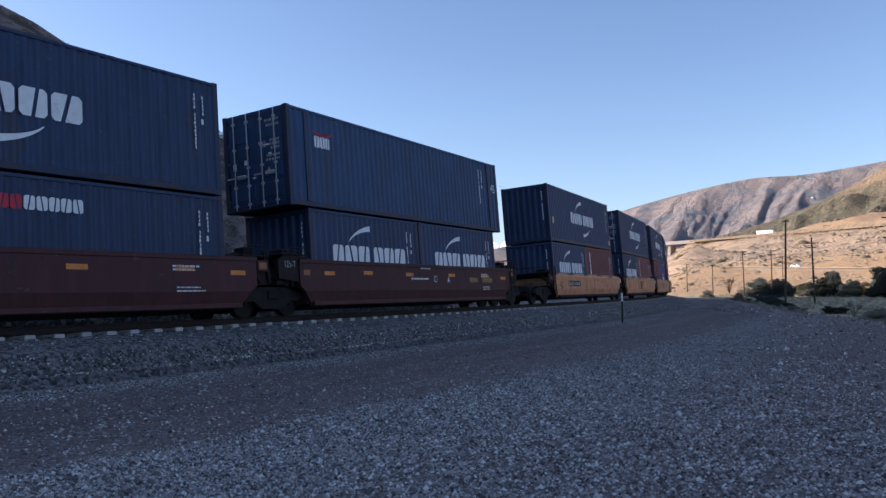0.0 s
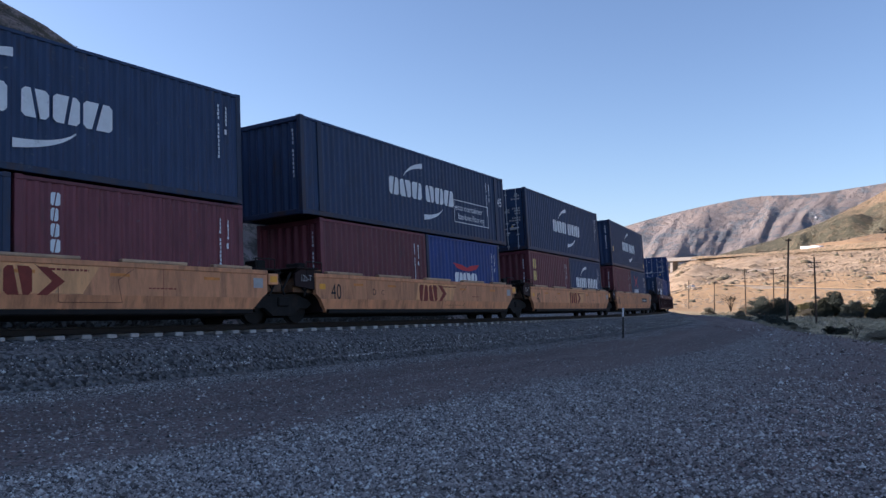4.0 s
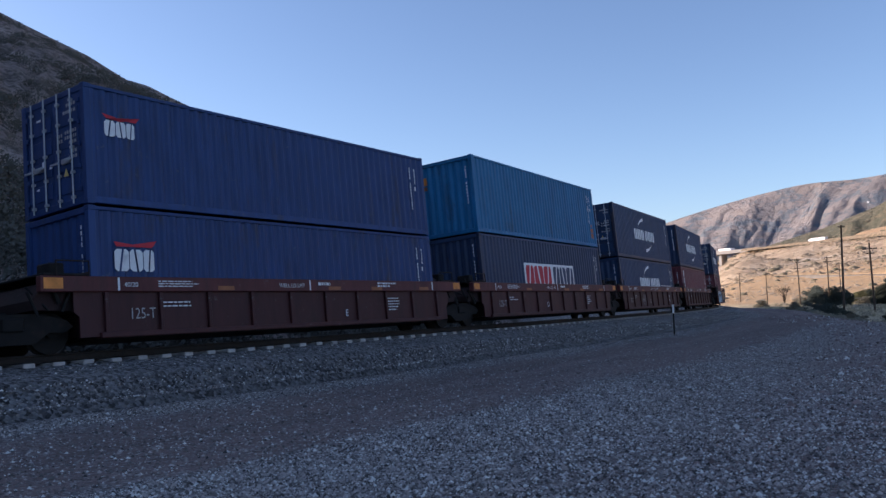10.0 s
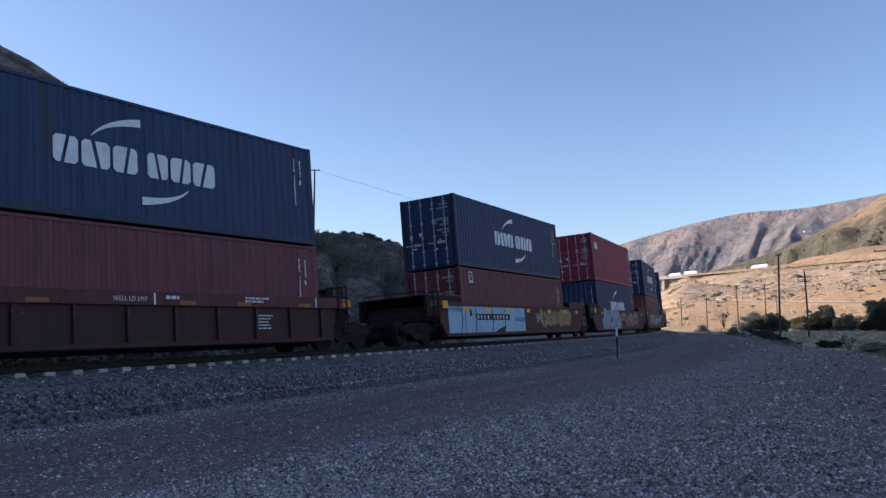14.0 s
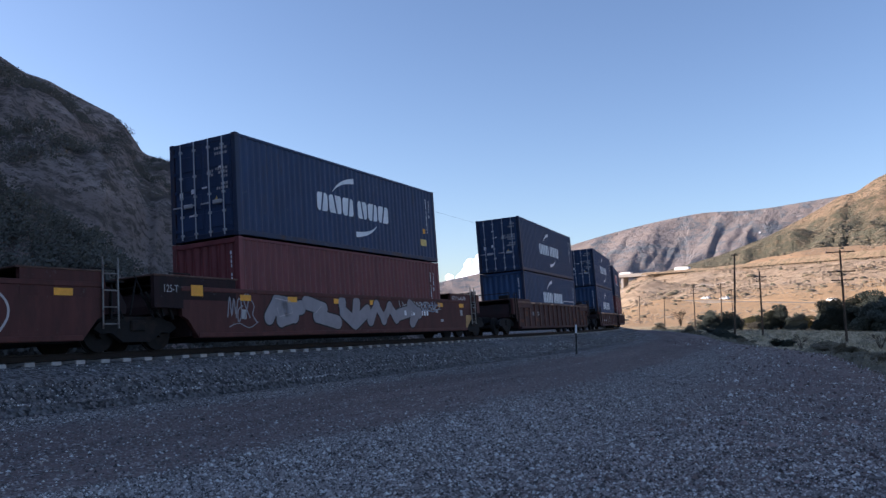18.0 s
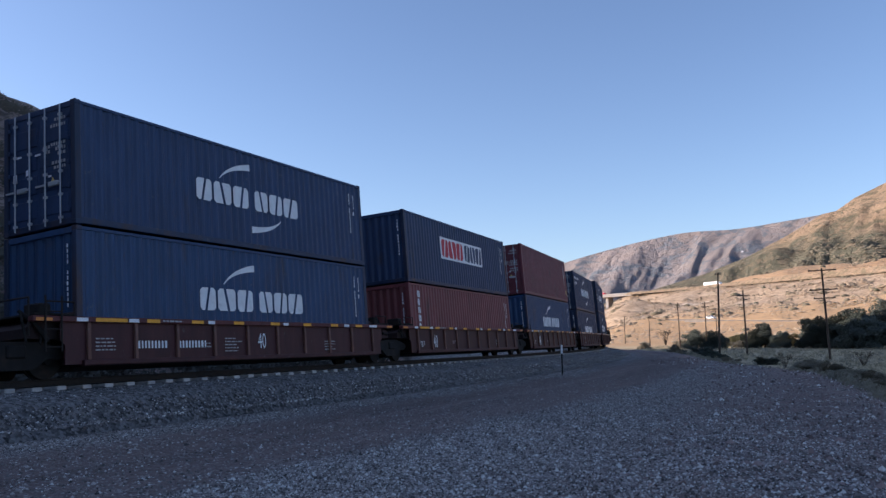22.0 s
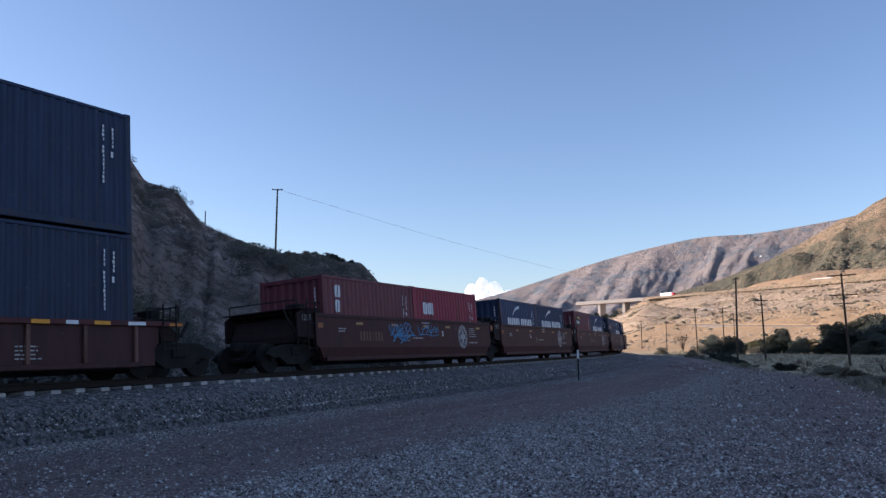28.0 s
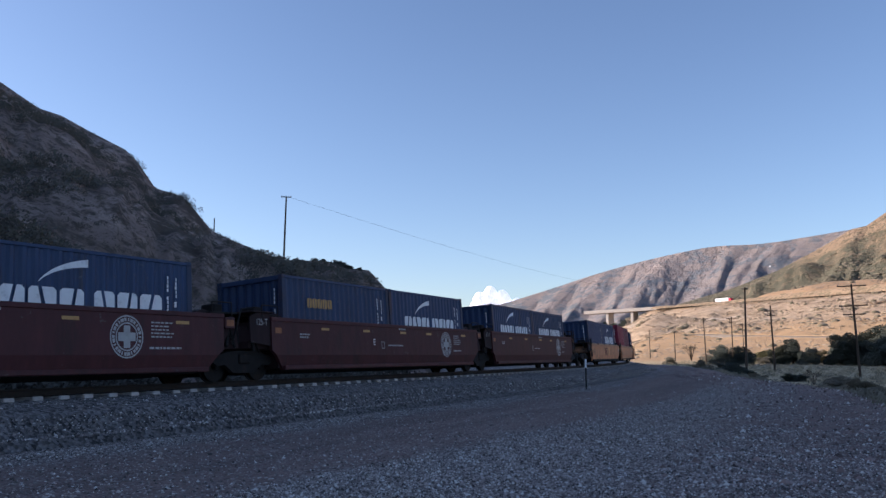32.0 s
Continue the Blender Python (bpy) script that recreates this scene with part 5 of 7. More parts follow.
def well_car(kind, label, half, truck_ends, seed, lead, trail):
    """One platform of a well car. half: half the length of its side; lead, trail: whether that end is coupled rather than articulated."""
    rnd = random.Random(seed)
    car = thing("well_car", label, "well car", "well cars of the train")
    spec = {"yellow": (YELLOW, 1.38, False), "smooth": (DEEP, 1.55, False), "chord": (MAROON, 1.50, True), "brown": (RUST, 1.52, False),
            "ribbed": (PANEL_RUST, 1.66, True), "stripe": (MAROON, 1.30, True), "tall": (DEEP, 1.72, False)}
    mat, top, ribbed = spec[kind]
    Y = -1.45
    b = half
    reach = b + 0.72 if ribbed and kind != "ribbed" else b + 0.02      # the top chord runs out over the trucks
    cut = 0.12 if reach > b + 0.5 else 0.55
    outline = [(-b + cut, 0.27), (b - cut, 0.27), (b - min(cut, 0.2), 0.70), (b, 0.80), (b, top), (-b, top), (-b, 0.80), (-b + min(cut, 0.2), 0.70)]
    for side in (-1, 1):
        y0, y1 = sorted((side * 1.33, side * (1.45 if not ribbed else 1.38)))
        if kind in ("yellow", "tall", "smooth"):
            part("side_sill", Shape().plate([(-b + 0.2, 0.66), (b - 0.2, 0.66), (b, 0.80), (b, top), (-b, top), (-b, 0.80)], y0, y1), mat, car)
            lean = Shape().add([(x, side * y, z) for x, y, z in ((-b + 0.2, 1.45, 0.66), (b - 0.2, 1.45, 0.66), (b - 0.55, 1.36, 0.27), (-b + 0.55, 1.36, 0.27), (-b + 0.2, 1.33, 0.66), (b - 0.2, 1.33, 0.66), (b - 0.55, 1.25, 0.27), (-b + 0.55, 1.25, 0.27))],
                               [(0, 1, 2, 3), (7, 6, 5, 4), (0, 3, 7, 4), (1, 5, 6, 2), (3, 2, 6, 7), (0, 4, 5, 1)])
            part("lower_sill", lean, mat, car)
            for x0, x1 in () if kind != "yellow" else ((-6.2, -4.4), (-3.5, -1.5), (-0.5, 1.3), (2.3, 4.1), (4.9, 6.2)):
                part("cap_strip", Shape().box(x0, x1, *sorted((side * 1.31, side * 1.478)), top + 0.02, top + 0.10, 0.02), CAP, car, "pale worn cap strip")
        else:
            part("side_sill", Shape().plate(outline, y0, y1), mat, car)
        part("top_chord", Shape().box(-reach, reach, *sorted((side * 1.30, side * 1.475)), top - (0.30 if kind == "chord" else 0.10), top + 0.02, 0.015), RUST_PALE if kind == "ribbed" else CHORD_RED if ribbed else mat, car)
        part("bottom_chord", Shape().box(-b + 0.55, b - 0.55, *sorted((side * 1.25, side * 1.47)), 0.24, 0.36, 0.012), UNDER if kind == "yellow" else mat, car)
        if ribbed:
            n = 17 if b > 8 else 10
            for i in range(n):
                x = -b + 0.7 + i * (2 * b - 1.4) / (n - 1) if kind != "ribbed" else -b + 0.42 + i * (2 * b - 0.84) / (n - 1)
                part("rib", lambda: Shape().box(-0.045, 0.045, *sorted((side * 1.38, side * 1.455)), 0.36, top - (0.30 if kind == "chord" else 0.1), 0.01), RIB_RUST if kind in ("ribbed", "stripe") else mat, car, m=pose(x, 0, 0), key=f"rib {top} {side} {kind}")
    part("well_floor", Shape().box(-b + 0.6, b - 0.6, -1.3, 1.3, 0.22, 0.30, 0.01), UNDER, car)
    # end platforms over the trucks
    for e, coupled in ((-1, lead), (1, trail)):
        sh = Shape().plate([(e * (b - 0.75), 0.82), (e * (b - 0.75), top + 0.08), (e * (b - 0.5), top + 0.16), (e * (b + 0.55), top - 0.12), (e * (b + 0.75), 1.06), (e * (b + 0.75), 0.86)], -1.22, 1.22)
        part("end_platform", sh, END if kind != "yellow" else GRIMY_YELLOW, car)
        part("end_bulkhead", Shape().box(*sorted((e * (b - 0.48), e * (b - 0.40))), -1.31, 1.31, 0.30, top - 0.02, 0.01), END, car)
        part("end_deck", Shape().box(min(e * (b - 0.4), e * (b + 0.6)), max(e * (b - 0.4), e * (b + 0.6)), -1.36, 1.36, top + 0.04, top + 0.09, 0.01), UNDER, car)
        part("draft_sill", Shape().box(min(e * (b + 0.4), e * (b + (1.75 if coupled else 1.05))), max(e * (b + 0.4), e * (b + (1.75 if coupled else 1.05))), -0.2, 0.2, 0.62, 0.92, 0.03), UNDER, car)
        if reach > b + 0.5:
            part("reflector", Shape().mark(*sorted((e * (reach - 0.06), e * (reach - 0.46))), top - (0.24 if kind == "chord" else 0.09), top - 0.02, -1.4795), FADED, car, "orange reflector at the chord's end")
        elif e < 0 and kind in ("yellow", "smooth", "tall"):
            part("reflector", Shape().mark(-b + 0.16, -b + 0.44, top - 0.44, top - 0.28, -1.454), DULL_RED if kind in ("tall", "smooth") else SIGNAL, car, "end reflector")
        elif kind not in ("brown", "ribbed"):
            part("side_bracket", Shape().box(*sorted((e * (b + 0.05), e * (b + 0.42))), -1.46, -1.33, top - 0.36, top - 0.06, 0.02), mat, car)
            part("reflector", Shape().mark(*sorted((e * (b + 0.10), e * (b + 0.36))), top - 0.30, top - 0.13, -1.464), DULL_RED if kind in ("tall", "smooth") else SIGNAL, car, "end reflector")
        # brake gear and links over the truck
        for k in range(5):
            x = e * (b + rnd.uniform(-0.3, 0.8))
            sh = Shape().tube((x, -1.30, rnd.uniform(0.7, 1.0)), (x + e * rnd.uniform(-0.3, 0.5), -rnd.uniform(0.9, 1.34), rnd.uniform(top - 0.3, top + 0.3)), rnd.uniform(0.02, 0.05), 6)
            part("brake_rod", sh, UNDER, car)
        part("grab_iron", brace_rail([(e * (b - 0.35), -1.40, top + 0.02), (e * (b - 0.35), -1.40, top + 0.34), (e * (b + 0.35), -1.40, top + 0.34), (e * (b + 0.35), -1.40, top - 0.1)], 0.018), RAILSTEEL, car)
        part("control_box", Shape().box(*sorted((e * (b + 0.0), e * (b + 0.32))), -1.1, -0.6, top + 0.09, top + 0.34, 0.03), UNDER, car, "dark brake control box")
        if coupled:
            ladder(car, e * (b + 0.25), -1.50, 0.55, top + 0.45, RAILSTEEL)
            sh = Shape()
            for yy in (-1.3, 1.3):
                sh.tube((e * (b + 0.7), yy, 0.9), (e * (b + 0.7), yy, top + 0.42), 0.022, 6)
            sh.tube((e * (b + 0.7), -1.3, top + 0.42), (e * (b + 0.7), 1.3, top + 0.42), 0.022, 6)
            part("handrail", sh, RAILSTEEL, car, "bent steel handrail")
            part("coupler", Shape().box(*sorted((e * (b + 1.7), e * (b + 2.15))), -0.13, 0.13, 0.66, 0.92, 0.04), UNDER, car)
            part("brake_hose", Shape().tube((e * (b + 1.5), -0.3, 0.8), (e * (b + 1.9), -0.2, 0.45), 0.03, 6), UNDER, car)
    if kind in ("yellow", "smooth", "tall", "brown", "ribbed"):
        deep = kind in ("brown", "ribbed")
        for e in (-1, 1) if deep or trail else (-1,):
            inner, outer = (b - (2.5 if kind == "ribbed" else 2.0), b + (0.7 if kind == "ribbed" else 0.9 if e < 0 or trail else 0.0)) if deep else (b - 0.02, b + 0.85)
            high = top + (0.09 if kind == "ribbed" else 0.25 if deep else 0.12)
            for side in (-1, 1):
                o = [(e * inner, top - 0.32), (e * inner, high), (e * outer, high), (e * outer, 1.0), (e * (b - 0.02 - 0.02 * deep), 0.98), (e * (b - 0.02 - 0.02 * deep), top - 0.32)] if deep else \
                    [(e * inner, 0.92), (e * inner, high), (e * (outer - 0.25), high), (e * outer, high - 0.14), (e * outer, 1.02)]
                part("end_riser", Shape().plate(o, *sorted((side * 1.34, side * (1.459 if kind == "ribbed" else 1.456 if deep else 1.40)))), mat if deep and (e > 0 or kind == "ribbed") else END, car, "" if deep and e > 0 else "dark plate over the truck")
            part("end_walkway", Shape().box(*sorted((e * (inner - 0.1), e * outer)), -1.47, 1.47, high + 0.004, high + 0.045, 0.01), RUST_PALE if deep else END, car)
            if kind == "brown" and e < 0:
                part("reflector", Shape().mark(*sorted((e * (b - 0.30), e * (b - 0.72))), top - 0.22, top + 0.06, -1.479), SIGNAL, car, "square orange reflector")
        if trail and kind != "ribbed":
            x0, y0 = b + 0.16, -1.4595 if deep else -1.4035
            part("placard", Shape().mark(x0, x0 + 0.34, top - 0.30, top - 0.02, y0), GREY_MARK, car, "pale framed placard")
            part("placard_panel", Shape().mark(x0 + 0.035, x0 + 0.305, top - 0.265, top - 0.055, y0 - 0.003), UNDER, car)
        if kind != "ribbed":
            words("125-T", 0.26, GREY_MARK, car, -b - 0.62, -1.4595 if deep else -1.4035, top - (0.14 if deep else 0.22), sx=0.8)
    for x in truck_ends:
        truck_part(car, x)
    # markings
    yy = Y - 0.004 if not ribbed else -1.40
    chord = -1.479
    if kind == "yellow":
        sh = Pieces()
        for x in (-4.9, -3.0, -0.2, 2.0, 4.6):
            sh.mark(x, x + 0.5, 1.08, 1.15, Y - 0.004)
        part("reflector", sh, FADED, car, "faded orange reflector")
        part("faint_marking", bars(bars(Shape(), rnd, 0.6, 1.2, 1, 1.2, yy), rnd, 3.0, 0.85, 1, 0.9, yy, 0.03), CAR_RED, car, "faint small markings")
        sh = Shape()
        for x in (0.3,):
            for p, q in (((x, 1.26), (x + 0.5, 0.98)), ((x + 0.5, 0.98), (x + 0.5, 0.5)), ((x + 2.3, 1.26), (x + 1.9, 1.0)), ((x + 1.9, 1.0), (x + 2.0, 0.5)), ((x + 0.5, 0.5), (x + 2.0, 0.5))):
                n = Vector((q[1] - p[1], p[0] - q[0])).normalized() * 0.006
                sh.flat([(p[0] - n.x, p[1] - n.y), (q[0] - n.x, q[1] - n.y), (q[0] + n.x, q[1] + n.y), (p[0] + n.x, p[1] + n.y)], yy - 0.001)
        part("seam", sh, RUST, car, "rusty panel seam")
        part("sign_plate", Shape().mark(b - 0.5, b - 0.16, 0.92, 1.18, yy).mark(b - 0.46, b - 0.2, 0.96, 1.14, yy - 0.003), GREY_MARK, car, "small pale sign plate")
        words("40", 0.66, BLACK, car, -6.05, yy, 0.66, sx=0.78)
        part("seam", Shape().mark(-0.9, -0.89, 0.4, 1.28, yy).mark(3.4, 3.41, 0.4, 1.28, yy).mark(-4.2, -4.19, 0.4, 1.28, yy), CAR_RED, car, "rusty weld seam")
    elif kind == "smooth":
        sh = Pieces()
        for x, z in ((-5.9, 1.12), (-3.9, 1.16), (-1.4, 1.14), (1.6, 1.15), (4.4, 1.16), (6.1, 1.08)):
            sh.mark(x, x + 0.5, z, z + 0.12, yy)
        part("reflector", sh, FADED, car, "faded orange reflectors")
        tiny = bars(bars(Shape(), rnd, -1.05, 1.09, 1, 1.3, yy, 0.06), rnd, -0.4, 1.46, 1, 0.7, yy, 0.05)
        if trail:
            tiny.mark(0.52, 0.72, 0.95, 0.97, yy).mark(0.52, 0.72, 1.15, 1.17, yy).mark(0.52, 0.54, 0.97, 1.15, yy).mark(0.70, 0.72, 0.97, 1.15, yy)
        bars(tiny, rnd, 4.3, 1.30, 2, 0.8, yy)
        bars(tiny, rnd, 4.4, 0.78, 2, 0.9, yy, 0.03)
        part("marking", tiny, WHITE, car, "small white markings")
        if trail:
            part("number_bar", bars(bars(Shape(), rnd, 3.3, 1.14, 1, 0.9, yy, 0.19), rnd, 4.4, 1.14, 1, 1.1, yy, 0.19), DULL_GOLD, car, "dull number bars")
            words("A", 0.32, WHITE, car, 1.48, yy, 0.92)
    elif kind == "chord":
        sh = Pieces()
        for x in (-3.1, 0.75, 2.6, 5.0):
            sh.mark(x, x + 0.5, top - 0.27, top - 0.17, chord)
        part("reflector", sh, DULL_RED, car, "dirty orange reflectors on the top chord")
        sh = Shape().mark(-b + 0.95, -b + 1.0, top - 0.28, top, chord).mark(0, 0.05, top - 0.28, top, chord).mark(b - 1.0, b - 0.95, top - 0.28, top, chord)
        bars(sh, rnd, -4.75, top - 0.06, 3, 1.1, chord, 0.025, 0.055)
        bars(sh, rnd, 2.9, top - 0.04, 2, 0.9, chord, 0.05)
        bars(sh, rnd, -4.6, 0.98, 2, 0.8, yy, 0.03)
        bars(sh, rnd, 3.4, 1.0, 5, 0.6, yy, 0.03)
        bars(sh, rnd, 0.35, top - 0.06, 1, 0.5, chord, 0.08)
        part("marking", sh, WHITE, car, "small white markings")
        words("WELL LD LMT", 0.15, WHITE, car, -1.1, chord, top - 0.2)
        words("40/20", 0.15, WHITE, car, -b + 1.1, chord, top - 0.2)
        words("125-T", 0.34, GREY_MARK, car, -5.45, yy, 0.62, sx=0.8)
    elif kind == "stripe":
        sh, wh = Pieces(), Pieces()
        for i, x in enumerate((-5.9, -4.4, -2.9, -1.3, 0.3, 1.9, 3.4, 4.9)):
            sh.mark(x, x + (0.9 if i in (0,) else 0.42), top - 0.09, top - 0.005, chord)
        for x, w in ((-6.4, 0.3), (-4.95, 0.3), (-2.3, 0.25), (0.9, 0.25), (4.2, 0.3), (5.8, 0.5)):
            wh.mark(x, x + w, top - 0.09, top - 0.005, chord)
        tiny = bars(Shape(), rnd, -3.9, top - 0.02, 1, 0.7, chord, 0.04)
        bars(tiny, rnd, -2.5, 0.72, 2, 0.4, yy, 0.03)
        bars(tiny, rnd, 3.1, 0.75, 4, 0.6, yy, 0.03)
        part("marking", tiny, GREY_MARK, car, "small white markings")
        part("reflector", sh, SIGNAL, car, "yellow reflector strip")
        part("reflector", wh, WHITE, car, "white reflector")
        if trail:
            words("125-T", 0.30, WHITE, car, -5.62, yy, 0.5, sx=0.62)
        if lead or trail:
            words("40", 0.62, WHITE, car, -0.22, yy, 0.56, sx=0.6)
            part("number_bar", bars(bars(Shape(), rnd, -4.62, 0.78, 1, 0.95, yy, 0.18), rnd, -3.28, 0.78, 1, 1.05, yy, 0.18), WHITE, car, "pale number bars")
            part("marking", bars(bars(Shape(), rnd, -5.85, 0.85, 4 if lead else 0, 0.7, yy, 0.03), rnd, -1.6, 0.85, 5, 0.7, yy, 0.03), GREY_MARK, car, "small white markings")
        else:
            words("40", 0.74, WHITE, car, -4.5, yy, 0.45, sx=0.56)
            words("125-T", 0.30, WHITE, car, -5.84, yy, 0.5, sx=0.62)
    elif kind == "ribbed":
        part("number_bar", bars(bars(Shape(), rnd, -5.55, 1.16, 1, 0.62, yy, 0.22), rnd, -4.55, 1.16, 1, 0.72, yy, 0.22), GREY_MARK, car, "pale number bars")
        part("marking", bars(bars(Shape(), rnd, -4.2, 0.80, 2, 0.6, yy, 0.03), rnd, 5.5, 1.0, 3, 0.5, yy, 0.03), RUST_PALE, car, "worn small markings")
        graffiti_lines(car, -3.25, -2.7, 0.72, 1.05, 3, RIB_RUST, yy, 51)
        graffiti_lines(car, 2.95, 3.7, 0.55, 1.30, 5, RUST_PALE, yy, 52)
        for x, z, w, h in ((-8.0, 0.52, 0.7, 0.26), (-6.95, 1.22, 0.6, 0.16), (-6.9, 0.9, 0.5, 0.3), (-5.0, 0.62, 0.5, 0.2), (-1.2, 0.95, 0.45, 0.4), (4.4, 0.55, 0.5, 0.3), (5.6, 1.24, 0.6, 0.18), (6.6, 1.08, 0.65, 0.34), (6.62, 0.5, 0.5, 0.24), (7.62, 1.2, 0.5, 0.2), (7.7, 0.72, 0.34, 0.3)):
            edge = [(x + w * (0.5 + 0.5 * math.copysign(abs(math.cos(a)) ** 0.35, math.cos(a)) * rnd.uniform(0.6, 1.1)), z + h * (0.5 + 0.5 * math.copysign(abs(math.sin(a)) ** 0.35, math.sin(a)) * rnd.uniform(0.5, 1.1))) for a in [0.13 + k * 0.2618 for k in range(24)]]
            part("rust_patch", Shape().flat(edge, yy - 0.002), ORANGE_RUST, car, "orange rust patch")
        for x, w in ((-5.9, 0.8), (-4.1, 0.35), (-1.7, 0.62), (3.4, 0.5)):
            part("chord_patch", Shape().mark(x, x + w, top - 0.09, top - 0.01, chord), CAP, car, "pale bare patch on the chord")
    elif kind == "brown":
        sh = Pieces()
        for x in (-6.5, -4.4, -2.0, 0.2, 3.0, 5.4, 7.4):
            sh.mark(x, x + 0.45, top - 0.30, top - 0.14, yy - 0.012)
        part("reflector", sh, SIGNAL, car, "yellow reflectors")
        ladder(car, b + 0.12, -1.50, 0.5, top + 0.6, WORN_STEEL)
        part("label_plate", Shape().mark(-b + 2.2, -b + 2.4, 0.72, 0.98, yy), GREY_MARK, car, "small pale label plate")
    elif kind == "tall":
        sh = Pieces()
        for x in (-4.6, -2.2, 0.3, 2.3, 5.4):
            sh.mark(x, x + 0.42, 1.42, 1.50, yy)
        part("reflector", sh, DULL_GOLD, car, "dull yellow reflector")
        wh = bars(bars(Shape(), rnd, 4.65, 1.45, 5, 0.75, yy, 0.035), rnd, 4.6, 0.85, 1, 1.0, yy, 0.05)
        bars(wh, rnd, 0.2, 1.62, 1, 0.8, yy, 0.06)
        bars(wh, rnd, -5.7, 1.3, 2, 0.5, yy, 0.05)
        bars(wh, rnd, -0.6, 1.02, 1, 1.2, yy, 0.05)
        wh.mark(-1.05, -0.85, 0.88, 0.90, yy).mark(-1.05, -0.85, 1.10, 1.12, yy).mark(-1.05, -1.03, 0.90, 1.10, yy).mark(-0.87, -0.85, 0.90, 1.10, yy)
        part("marking", wh, GREY_MARK, car, "small white markings")
        em = Shape()
        for outer, inner in ((0.50, 0.465), (0.335, 0.30)):
            for i in range(24):
                p, q = i * math.pi / 12, (i + 1) * math.pi / 12
                em.flat([(3.96 + 0.92 * r * math.cos(k), 1.08 + r * math.sin(k)) for r, k in ((outer, p), (outer, q), (inner, q), (inner, p))], yy)
        for k in range(26):
            p = k * 2 * math.pi / 26
            wide = 0.05 + 0.035 * (k % 3)
            em.flat([(3.96 + 0.92 * r * math.cos(p + d), 1.08 + r * math.sin(p + d)) for r, d in ((0.36, -wide), (0.44, -wide), (0.44, wide), (0.36, wide))], yy)
        em.mark(3.87, 4.05, 0.82, 1.34, yy - 0.001).mark(3.72, 3.87, 0.98, 1.18, yy - 0.001).mark(4.05, 4.20, 0.98, 1.18, yy - 0.001)
        part("emblem", em, GREY_MARK, car, "round faded white cross emblem")
    return car


# ------------------------------------------------------------ the train
SPEED, SLOWING = 12.457, -0.0096
FLOOR = 0.30
MOVING = []                                   # (thing, place along the train, height, shift along the car)


def along(s16, t):
    """Place on the track at t of what is at s16 at 16 s."""
    return s16 - (SPEED * (t - 16) + SLOWING * (t - 16) ** 2 / 2)


NAVY_LABEL = "navy blue corrugated steel container with white block wordmark"
RED_LABEL = "red-brown corrugated steel container"


def unit(s16, kind, label, half=6.75, trucks=(-7.8,), seed=0, lead=False, trail=False, upper=None, lower=(), top=6.13, low=None, extra=None):
    """A platform of the train with its containers. upper: one long box; lower: one long or two short."""
    car = well_car(kind, label, half, trucks, seed, lead, trail)
    if extra:
        extra(car)
    MOVING.append((car, s16, 0.0, 0.0))
    seat = top - TALL - 0.03 if low is None else low
    if upper:
        hh = upper.pop("h", TALL)
        length = upper.pop("length", LONG)
        seat = top - hh - 0.03
        MOVING.append((container(length, hh, seed=seed * 7 + 1, **upper), s16, top - hh, -0.05))
    if len(lower) == 1:
        MOVING.append((container(LONG, seat - FLOOR, seed=seed * 7 + 2, **lower[0]), s16, FLOOR, -0.05))
    else:
        for k, spec in enumerate(lower):
            MOVING.append((container(SHORT, seat - FLOOR, seed=seed * 7 + 3 + k, **spec), s16, FLOOR, (-3.15, 3.05)[k]))


def navy(label=NAVY_LABEL, doors=False, logo=logo_full, mat=None):
    return dict(mat=mat or NAVY, label=label, doors=doors, logo=logo)


def navy20(mat=None, logo=logo_short):
    return dict(mat=mat or NAVY, label="short navy blue container with white block wordmark", logo=logo)


def brown(label=RED_LABEL, doors=False, logo=None, mat=None):
    return dict(mat=mat or BROWN, label=label, doors=doors, logo=logo, dark=mat or BROWN)


DOOR_LABEL = "navy blue container with lock-rod doors and white block wordmark"


def number_panel(x0, x1, z0=0.80, z1=1.10):
    """Black number board with pale bars."""
    def draw(car):
        part("number_board", Shape().mark(x0, x1, z0, z1, -1.458), BLACK, car, "black number board")
        sh = Shape()
        x = x0 + 0.12
        for i in range(10):
            if i != 4:
                sh.mark(x, x + (x1 - x0) * (0.026 if i % 3 else 0.034), z0 + 0.06, z1 - 0.06, -1.461)
            x += (x1 - x0 - 0.2) / 10
        part("number_bar", sh, WHITE, car, "white number bars")
    return draw


def yellow_logo(car):
    """Dark red blocks and a chevron, flush as one mark."""
    sh = block_letters(-1.0, 0.64, [0.58, 0.58], 0.58, 0.08, -1.459) + [Shape()]
    sh[2].flat([(0.34, 0.64), (0.56, 0.64), (0.94, 0.93), (0.56, 1.22), (0.34, 1.22), (0.66, 0.93)], -1.459)
    part("wordmark", sh, CAR_RED, car, "dark red block logo")
    part("clean_patch", Shape().flat([(-1.25, 0.68), (1.35, 0.68), (1.75, 1.27), (-1.05, 1.27)], -1.4535), CLEAN_YELLOW, car, "brighter yellow patch round the logo")
    words("C", 0.22, BLACK, car, -3.4, -1.458, 0.82)


def letter(ch, x=1.4, z=0.85, mat=None, size=0.3):
    return lambda car: words(ch, size, mat or WHITE, car, x, -1.458, z)


def many(*draw):
    def run(car):
        for d in draw:
            d(car)
    return run


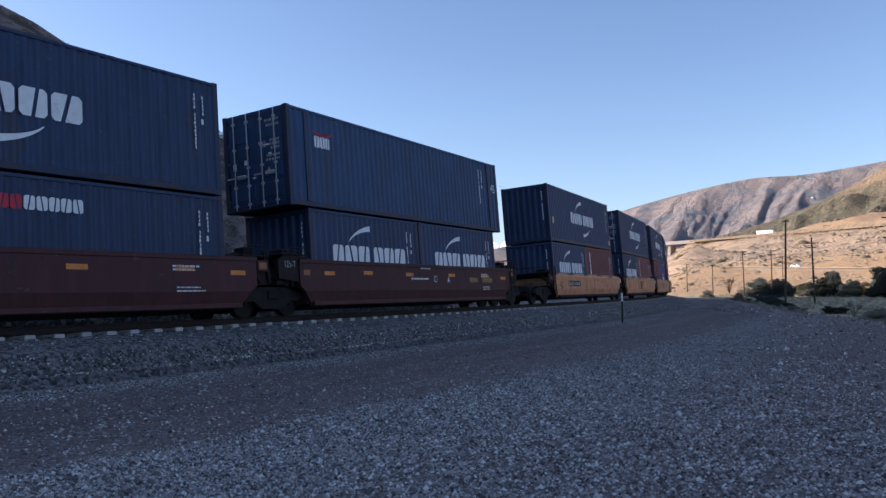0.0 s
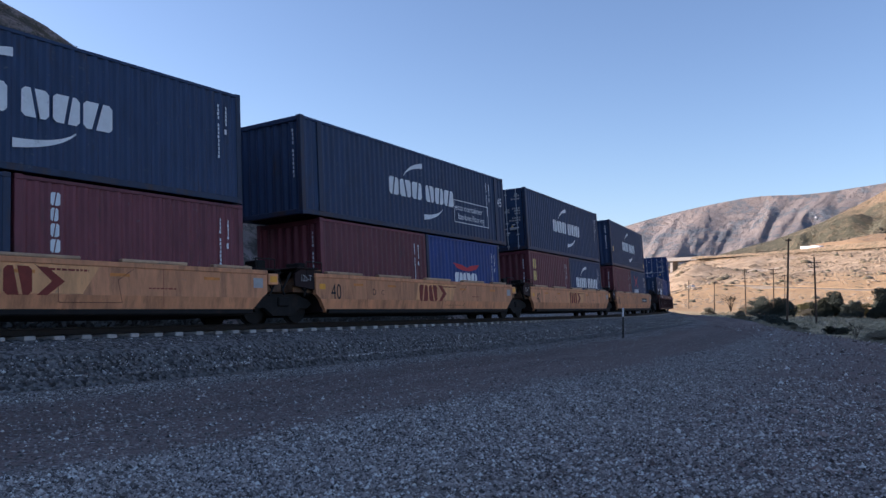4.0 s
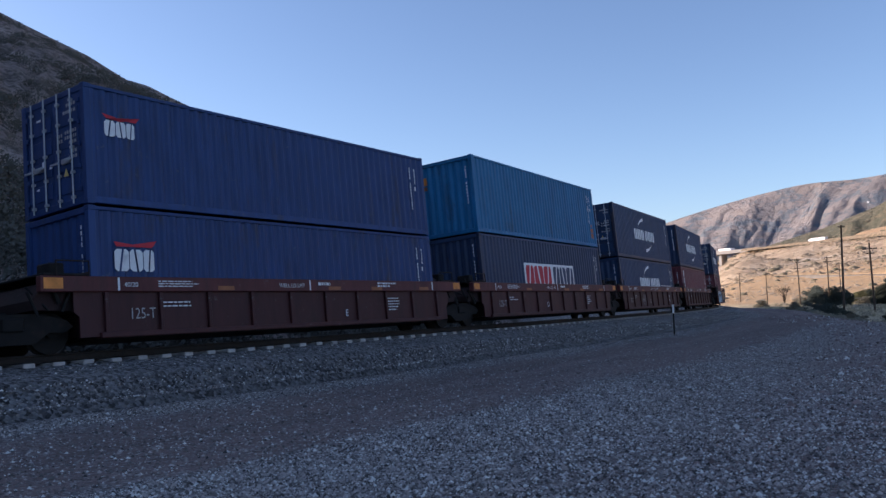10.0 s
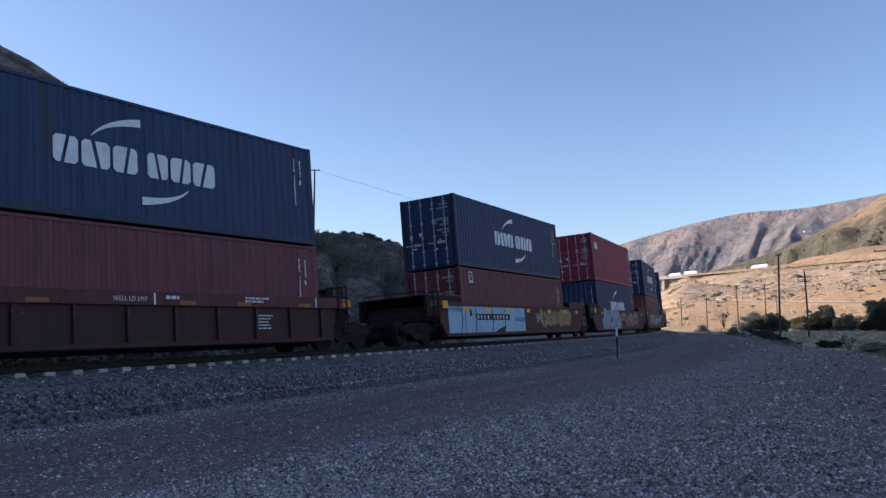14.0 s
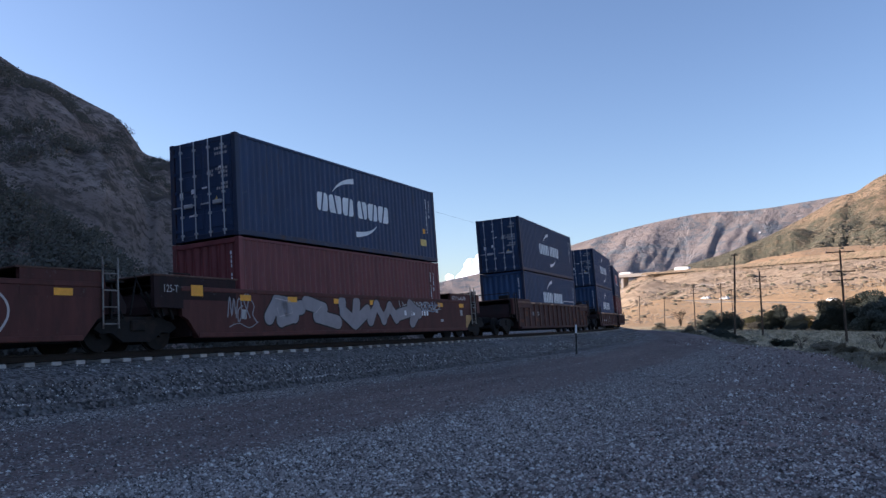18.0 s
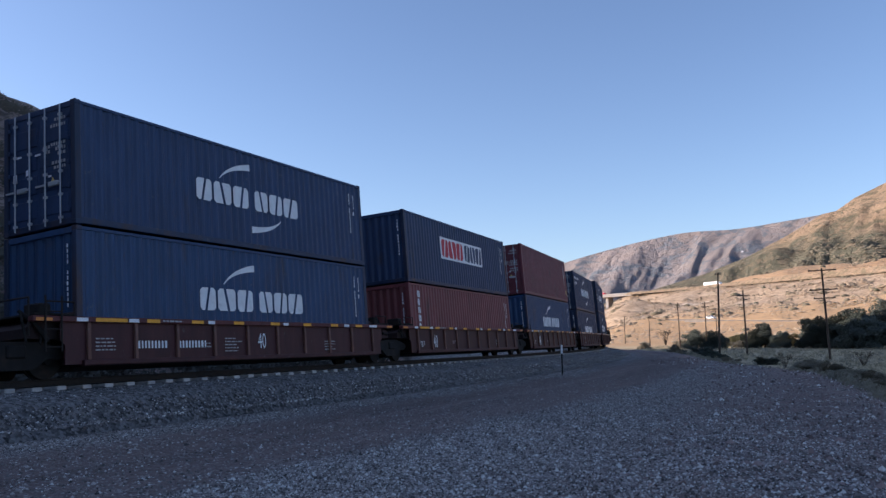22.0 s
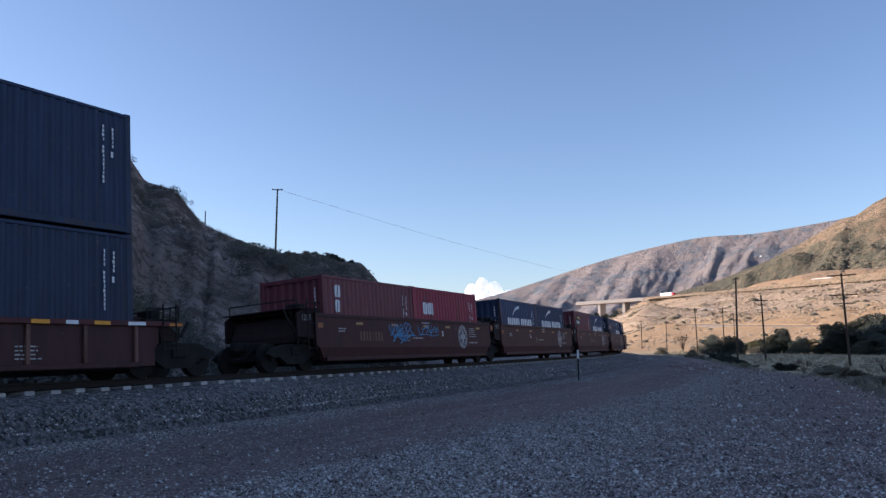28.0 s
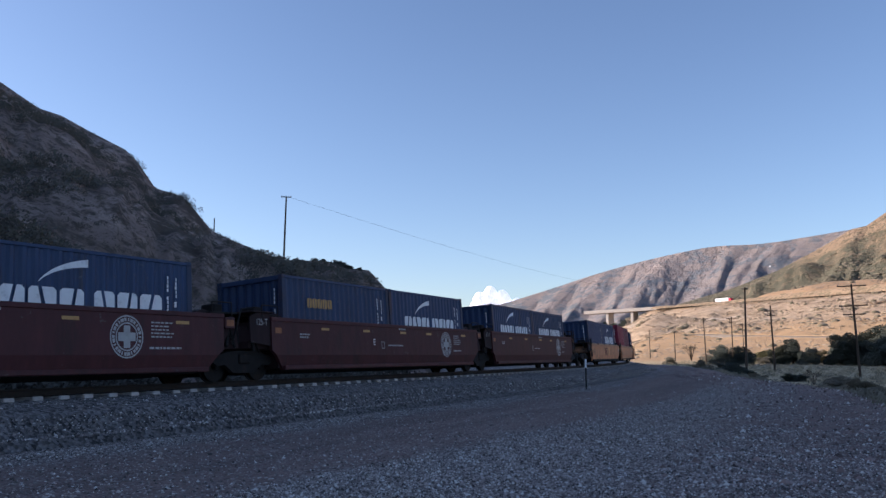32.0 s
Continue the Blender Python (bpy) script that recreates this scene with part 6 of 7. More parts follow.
def blue_side(car):
    """Left half of the side painted over in pale blue, the rest with dull yellow shapes."""
    part("painted_panel", Shape().mark(-7.9, -0.1, 0.34, 1.40, -1.456), SKYBLUE, car, "pale blue painted-over panel")
    rnd = random.Random(4)
    sh = Shape()
    for x in (-6.9, -5.6, -3.9, -2.6):
        sh.flat([(x, 0.36), (x + 0.05, 0.36), (x + 0.25, 0.9), (x + 0.16, 1.38), (x + 0.12, 1.38), (x + 0.18, 0.9)], -1.459)
    sh.flat([(-3.6, 0.36), (-2.6, 0.36), (-2.3, 0.62), (-3.0, 0.52)], -1.459)
    sh.flat(blob(rnd, -5.9, 1.15, 0.14, 0.17), -1.459)
    part("graffiti_strokes", sh, BLACK, car, "dark graffiti strokes")
    number_panel(-5.4, -1.9, 0.86, 1.12)(car)
    sh = Shape()
    for x in (-6.45, -5.5, -3.8, -2.75):
        sh.mark(x, x + 0.035, 0.36, 1.39, -1.459)
    part("graffiti_line", sh, BLACK, car, "dark dividing lines")
    part("painted_panel", Shape().mark(-1.3, -0.05, 0.80, 0.98, -1.4585), BLUELINE, car, "blue painted patch")
    graffiti_lines(car, 1.3, 2.1, 0.75, 1.28, 4, GREY_MARK, -1.457, 28)
    graffiti_forms(car, 2.0, 6.55, 0.42, 1.50, ("hook", "coil", "wave", "knot", "coil"), 0.36, GOLD_PAINT, BLACK, -1.456, "dull yellow graffiti forms")


def ice_side(car):
    graffiti_mass(car, -6.45, -0.62, 0.32, 1.68, ICE, RUST, -1.4835, 22, "pale blue graffiti mass")
    part("wordmark", block_letters(-0.55, 0.82, [0.42, 0.42, 0.46], 0.46, 0.06, -1.472), TAN, car, "faded block logo")
    graffiti_forms(car, 1.0, 5.9, 0.42, 1.50, ("blade", "arrow", "fan", "knot", "hook"), 0.19, TAN, PALE_SILVER, -1.464, "dull graffiti forms with a pale edge", False, PALE_SILVER)
    part("graffiti_stroke", brush_line(rounded([(5.95, 1.45), (6.35, 1.1), (6.4, 0.75), (6.15, 0.36)]), 0.05, -1.459), PALE_SILVER, car, "pale hanging graffiti stroke")
    for x in (1.55, 3.2, 4.9):
        part("graffiti_stroke", brush_line([Vector((x, 0.5)), Vector((x + 0.04, 0.3))], 0.04, -1.459), PALE_SILVER, car)


def silver_side(car):
    graffiti_lines(car, -7.0, -5.8, 0.55, 1.40, 4, SILVER, -1.457, 27)
    graffiti_forms(car, -5.5, 3.9, 0.32, 1.52, ("coil", "blade", "fan", "wave", "arrow"), 0.44, SILVER, BLACK, -1.456, "silver graffiti forms", False, PALE_SILVER)
    graffiti_lines(car, 6.75, 8.1, 1.47, 1.71, 6, PALE_SILVER, -1.460, 26)
    graffiti_lines(car, 3.9, 5.3, 1.05, 1.44, 4, ICE, -1.457, 29)
    part("label_plate", Pieces().mark(5.6, 5.85, 0.62, 0.72, -1.457).mark(5.2, 5.4, 0.98, 1.12, -1.457).mark(7.5, 7.72, 0.88, 1.12, -1.457), GREY_MARK, car, "small pale label plate")
    part("tan_plate", Shape().flat([(8.0, 0.36), (8.08, 0.34), (8.60, 0.72), (8.60, 0.90), (8.06, 0.90)], -1.457), DULL_GOLD, car, "tan painted corner plate")
    graffiti_lines(car, 2.2, 5.6, 1.10, 1.40, 9, GREY_MARK, -1.466, 25)
    sh = Shape()
    for i in range(9):
        if i != 4:
            sh.mark(2.6 + i * 0.22, 2.75 + i * 0.22, 0.86, 1.04, -1.474)
    part("number_bar", sh, WHITE, car, "white number bars")


def blue_tag(car):
    rnd = random.Random(8)
    for i in range(7):
        a = rnd.uniform(-1.0, 0.6)
        part("graffiti_stroke", swoosh(-1.2 + a, rnd.uniform(0.75, 1.2), -0.8 + a, rnd.uniform(0.8, 1.6), -0.4 + a, rnd.uniform(0.75, 1.4), 0.07, 0.05, -1.457), BLUELINE, car, "blue graffiti stroke")
    graffiti_lines(car, -2.4, -0.6, 1.1, 1.55, 5, BLUELINE, -1.457, 31)
    graffiti_lines(car, -0.2, 1.6, 1.12, 1.52, 4, BLUELINE, -1.457, 32)
    part("number_bar", bars(Shape(), rnd, -4.4, 1.2, 1, 1.9, -1.456, 0.32), RUST_PALE, car, "worn number bars")


def pale_tag(x):
    return lambda car: graffiti_lines(car, x, x + 0.9, 0.5, 1.0, 3, SILVER, -1.402, 41)


SM = "dark maroon smooth-sided well car with yellow reflectors"
YE = "faded yellow smooth-sided well car with rusty seams"
CH = "maroon well car with deep top chord and recessed ribbed sides"
BR = "brown well car side covered in graffiti"
RI = "rusty brown ribbed well car"
ST = "maroon ribbed well car with yellow and white reflector strip"
TA = "tall dark maroon smooth well car with round white emblem"


def build_train():
    unit(-213.02, "smooth", SM, 7.0, (-7.8,), 1, False, False, navy(), [navy("navy blue container with red and white block mark", False, logo_double(0.35, True, 0.2))], 6.14)
    unit(-197.37, "smooth", SM, 7.0, (-7.8, 7.6), 2, False, True,
         dict(mat=NAVY_2, label="long navy blue container with lock-rod doors and small white mark", doors=True, length=13.88, logo=both(logo_eagle(-5.7), forty_five)), [navy20(), navy20()], 6.15)
    unit(-177.85, "yellow", YE, 6.75, (-7.6,), 3, True, False, both_stickers(navy()), [navy20(), brown("short red-brown container with upright white blocks", False, logo_upright(-2.3, 6), BRICK)], 6.13,
         extra=many(number_panel(-4.5, -2.3), letter("A", -1.9, 0.82, BLACK, 0.24)))
    unit(-162.07, "yellow", YE, 6.75, (-7.8,), 4, False, False, navy(DOOR_LABEL, True), [navy20(), brown("short red-brown container with upright white blocks", False, logo_upright(-2.3, 6))], 6.13, extra=yellow_logo)
    unit(-146.64, "yellow", YE, 6.75, (-7.8,), 5, False, False, dict(mat=NAVY, label="long navy blue container with white wordmark and outlined panel", length=13.88, logo=eco_panel),
         [brown("short plain red-brown steel container"), dict(mat=AZURE, label="short bright blue container with red emblem", logo=logo_eagle_big)], 6.13, extra=many(yellow_logo, letter("D", -3.9, 0.8, BLACK, 0.3)))
    unit(-130.95, "yellow", YE, 6.75, (-7.8,), 6, False, False, navy(DOOR_LABEL, True), [brown("short red-brown container with yellow block marks", False, logo_pair), navy20()], 6.15, extra=yellow_logo)
    unit(-115.37, "yellow", YE, 6.75, (-7.8, 7.6), 7, False, True, both_stickers(navy()), [brown("short plain red-brown steel container"), dict(mat=NAVY, label="short navy container with orange crossed emblem", logo=logo_star)], 6.15,
         extra=many(number_panel(2.6, 4.8), letter("B", 2.2, 0.82, BLACK, 0.24)))
    unit(-95.8, "chord", CH, 6.7, (-7.6,), 8, True, False, None, [navy20(), dict(mat=AZURE, label="short plain bright blue steel container", logo=None)], low=3.08, extra=letter("A", -1.3, 0.6, WHITE, 0.26))
    unit(-80.21, "chord", CH, 6.7, (-7.8,), 9, False, False, dict(mat=ROYAL, label="royal blue container with lock-rod doors and small white mark", doors=True, h=2.66, dark=ROYAL, logo=logo_eagle(-5.7)),
         [dict(mat=ROYAL, label="royal blue container with small white mark", dark=ROYAL, logo=logo_eagle(-5.6, 1.35, -0.1))], 5.77, extra=letter("E", 1.4, 0.5, WHITE, 0.26))
    unit(-64.58, "chord", CH, 6.7, (-7.8,), 10, False, False, dict(mat=TEAL, label="light blue corrugated container with rust stains", logo=lambda b, h: (sticker(b, 5.45, 0.42, 0.34, 0.24, DULL_RED), sticker(b, 5.45, 0.70, 0.34, 0.2, DULL_RED), sticker(b, 5.55, 0.98, 0.14, 0.12, DULL_RED), end_sticker(b, 0.80, h - 0.86, 0.26, 0.30, FADED), end_sticker(b, 0.80, h - 1.06, 0.24, 0.14, DULL_RED)), dark=TEAL),
         [navy("navy blue container with white logo plate", False, lambda b, h: logo_box(b, h, 2.02))], 6.43, extra=letter("D", -1.2, 0.55))
    unit(-49.08, "chord", CH, 6.7, (-7.8,), 11, False, False, navy(DOOR_LABEL, True), [navy("navy blue container with white block wordmark and line", False, logo_line)], 6.12,
         extra=many(pale_tag(-2.9), letter("C", -1.4, 0.55)))
    unit(-33.45, "chord", CH, 6.7, (-7.8, 7.6), 12, False, True, navy(), [brown("red-brown container with upright white blocks", False, logo_upright(-5.4, 3, 0.42))], 6.1)
    unit(-12.09, "brown", BR, 8.65, (-9.5,), 13, True, False, navy(DOOR_LABEL, True), [brown("red-brown container with small square emblem", True, logo_square)], 6.04, extra=blue_side)
    unit(7.55, "brown", BR, 8.65, (-9.75,), 14, False, False, dict(mat=RED, label="bright red container with lock-rod doors and white mark", doors=True, dark=RED, logo=both(logo_three(-5.45), lambda b, h: sticker(b, 5.7, 0.4, 0.22, 0.3))),
         [navy("navy blue container with white block wordmark", False, logo_low)], 6.38, extra=ice_side)
    unit(27.03, "brown", BR, 8.65, (-9.75, 9.5), 15, False, True, both_stickers(navy(DOOR_LABEL, True), True), [brown("deep red corrugated container", False, None, BRICK)], 6.09, extra=silver_side)
    unit(50.38, "ribbed", RI, 8.6, (-9.4, 9.4), 16, True, True, navy(DOOR_LABEL, True), [navy("navy blue container with white block wordmark and line", False, logo_line, NAVY_2)], 6.42)
    unit(71.98, "stripe", ST, 6.75, (-7.6,), 17, True, False, navy(DOOR_LABEL, True), [navy("blue container with white block wordmark", False, logo_low, NAVY_2)], 6.46)
    unit(87.63, "stripe", ST, 6.75, (-7.8,), 18, False, False, navy("navy blue container with white logo plate", False, logo_box), [brown("red-brown container with upright white blocks", False, logo_upright(-5.4, 6), BRICK)], 6.11)
    unit(103.40, "stripe", ST, 6.75, (-7.8,), 19, False, False, dict(mat=BROWN, label="red-brown container with lock-rod doors", doors=True, dark=BROWN, logo=lambda b, h: sticker(b, 5.6, 0.5, 0.2, 0.3)), [navy("blue container with white block wordmark", False, logo_low, NAVY_2)], 6.43)
    unit(119.13, "stripe", ST, 6.75, (-7.8,), 20, False, False, navy("navy blue container with white lettering and wordmark", True, light_steel, NAVY_3), [navy(NAVY_LABEL, False, logo_low, NAVY_3)], 6.08)
    unit(134.95, "stripe", ST, 6.75, (-7.8, 7.6), 21, False, True, navy("navy blue container with white lettering and wordmark", True, three_lines, NAVY_3), [navy(NAVY_LABEL, False, logo_low, NAVY_3)], 6.42)
    unit(154.77, "tall", TA, 7.0, (-7.6,), 22, True, False, None, [brown("short red-brown container with upright white blocks", False, both(logo_upright(-2.35, 3, 0.42))), dict(mat=RED, label="short bright red container with white mark", logo=logo_three(-2.25, 1.1), dark=RED)],
         low=3.05, extra=many(blue_tag, letter("B", 1.9, 1.1)))
    unit(170.20, "tall", TA, 7.0, (-7.8,), 23, False, False, None, [navy20(None, logo_short_high), navy20(None, logo_short_high)], low=3.05, extra=letter("C", -2.2, 1.1))
    unit(185.84, "tall", TA, 7.0, (-7.8,), 24, False, False, None, [brown("short red-brown container with black logo plate", False, logo_beam), navy20(None, logo_short_high)], low=3.05, extra=letter("D", -1.6, 1.0))
    unit(201.67, "tall", TA, 7.0, (-7.8,), 25, False, False, None, [navy("short navy container with dull yellow block mark", False, logo_double(-2.4, False)), navy20(None, logo_short_high)], low=3.08, extra=letter("E", -1.6, 1.0))
    unit(217.38, "tall", TA, 7.0, (-7.8, 7.6), 26, False, True, None, [navy20(None, logo_short_high), navy20(None, logo_short_high)], low=3.08)
    unit(236.9, "yellow", YE, 6.75, (-7.6,), 27, True, False, None, [dict(mat=NAVY, label="short plain navy blue container", logo=None), navy20()], low=3.10, extra=yellow_logo)
    unit(252.5, "yellow", YE, 6.75, (-7.8,), 28, False, False, None, [dict(mat=RED, label="short plain bright red container", logo=None, dark=RED), brown("short plain red-brown steel container")], low=3.3)
    unit(268.1, "yellow", YE, 6.75, (-7.8, 7.6), 29, False, True, None, [navy20(), brown("short plain red-brown steel container")], low=3.1)


def both_stickers(spec, door=False):
    """Adds yellow warning stickers to a box."""
    draw = spec["logo"]

    def run(box, h):
        draw(box, h)
        if door:
            sticker(box, 4.75, 0.6, 0.5, 0.26)
            sticker(box, 5.0, 1.1, 0.2, 0.2, SIGNAL)
        else:
            sticker(box, -5.62, 0.95, 0.24, 0.33)
            sticker(box, 5.75, 0.3, 0.24, 0.3)
    return {**spec, "logo": run}


# ------------------------------------------------------------ poles, wires, marker
def utility_pole(x, y, z, height, arms, lean=0.0, turn=0.0, label="weathered wooden utility pole with crossarms"):
    pole = thing("utility_pole", label, "utility pole", "utility poles along the valley", m=pose(x, y, z, 0, lean, turn))
    part("post", Shape().tube((0, 0, -1.0), (0, 0, height), 0.17, 10, 0.11), TIMBER, pole)
    for k, (down, width) in enumerate(arms):
        arm = part("crossarm", Shape().box(-width / 2, width / 2, -0.17, -0.05, height - down - 0.07, height - down + 0.07, 0.012), TIMBER, pole)
        n = 2 if width < 1.8 else 4
        for i in range(n):
            xi = -width / 2 + 0.12 + i * (width - 0.24) / (n - 1)
            part("insulator", lambda: Shape().tube((0, 0, 0), (0, 0, 0.14), 0.045, 8, 0.03), GLASSY, arm, m=pose(xi, -0.11, height - down + 0.07), key="insulator")
        if width > 1.8:
            sh = Shape().tube((-width * 0.3, -0.11, height - down - 0.05), (0, -0.12, height - down - 0.7), 0.02, 5)
            sh.tube((width * 0.3, -0.11, height - down - 0.05), (0, -0.12, height - down - 0.7), 0.02, 5)
            part("brace", sh, UNDER, pole)
    return pole


def build_poles():
    utility_pole(85.5, 286.9, 0.6, 10.0, [(0.3, 1.5)], 0, -20)
    utility_pole(79.5, 241.1, 0.4, 8.4, [(0.3, 1.0)], 0, -20)
    utility_pole(75.1, 203.7, 0.0, 11.2, [(0.3, 2.2), (1.1, 2.0), (2.6, 1.4)], -1.2, -20)
    utility_pole(73.8, 183.1, -0.6, 11.0, [(0.3, 2.2), (1.2, 1.6)], 0.1, -20)
    utility_pole(48.0, 114.5, -1.2, 12.6, [(0.25, 0.9)], 1.6, -22, "tall plain wooden utility pole")
    utility_pole(58.3, 128.0, -1.1, 10.7, [(0.9, 2.0), (1.6, 1.2)], -0.9, -24)
    utility_pole(56.2, 99.6, -1.6, 12.2, [(0.3, 3.4), (2.8, 3.4), (3.9, 2.6)], -1.5, -18, "weathered utility pole with three wide crossarms")
    utility_pole(129.0, 309.3, 2.0, 11.9, [(0.3, 1.4)], 0, -20)
    utility_pole(-19.5, 122.5, 15.2, 11.0, [(0.12, 1.6)], 1.0, 6, "lone wooden utility pole with one crossarm on the hill")
    marker = thing("fence_post", "short weathered post on the shaded brush hill", "post", m=pose(-33.2, 134.8, 21.0))
    part("post", Shape().tube((0, 0, -0.8), (0, 0, 3.9), 0.11, 8, 0.09), TIMBER, marker)
    stake = thing("marker_post", "thin dark marker post with a white top on the gravel", "marker post", m=pose(8.75, 40.4, 0))
    part("post", Shape().box(-0.03, 0.03, -0.025, 0.025, -0.4, 1.05, 0.006), UNDER, stake)
    part("reflective_top", Shape().box(-0.045, 0.045, -0.032, 0.032, 1.05, 1.48, 0.006), WHITE, stake, "white marker top")
    x, y, z = at_bearing(31.45, 60)
    sign = thing("marker_sign", "small white marker plate on a short post among the brush", "sign", m=pose(x, y, z, 0, 0, -28))
    part("post", Shape().box(-0.03, 0.03, -0.03, 0.03, -0.3, 0.32, 0.006), UNDER, sign)
    part("plate", Shape().box(-0.14, 0.14, -0.045, -0.03, 0.02, 0.46, 0.006), WHITE, sign, "white marker plate")
    x, y, z = at_bearing(19.8, 150)
    slab = thing("concrete_slab", "low pale concrete slab at the edge of the field", "slab", m=pose(x, y, -0.78, 0, 0, -12))
    part("slab", Shape().box(-1.5, 1.5, -0.9, 0.9, -0.9, 0.14, 0.03), CONCRETE, slab)
    part("curb", Shape().box(1.05, 1.5, -0.95, 0.95, 0.145, 0.42, 0.03), CONCRETE, slab)
    wire_run("overhead_wire", (-19.4, 122.3, 26.2), (179.2, 466.8, 37.0), 6.0, 0.016)
    for a, b in (((85.5, 286.9, 10.5), (75.1, 203.7, 11.0)), ((75.1, 203.7, 11.0), (73.8, 183.1, 10.2)), ((73.8, 183.1, 10.2), (58.3, 128.0, 8.8)), ((58.3, 128.0, 8.8), (56.2, 99.6, 9.6))):
        wire_run("overhead_wire", a, b, 0.8, 0.008)


def wire_run(name, a, b, sag, r):
    a, b = Vector(a), Vector(b)
    sh = Shape()
    n = 20
    pts = [a.lerp(b, i / n) - Vector((0, 0, 4 * sag * (i / n) * (1 - i / n))) for i in range(n + 1)]
    side = (b - a).cross(Vector((0, 0, 1))).normalized() * r
    for p in pts:
        sh.v += [tuple(p + side), tuple(p + Vector((0, 0, r))), tuple(p - side), tuple(p - Vector((0, 0, r)))]
    sh.f = [(4 * i + j, 4 * i + (j + 1) % 4, 4 * i + 4 + (j + 1) % 4, 4 * i + 4 + j) for i in range(n) for j in range(4)]
    tagged(new(name, data_of(sh, UNDER)), "thin dark sagging overhead wire between poles", "wire", "overhead wires")


# ------------------------------------------------------------ plants
def leaf_cloud(rnd, lumps, leaves, size):
    """Crown of many small leaves round uneven lumps."""
    sh = Shape()
    vs, fs = [], []
    for cx, cy, cz, r in lumps:
        for i in range(int(leaves * r * r)):
            d = Vector((rnd.gauss(0, 1), rnd.gauss(0, 1), rnd.gauss(0, 1))).normalized() * r * rnd.uniform(0.55, 1.08)
            c = Vector((cx, cy, cz)) + Vector((d.x, d.y, d.z * 0.8))
            u = Vector((rnd.gauss(0, 1), rnd.gauss(0, 1), rnd.gauss(0, 1))).normalized()
            w = u.orthogonal().normalized()
            s = size * rnd.uniform(0.6, 1.4)
            k = len(vs)
            vs += [tuple(c - u * s), tuple(c + w * s * 0.55), tuple(c + u * s), tuple(c - w * s * 0.55)]
            fs.append((k, k + 1, k + 2, k + 3))
    sh.v, sh.f = vs, fs
    return sh


def plain_data(shape, mat):
    me = bpy.data.meshes.new("mesh")
    me.from_pydata(shape.v, [], shape.f)
    me.materials.append(mat)
    return me


TREES = {}


def tree(x, y, z, height, spread, kind, label, mat, seed):
    """Trunk, limbs and an uneven crown."""
    if kind not in TREES:
        rnd = random.Random(seed)
        trunk = Shape().tube((0, 0, -0.1), (0.02, 0.01, 0.28), 0.045, 8, 0.032)
        lumps = [(0, 0, 0.36, 0.30), (0.06, -0.04, 0.60, 0.22), (-0.18, 0.1, 0.30, 0.22), (0.16, 0.12, 0.30, 0.22), (0.02, -0.2, 0.28, 0.2)]
        for i in range(20):
            a, rr = rnd.uniform(0, 6.283), 0.46 * rnd.random() ** 0.6
            zz = rnd.uniform(0.12, 0.90) * (1.0 - 1.1 * rr ** 1.6)
            p = (rr * math.cos(a), rr * math.sin(a), zz)
            lumps.append((*p, rnd.uniform(0.10, 0.17)))
            trunk.tube((0.02, 0.01, 0.16), p, 0.014, 5, 0.004)
        for i in range(16):
            a = rnd.uniform(0, 6.283)
            lumps.append((0.40 * math.cos(a), 0.40 * math.sin(a), rnd.uniform(0.05, 0.26), rnd.uniform(0.10, 0.15)))
        TREES[kind] = (data_of(trunk, BARK), plain_data(leaf_cloud(rnd, lumps, 22000, 0.018), mat))
    t = thing("tree" if height > 3 else "bush", label, "tree" if height > 3 else "bush", "trees and bushes in the field",
              m=pose(x, y, z, 0, 0, seed * 71) @ Matrix.Diagonal((spread, spread, height, 1)))
    for name, me in zip(("trunk", "crown"), TREES[kind]):
        ob = new(name, me)
        ob.parent = t
    return t


def twig_bush(x, y, z, high, wide, seed):
    """A leafless bush: forked stems that fan out from the ground."""
    rnd = random.Random(seed)
    bush = thing("dry_bush", "leafless grey-brown twiggy bush in the dry field", "bush", "dry bushes in the field", m=pose(x, y, z))
    for i in range(11):
        a, out, up = rnd.uniform(0, 6.283), wide / 2 * rnd.uniform(0.3, 1.0), high * rnd.uniform(0.7, 1.0)
        sh = Shape()
        tip = Vector((out * math.cos(a), out * math.sin(a), up))
        fork = tip * 0.5 + Vector((0, 0, 0.12 * up))
        r = 0.011 * high
        sh.tube((0, 0, -0.05), fork, 1.6 * r, 5, r)
        for k in range(7):
            start = fork.lerp(tip, 0.12 * k)
            end = tip + Vector((rnd.gauss(0, 0.14), rnd.gauss(0, 0.14), rnd.uniform(-0.2, 0.1))) * high
            sh.tube(start, end, 0.7 * r, 4, 0.4 * r)
        part("stem", sh, BARK, bush)


def at_bearing(az, r):
    x, y = r * math.sin(radians(az)), r * math.cos(radians(az))
    return x, y, ground_z(x, y) - 0.1


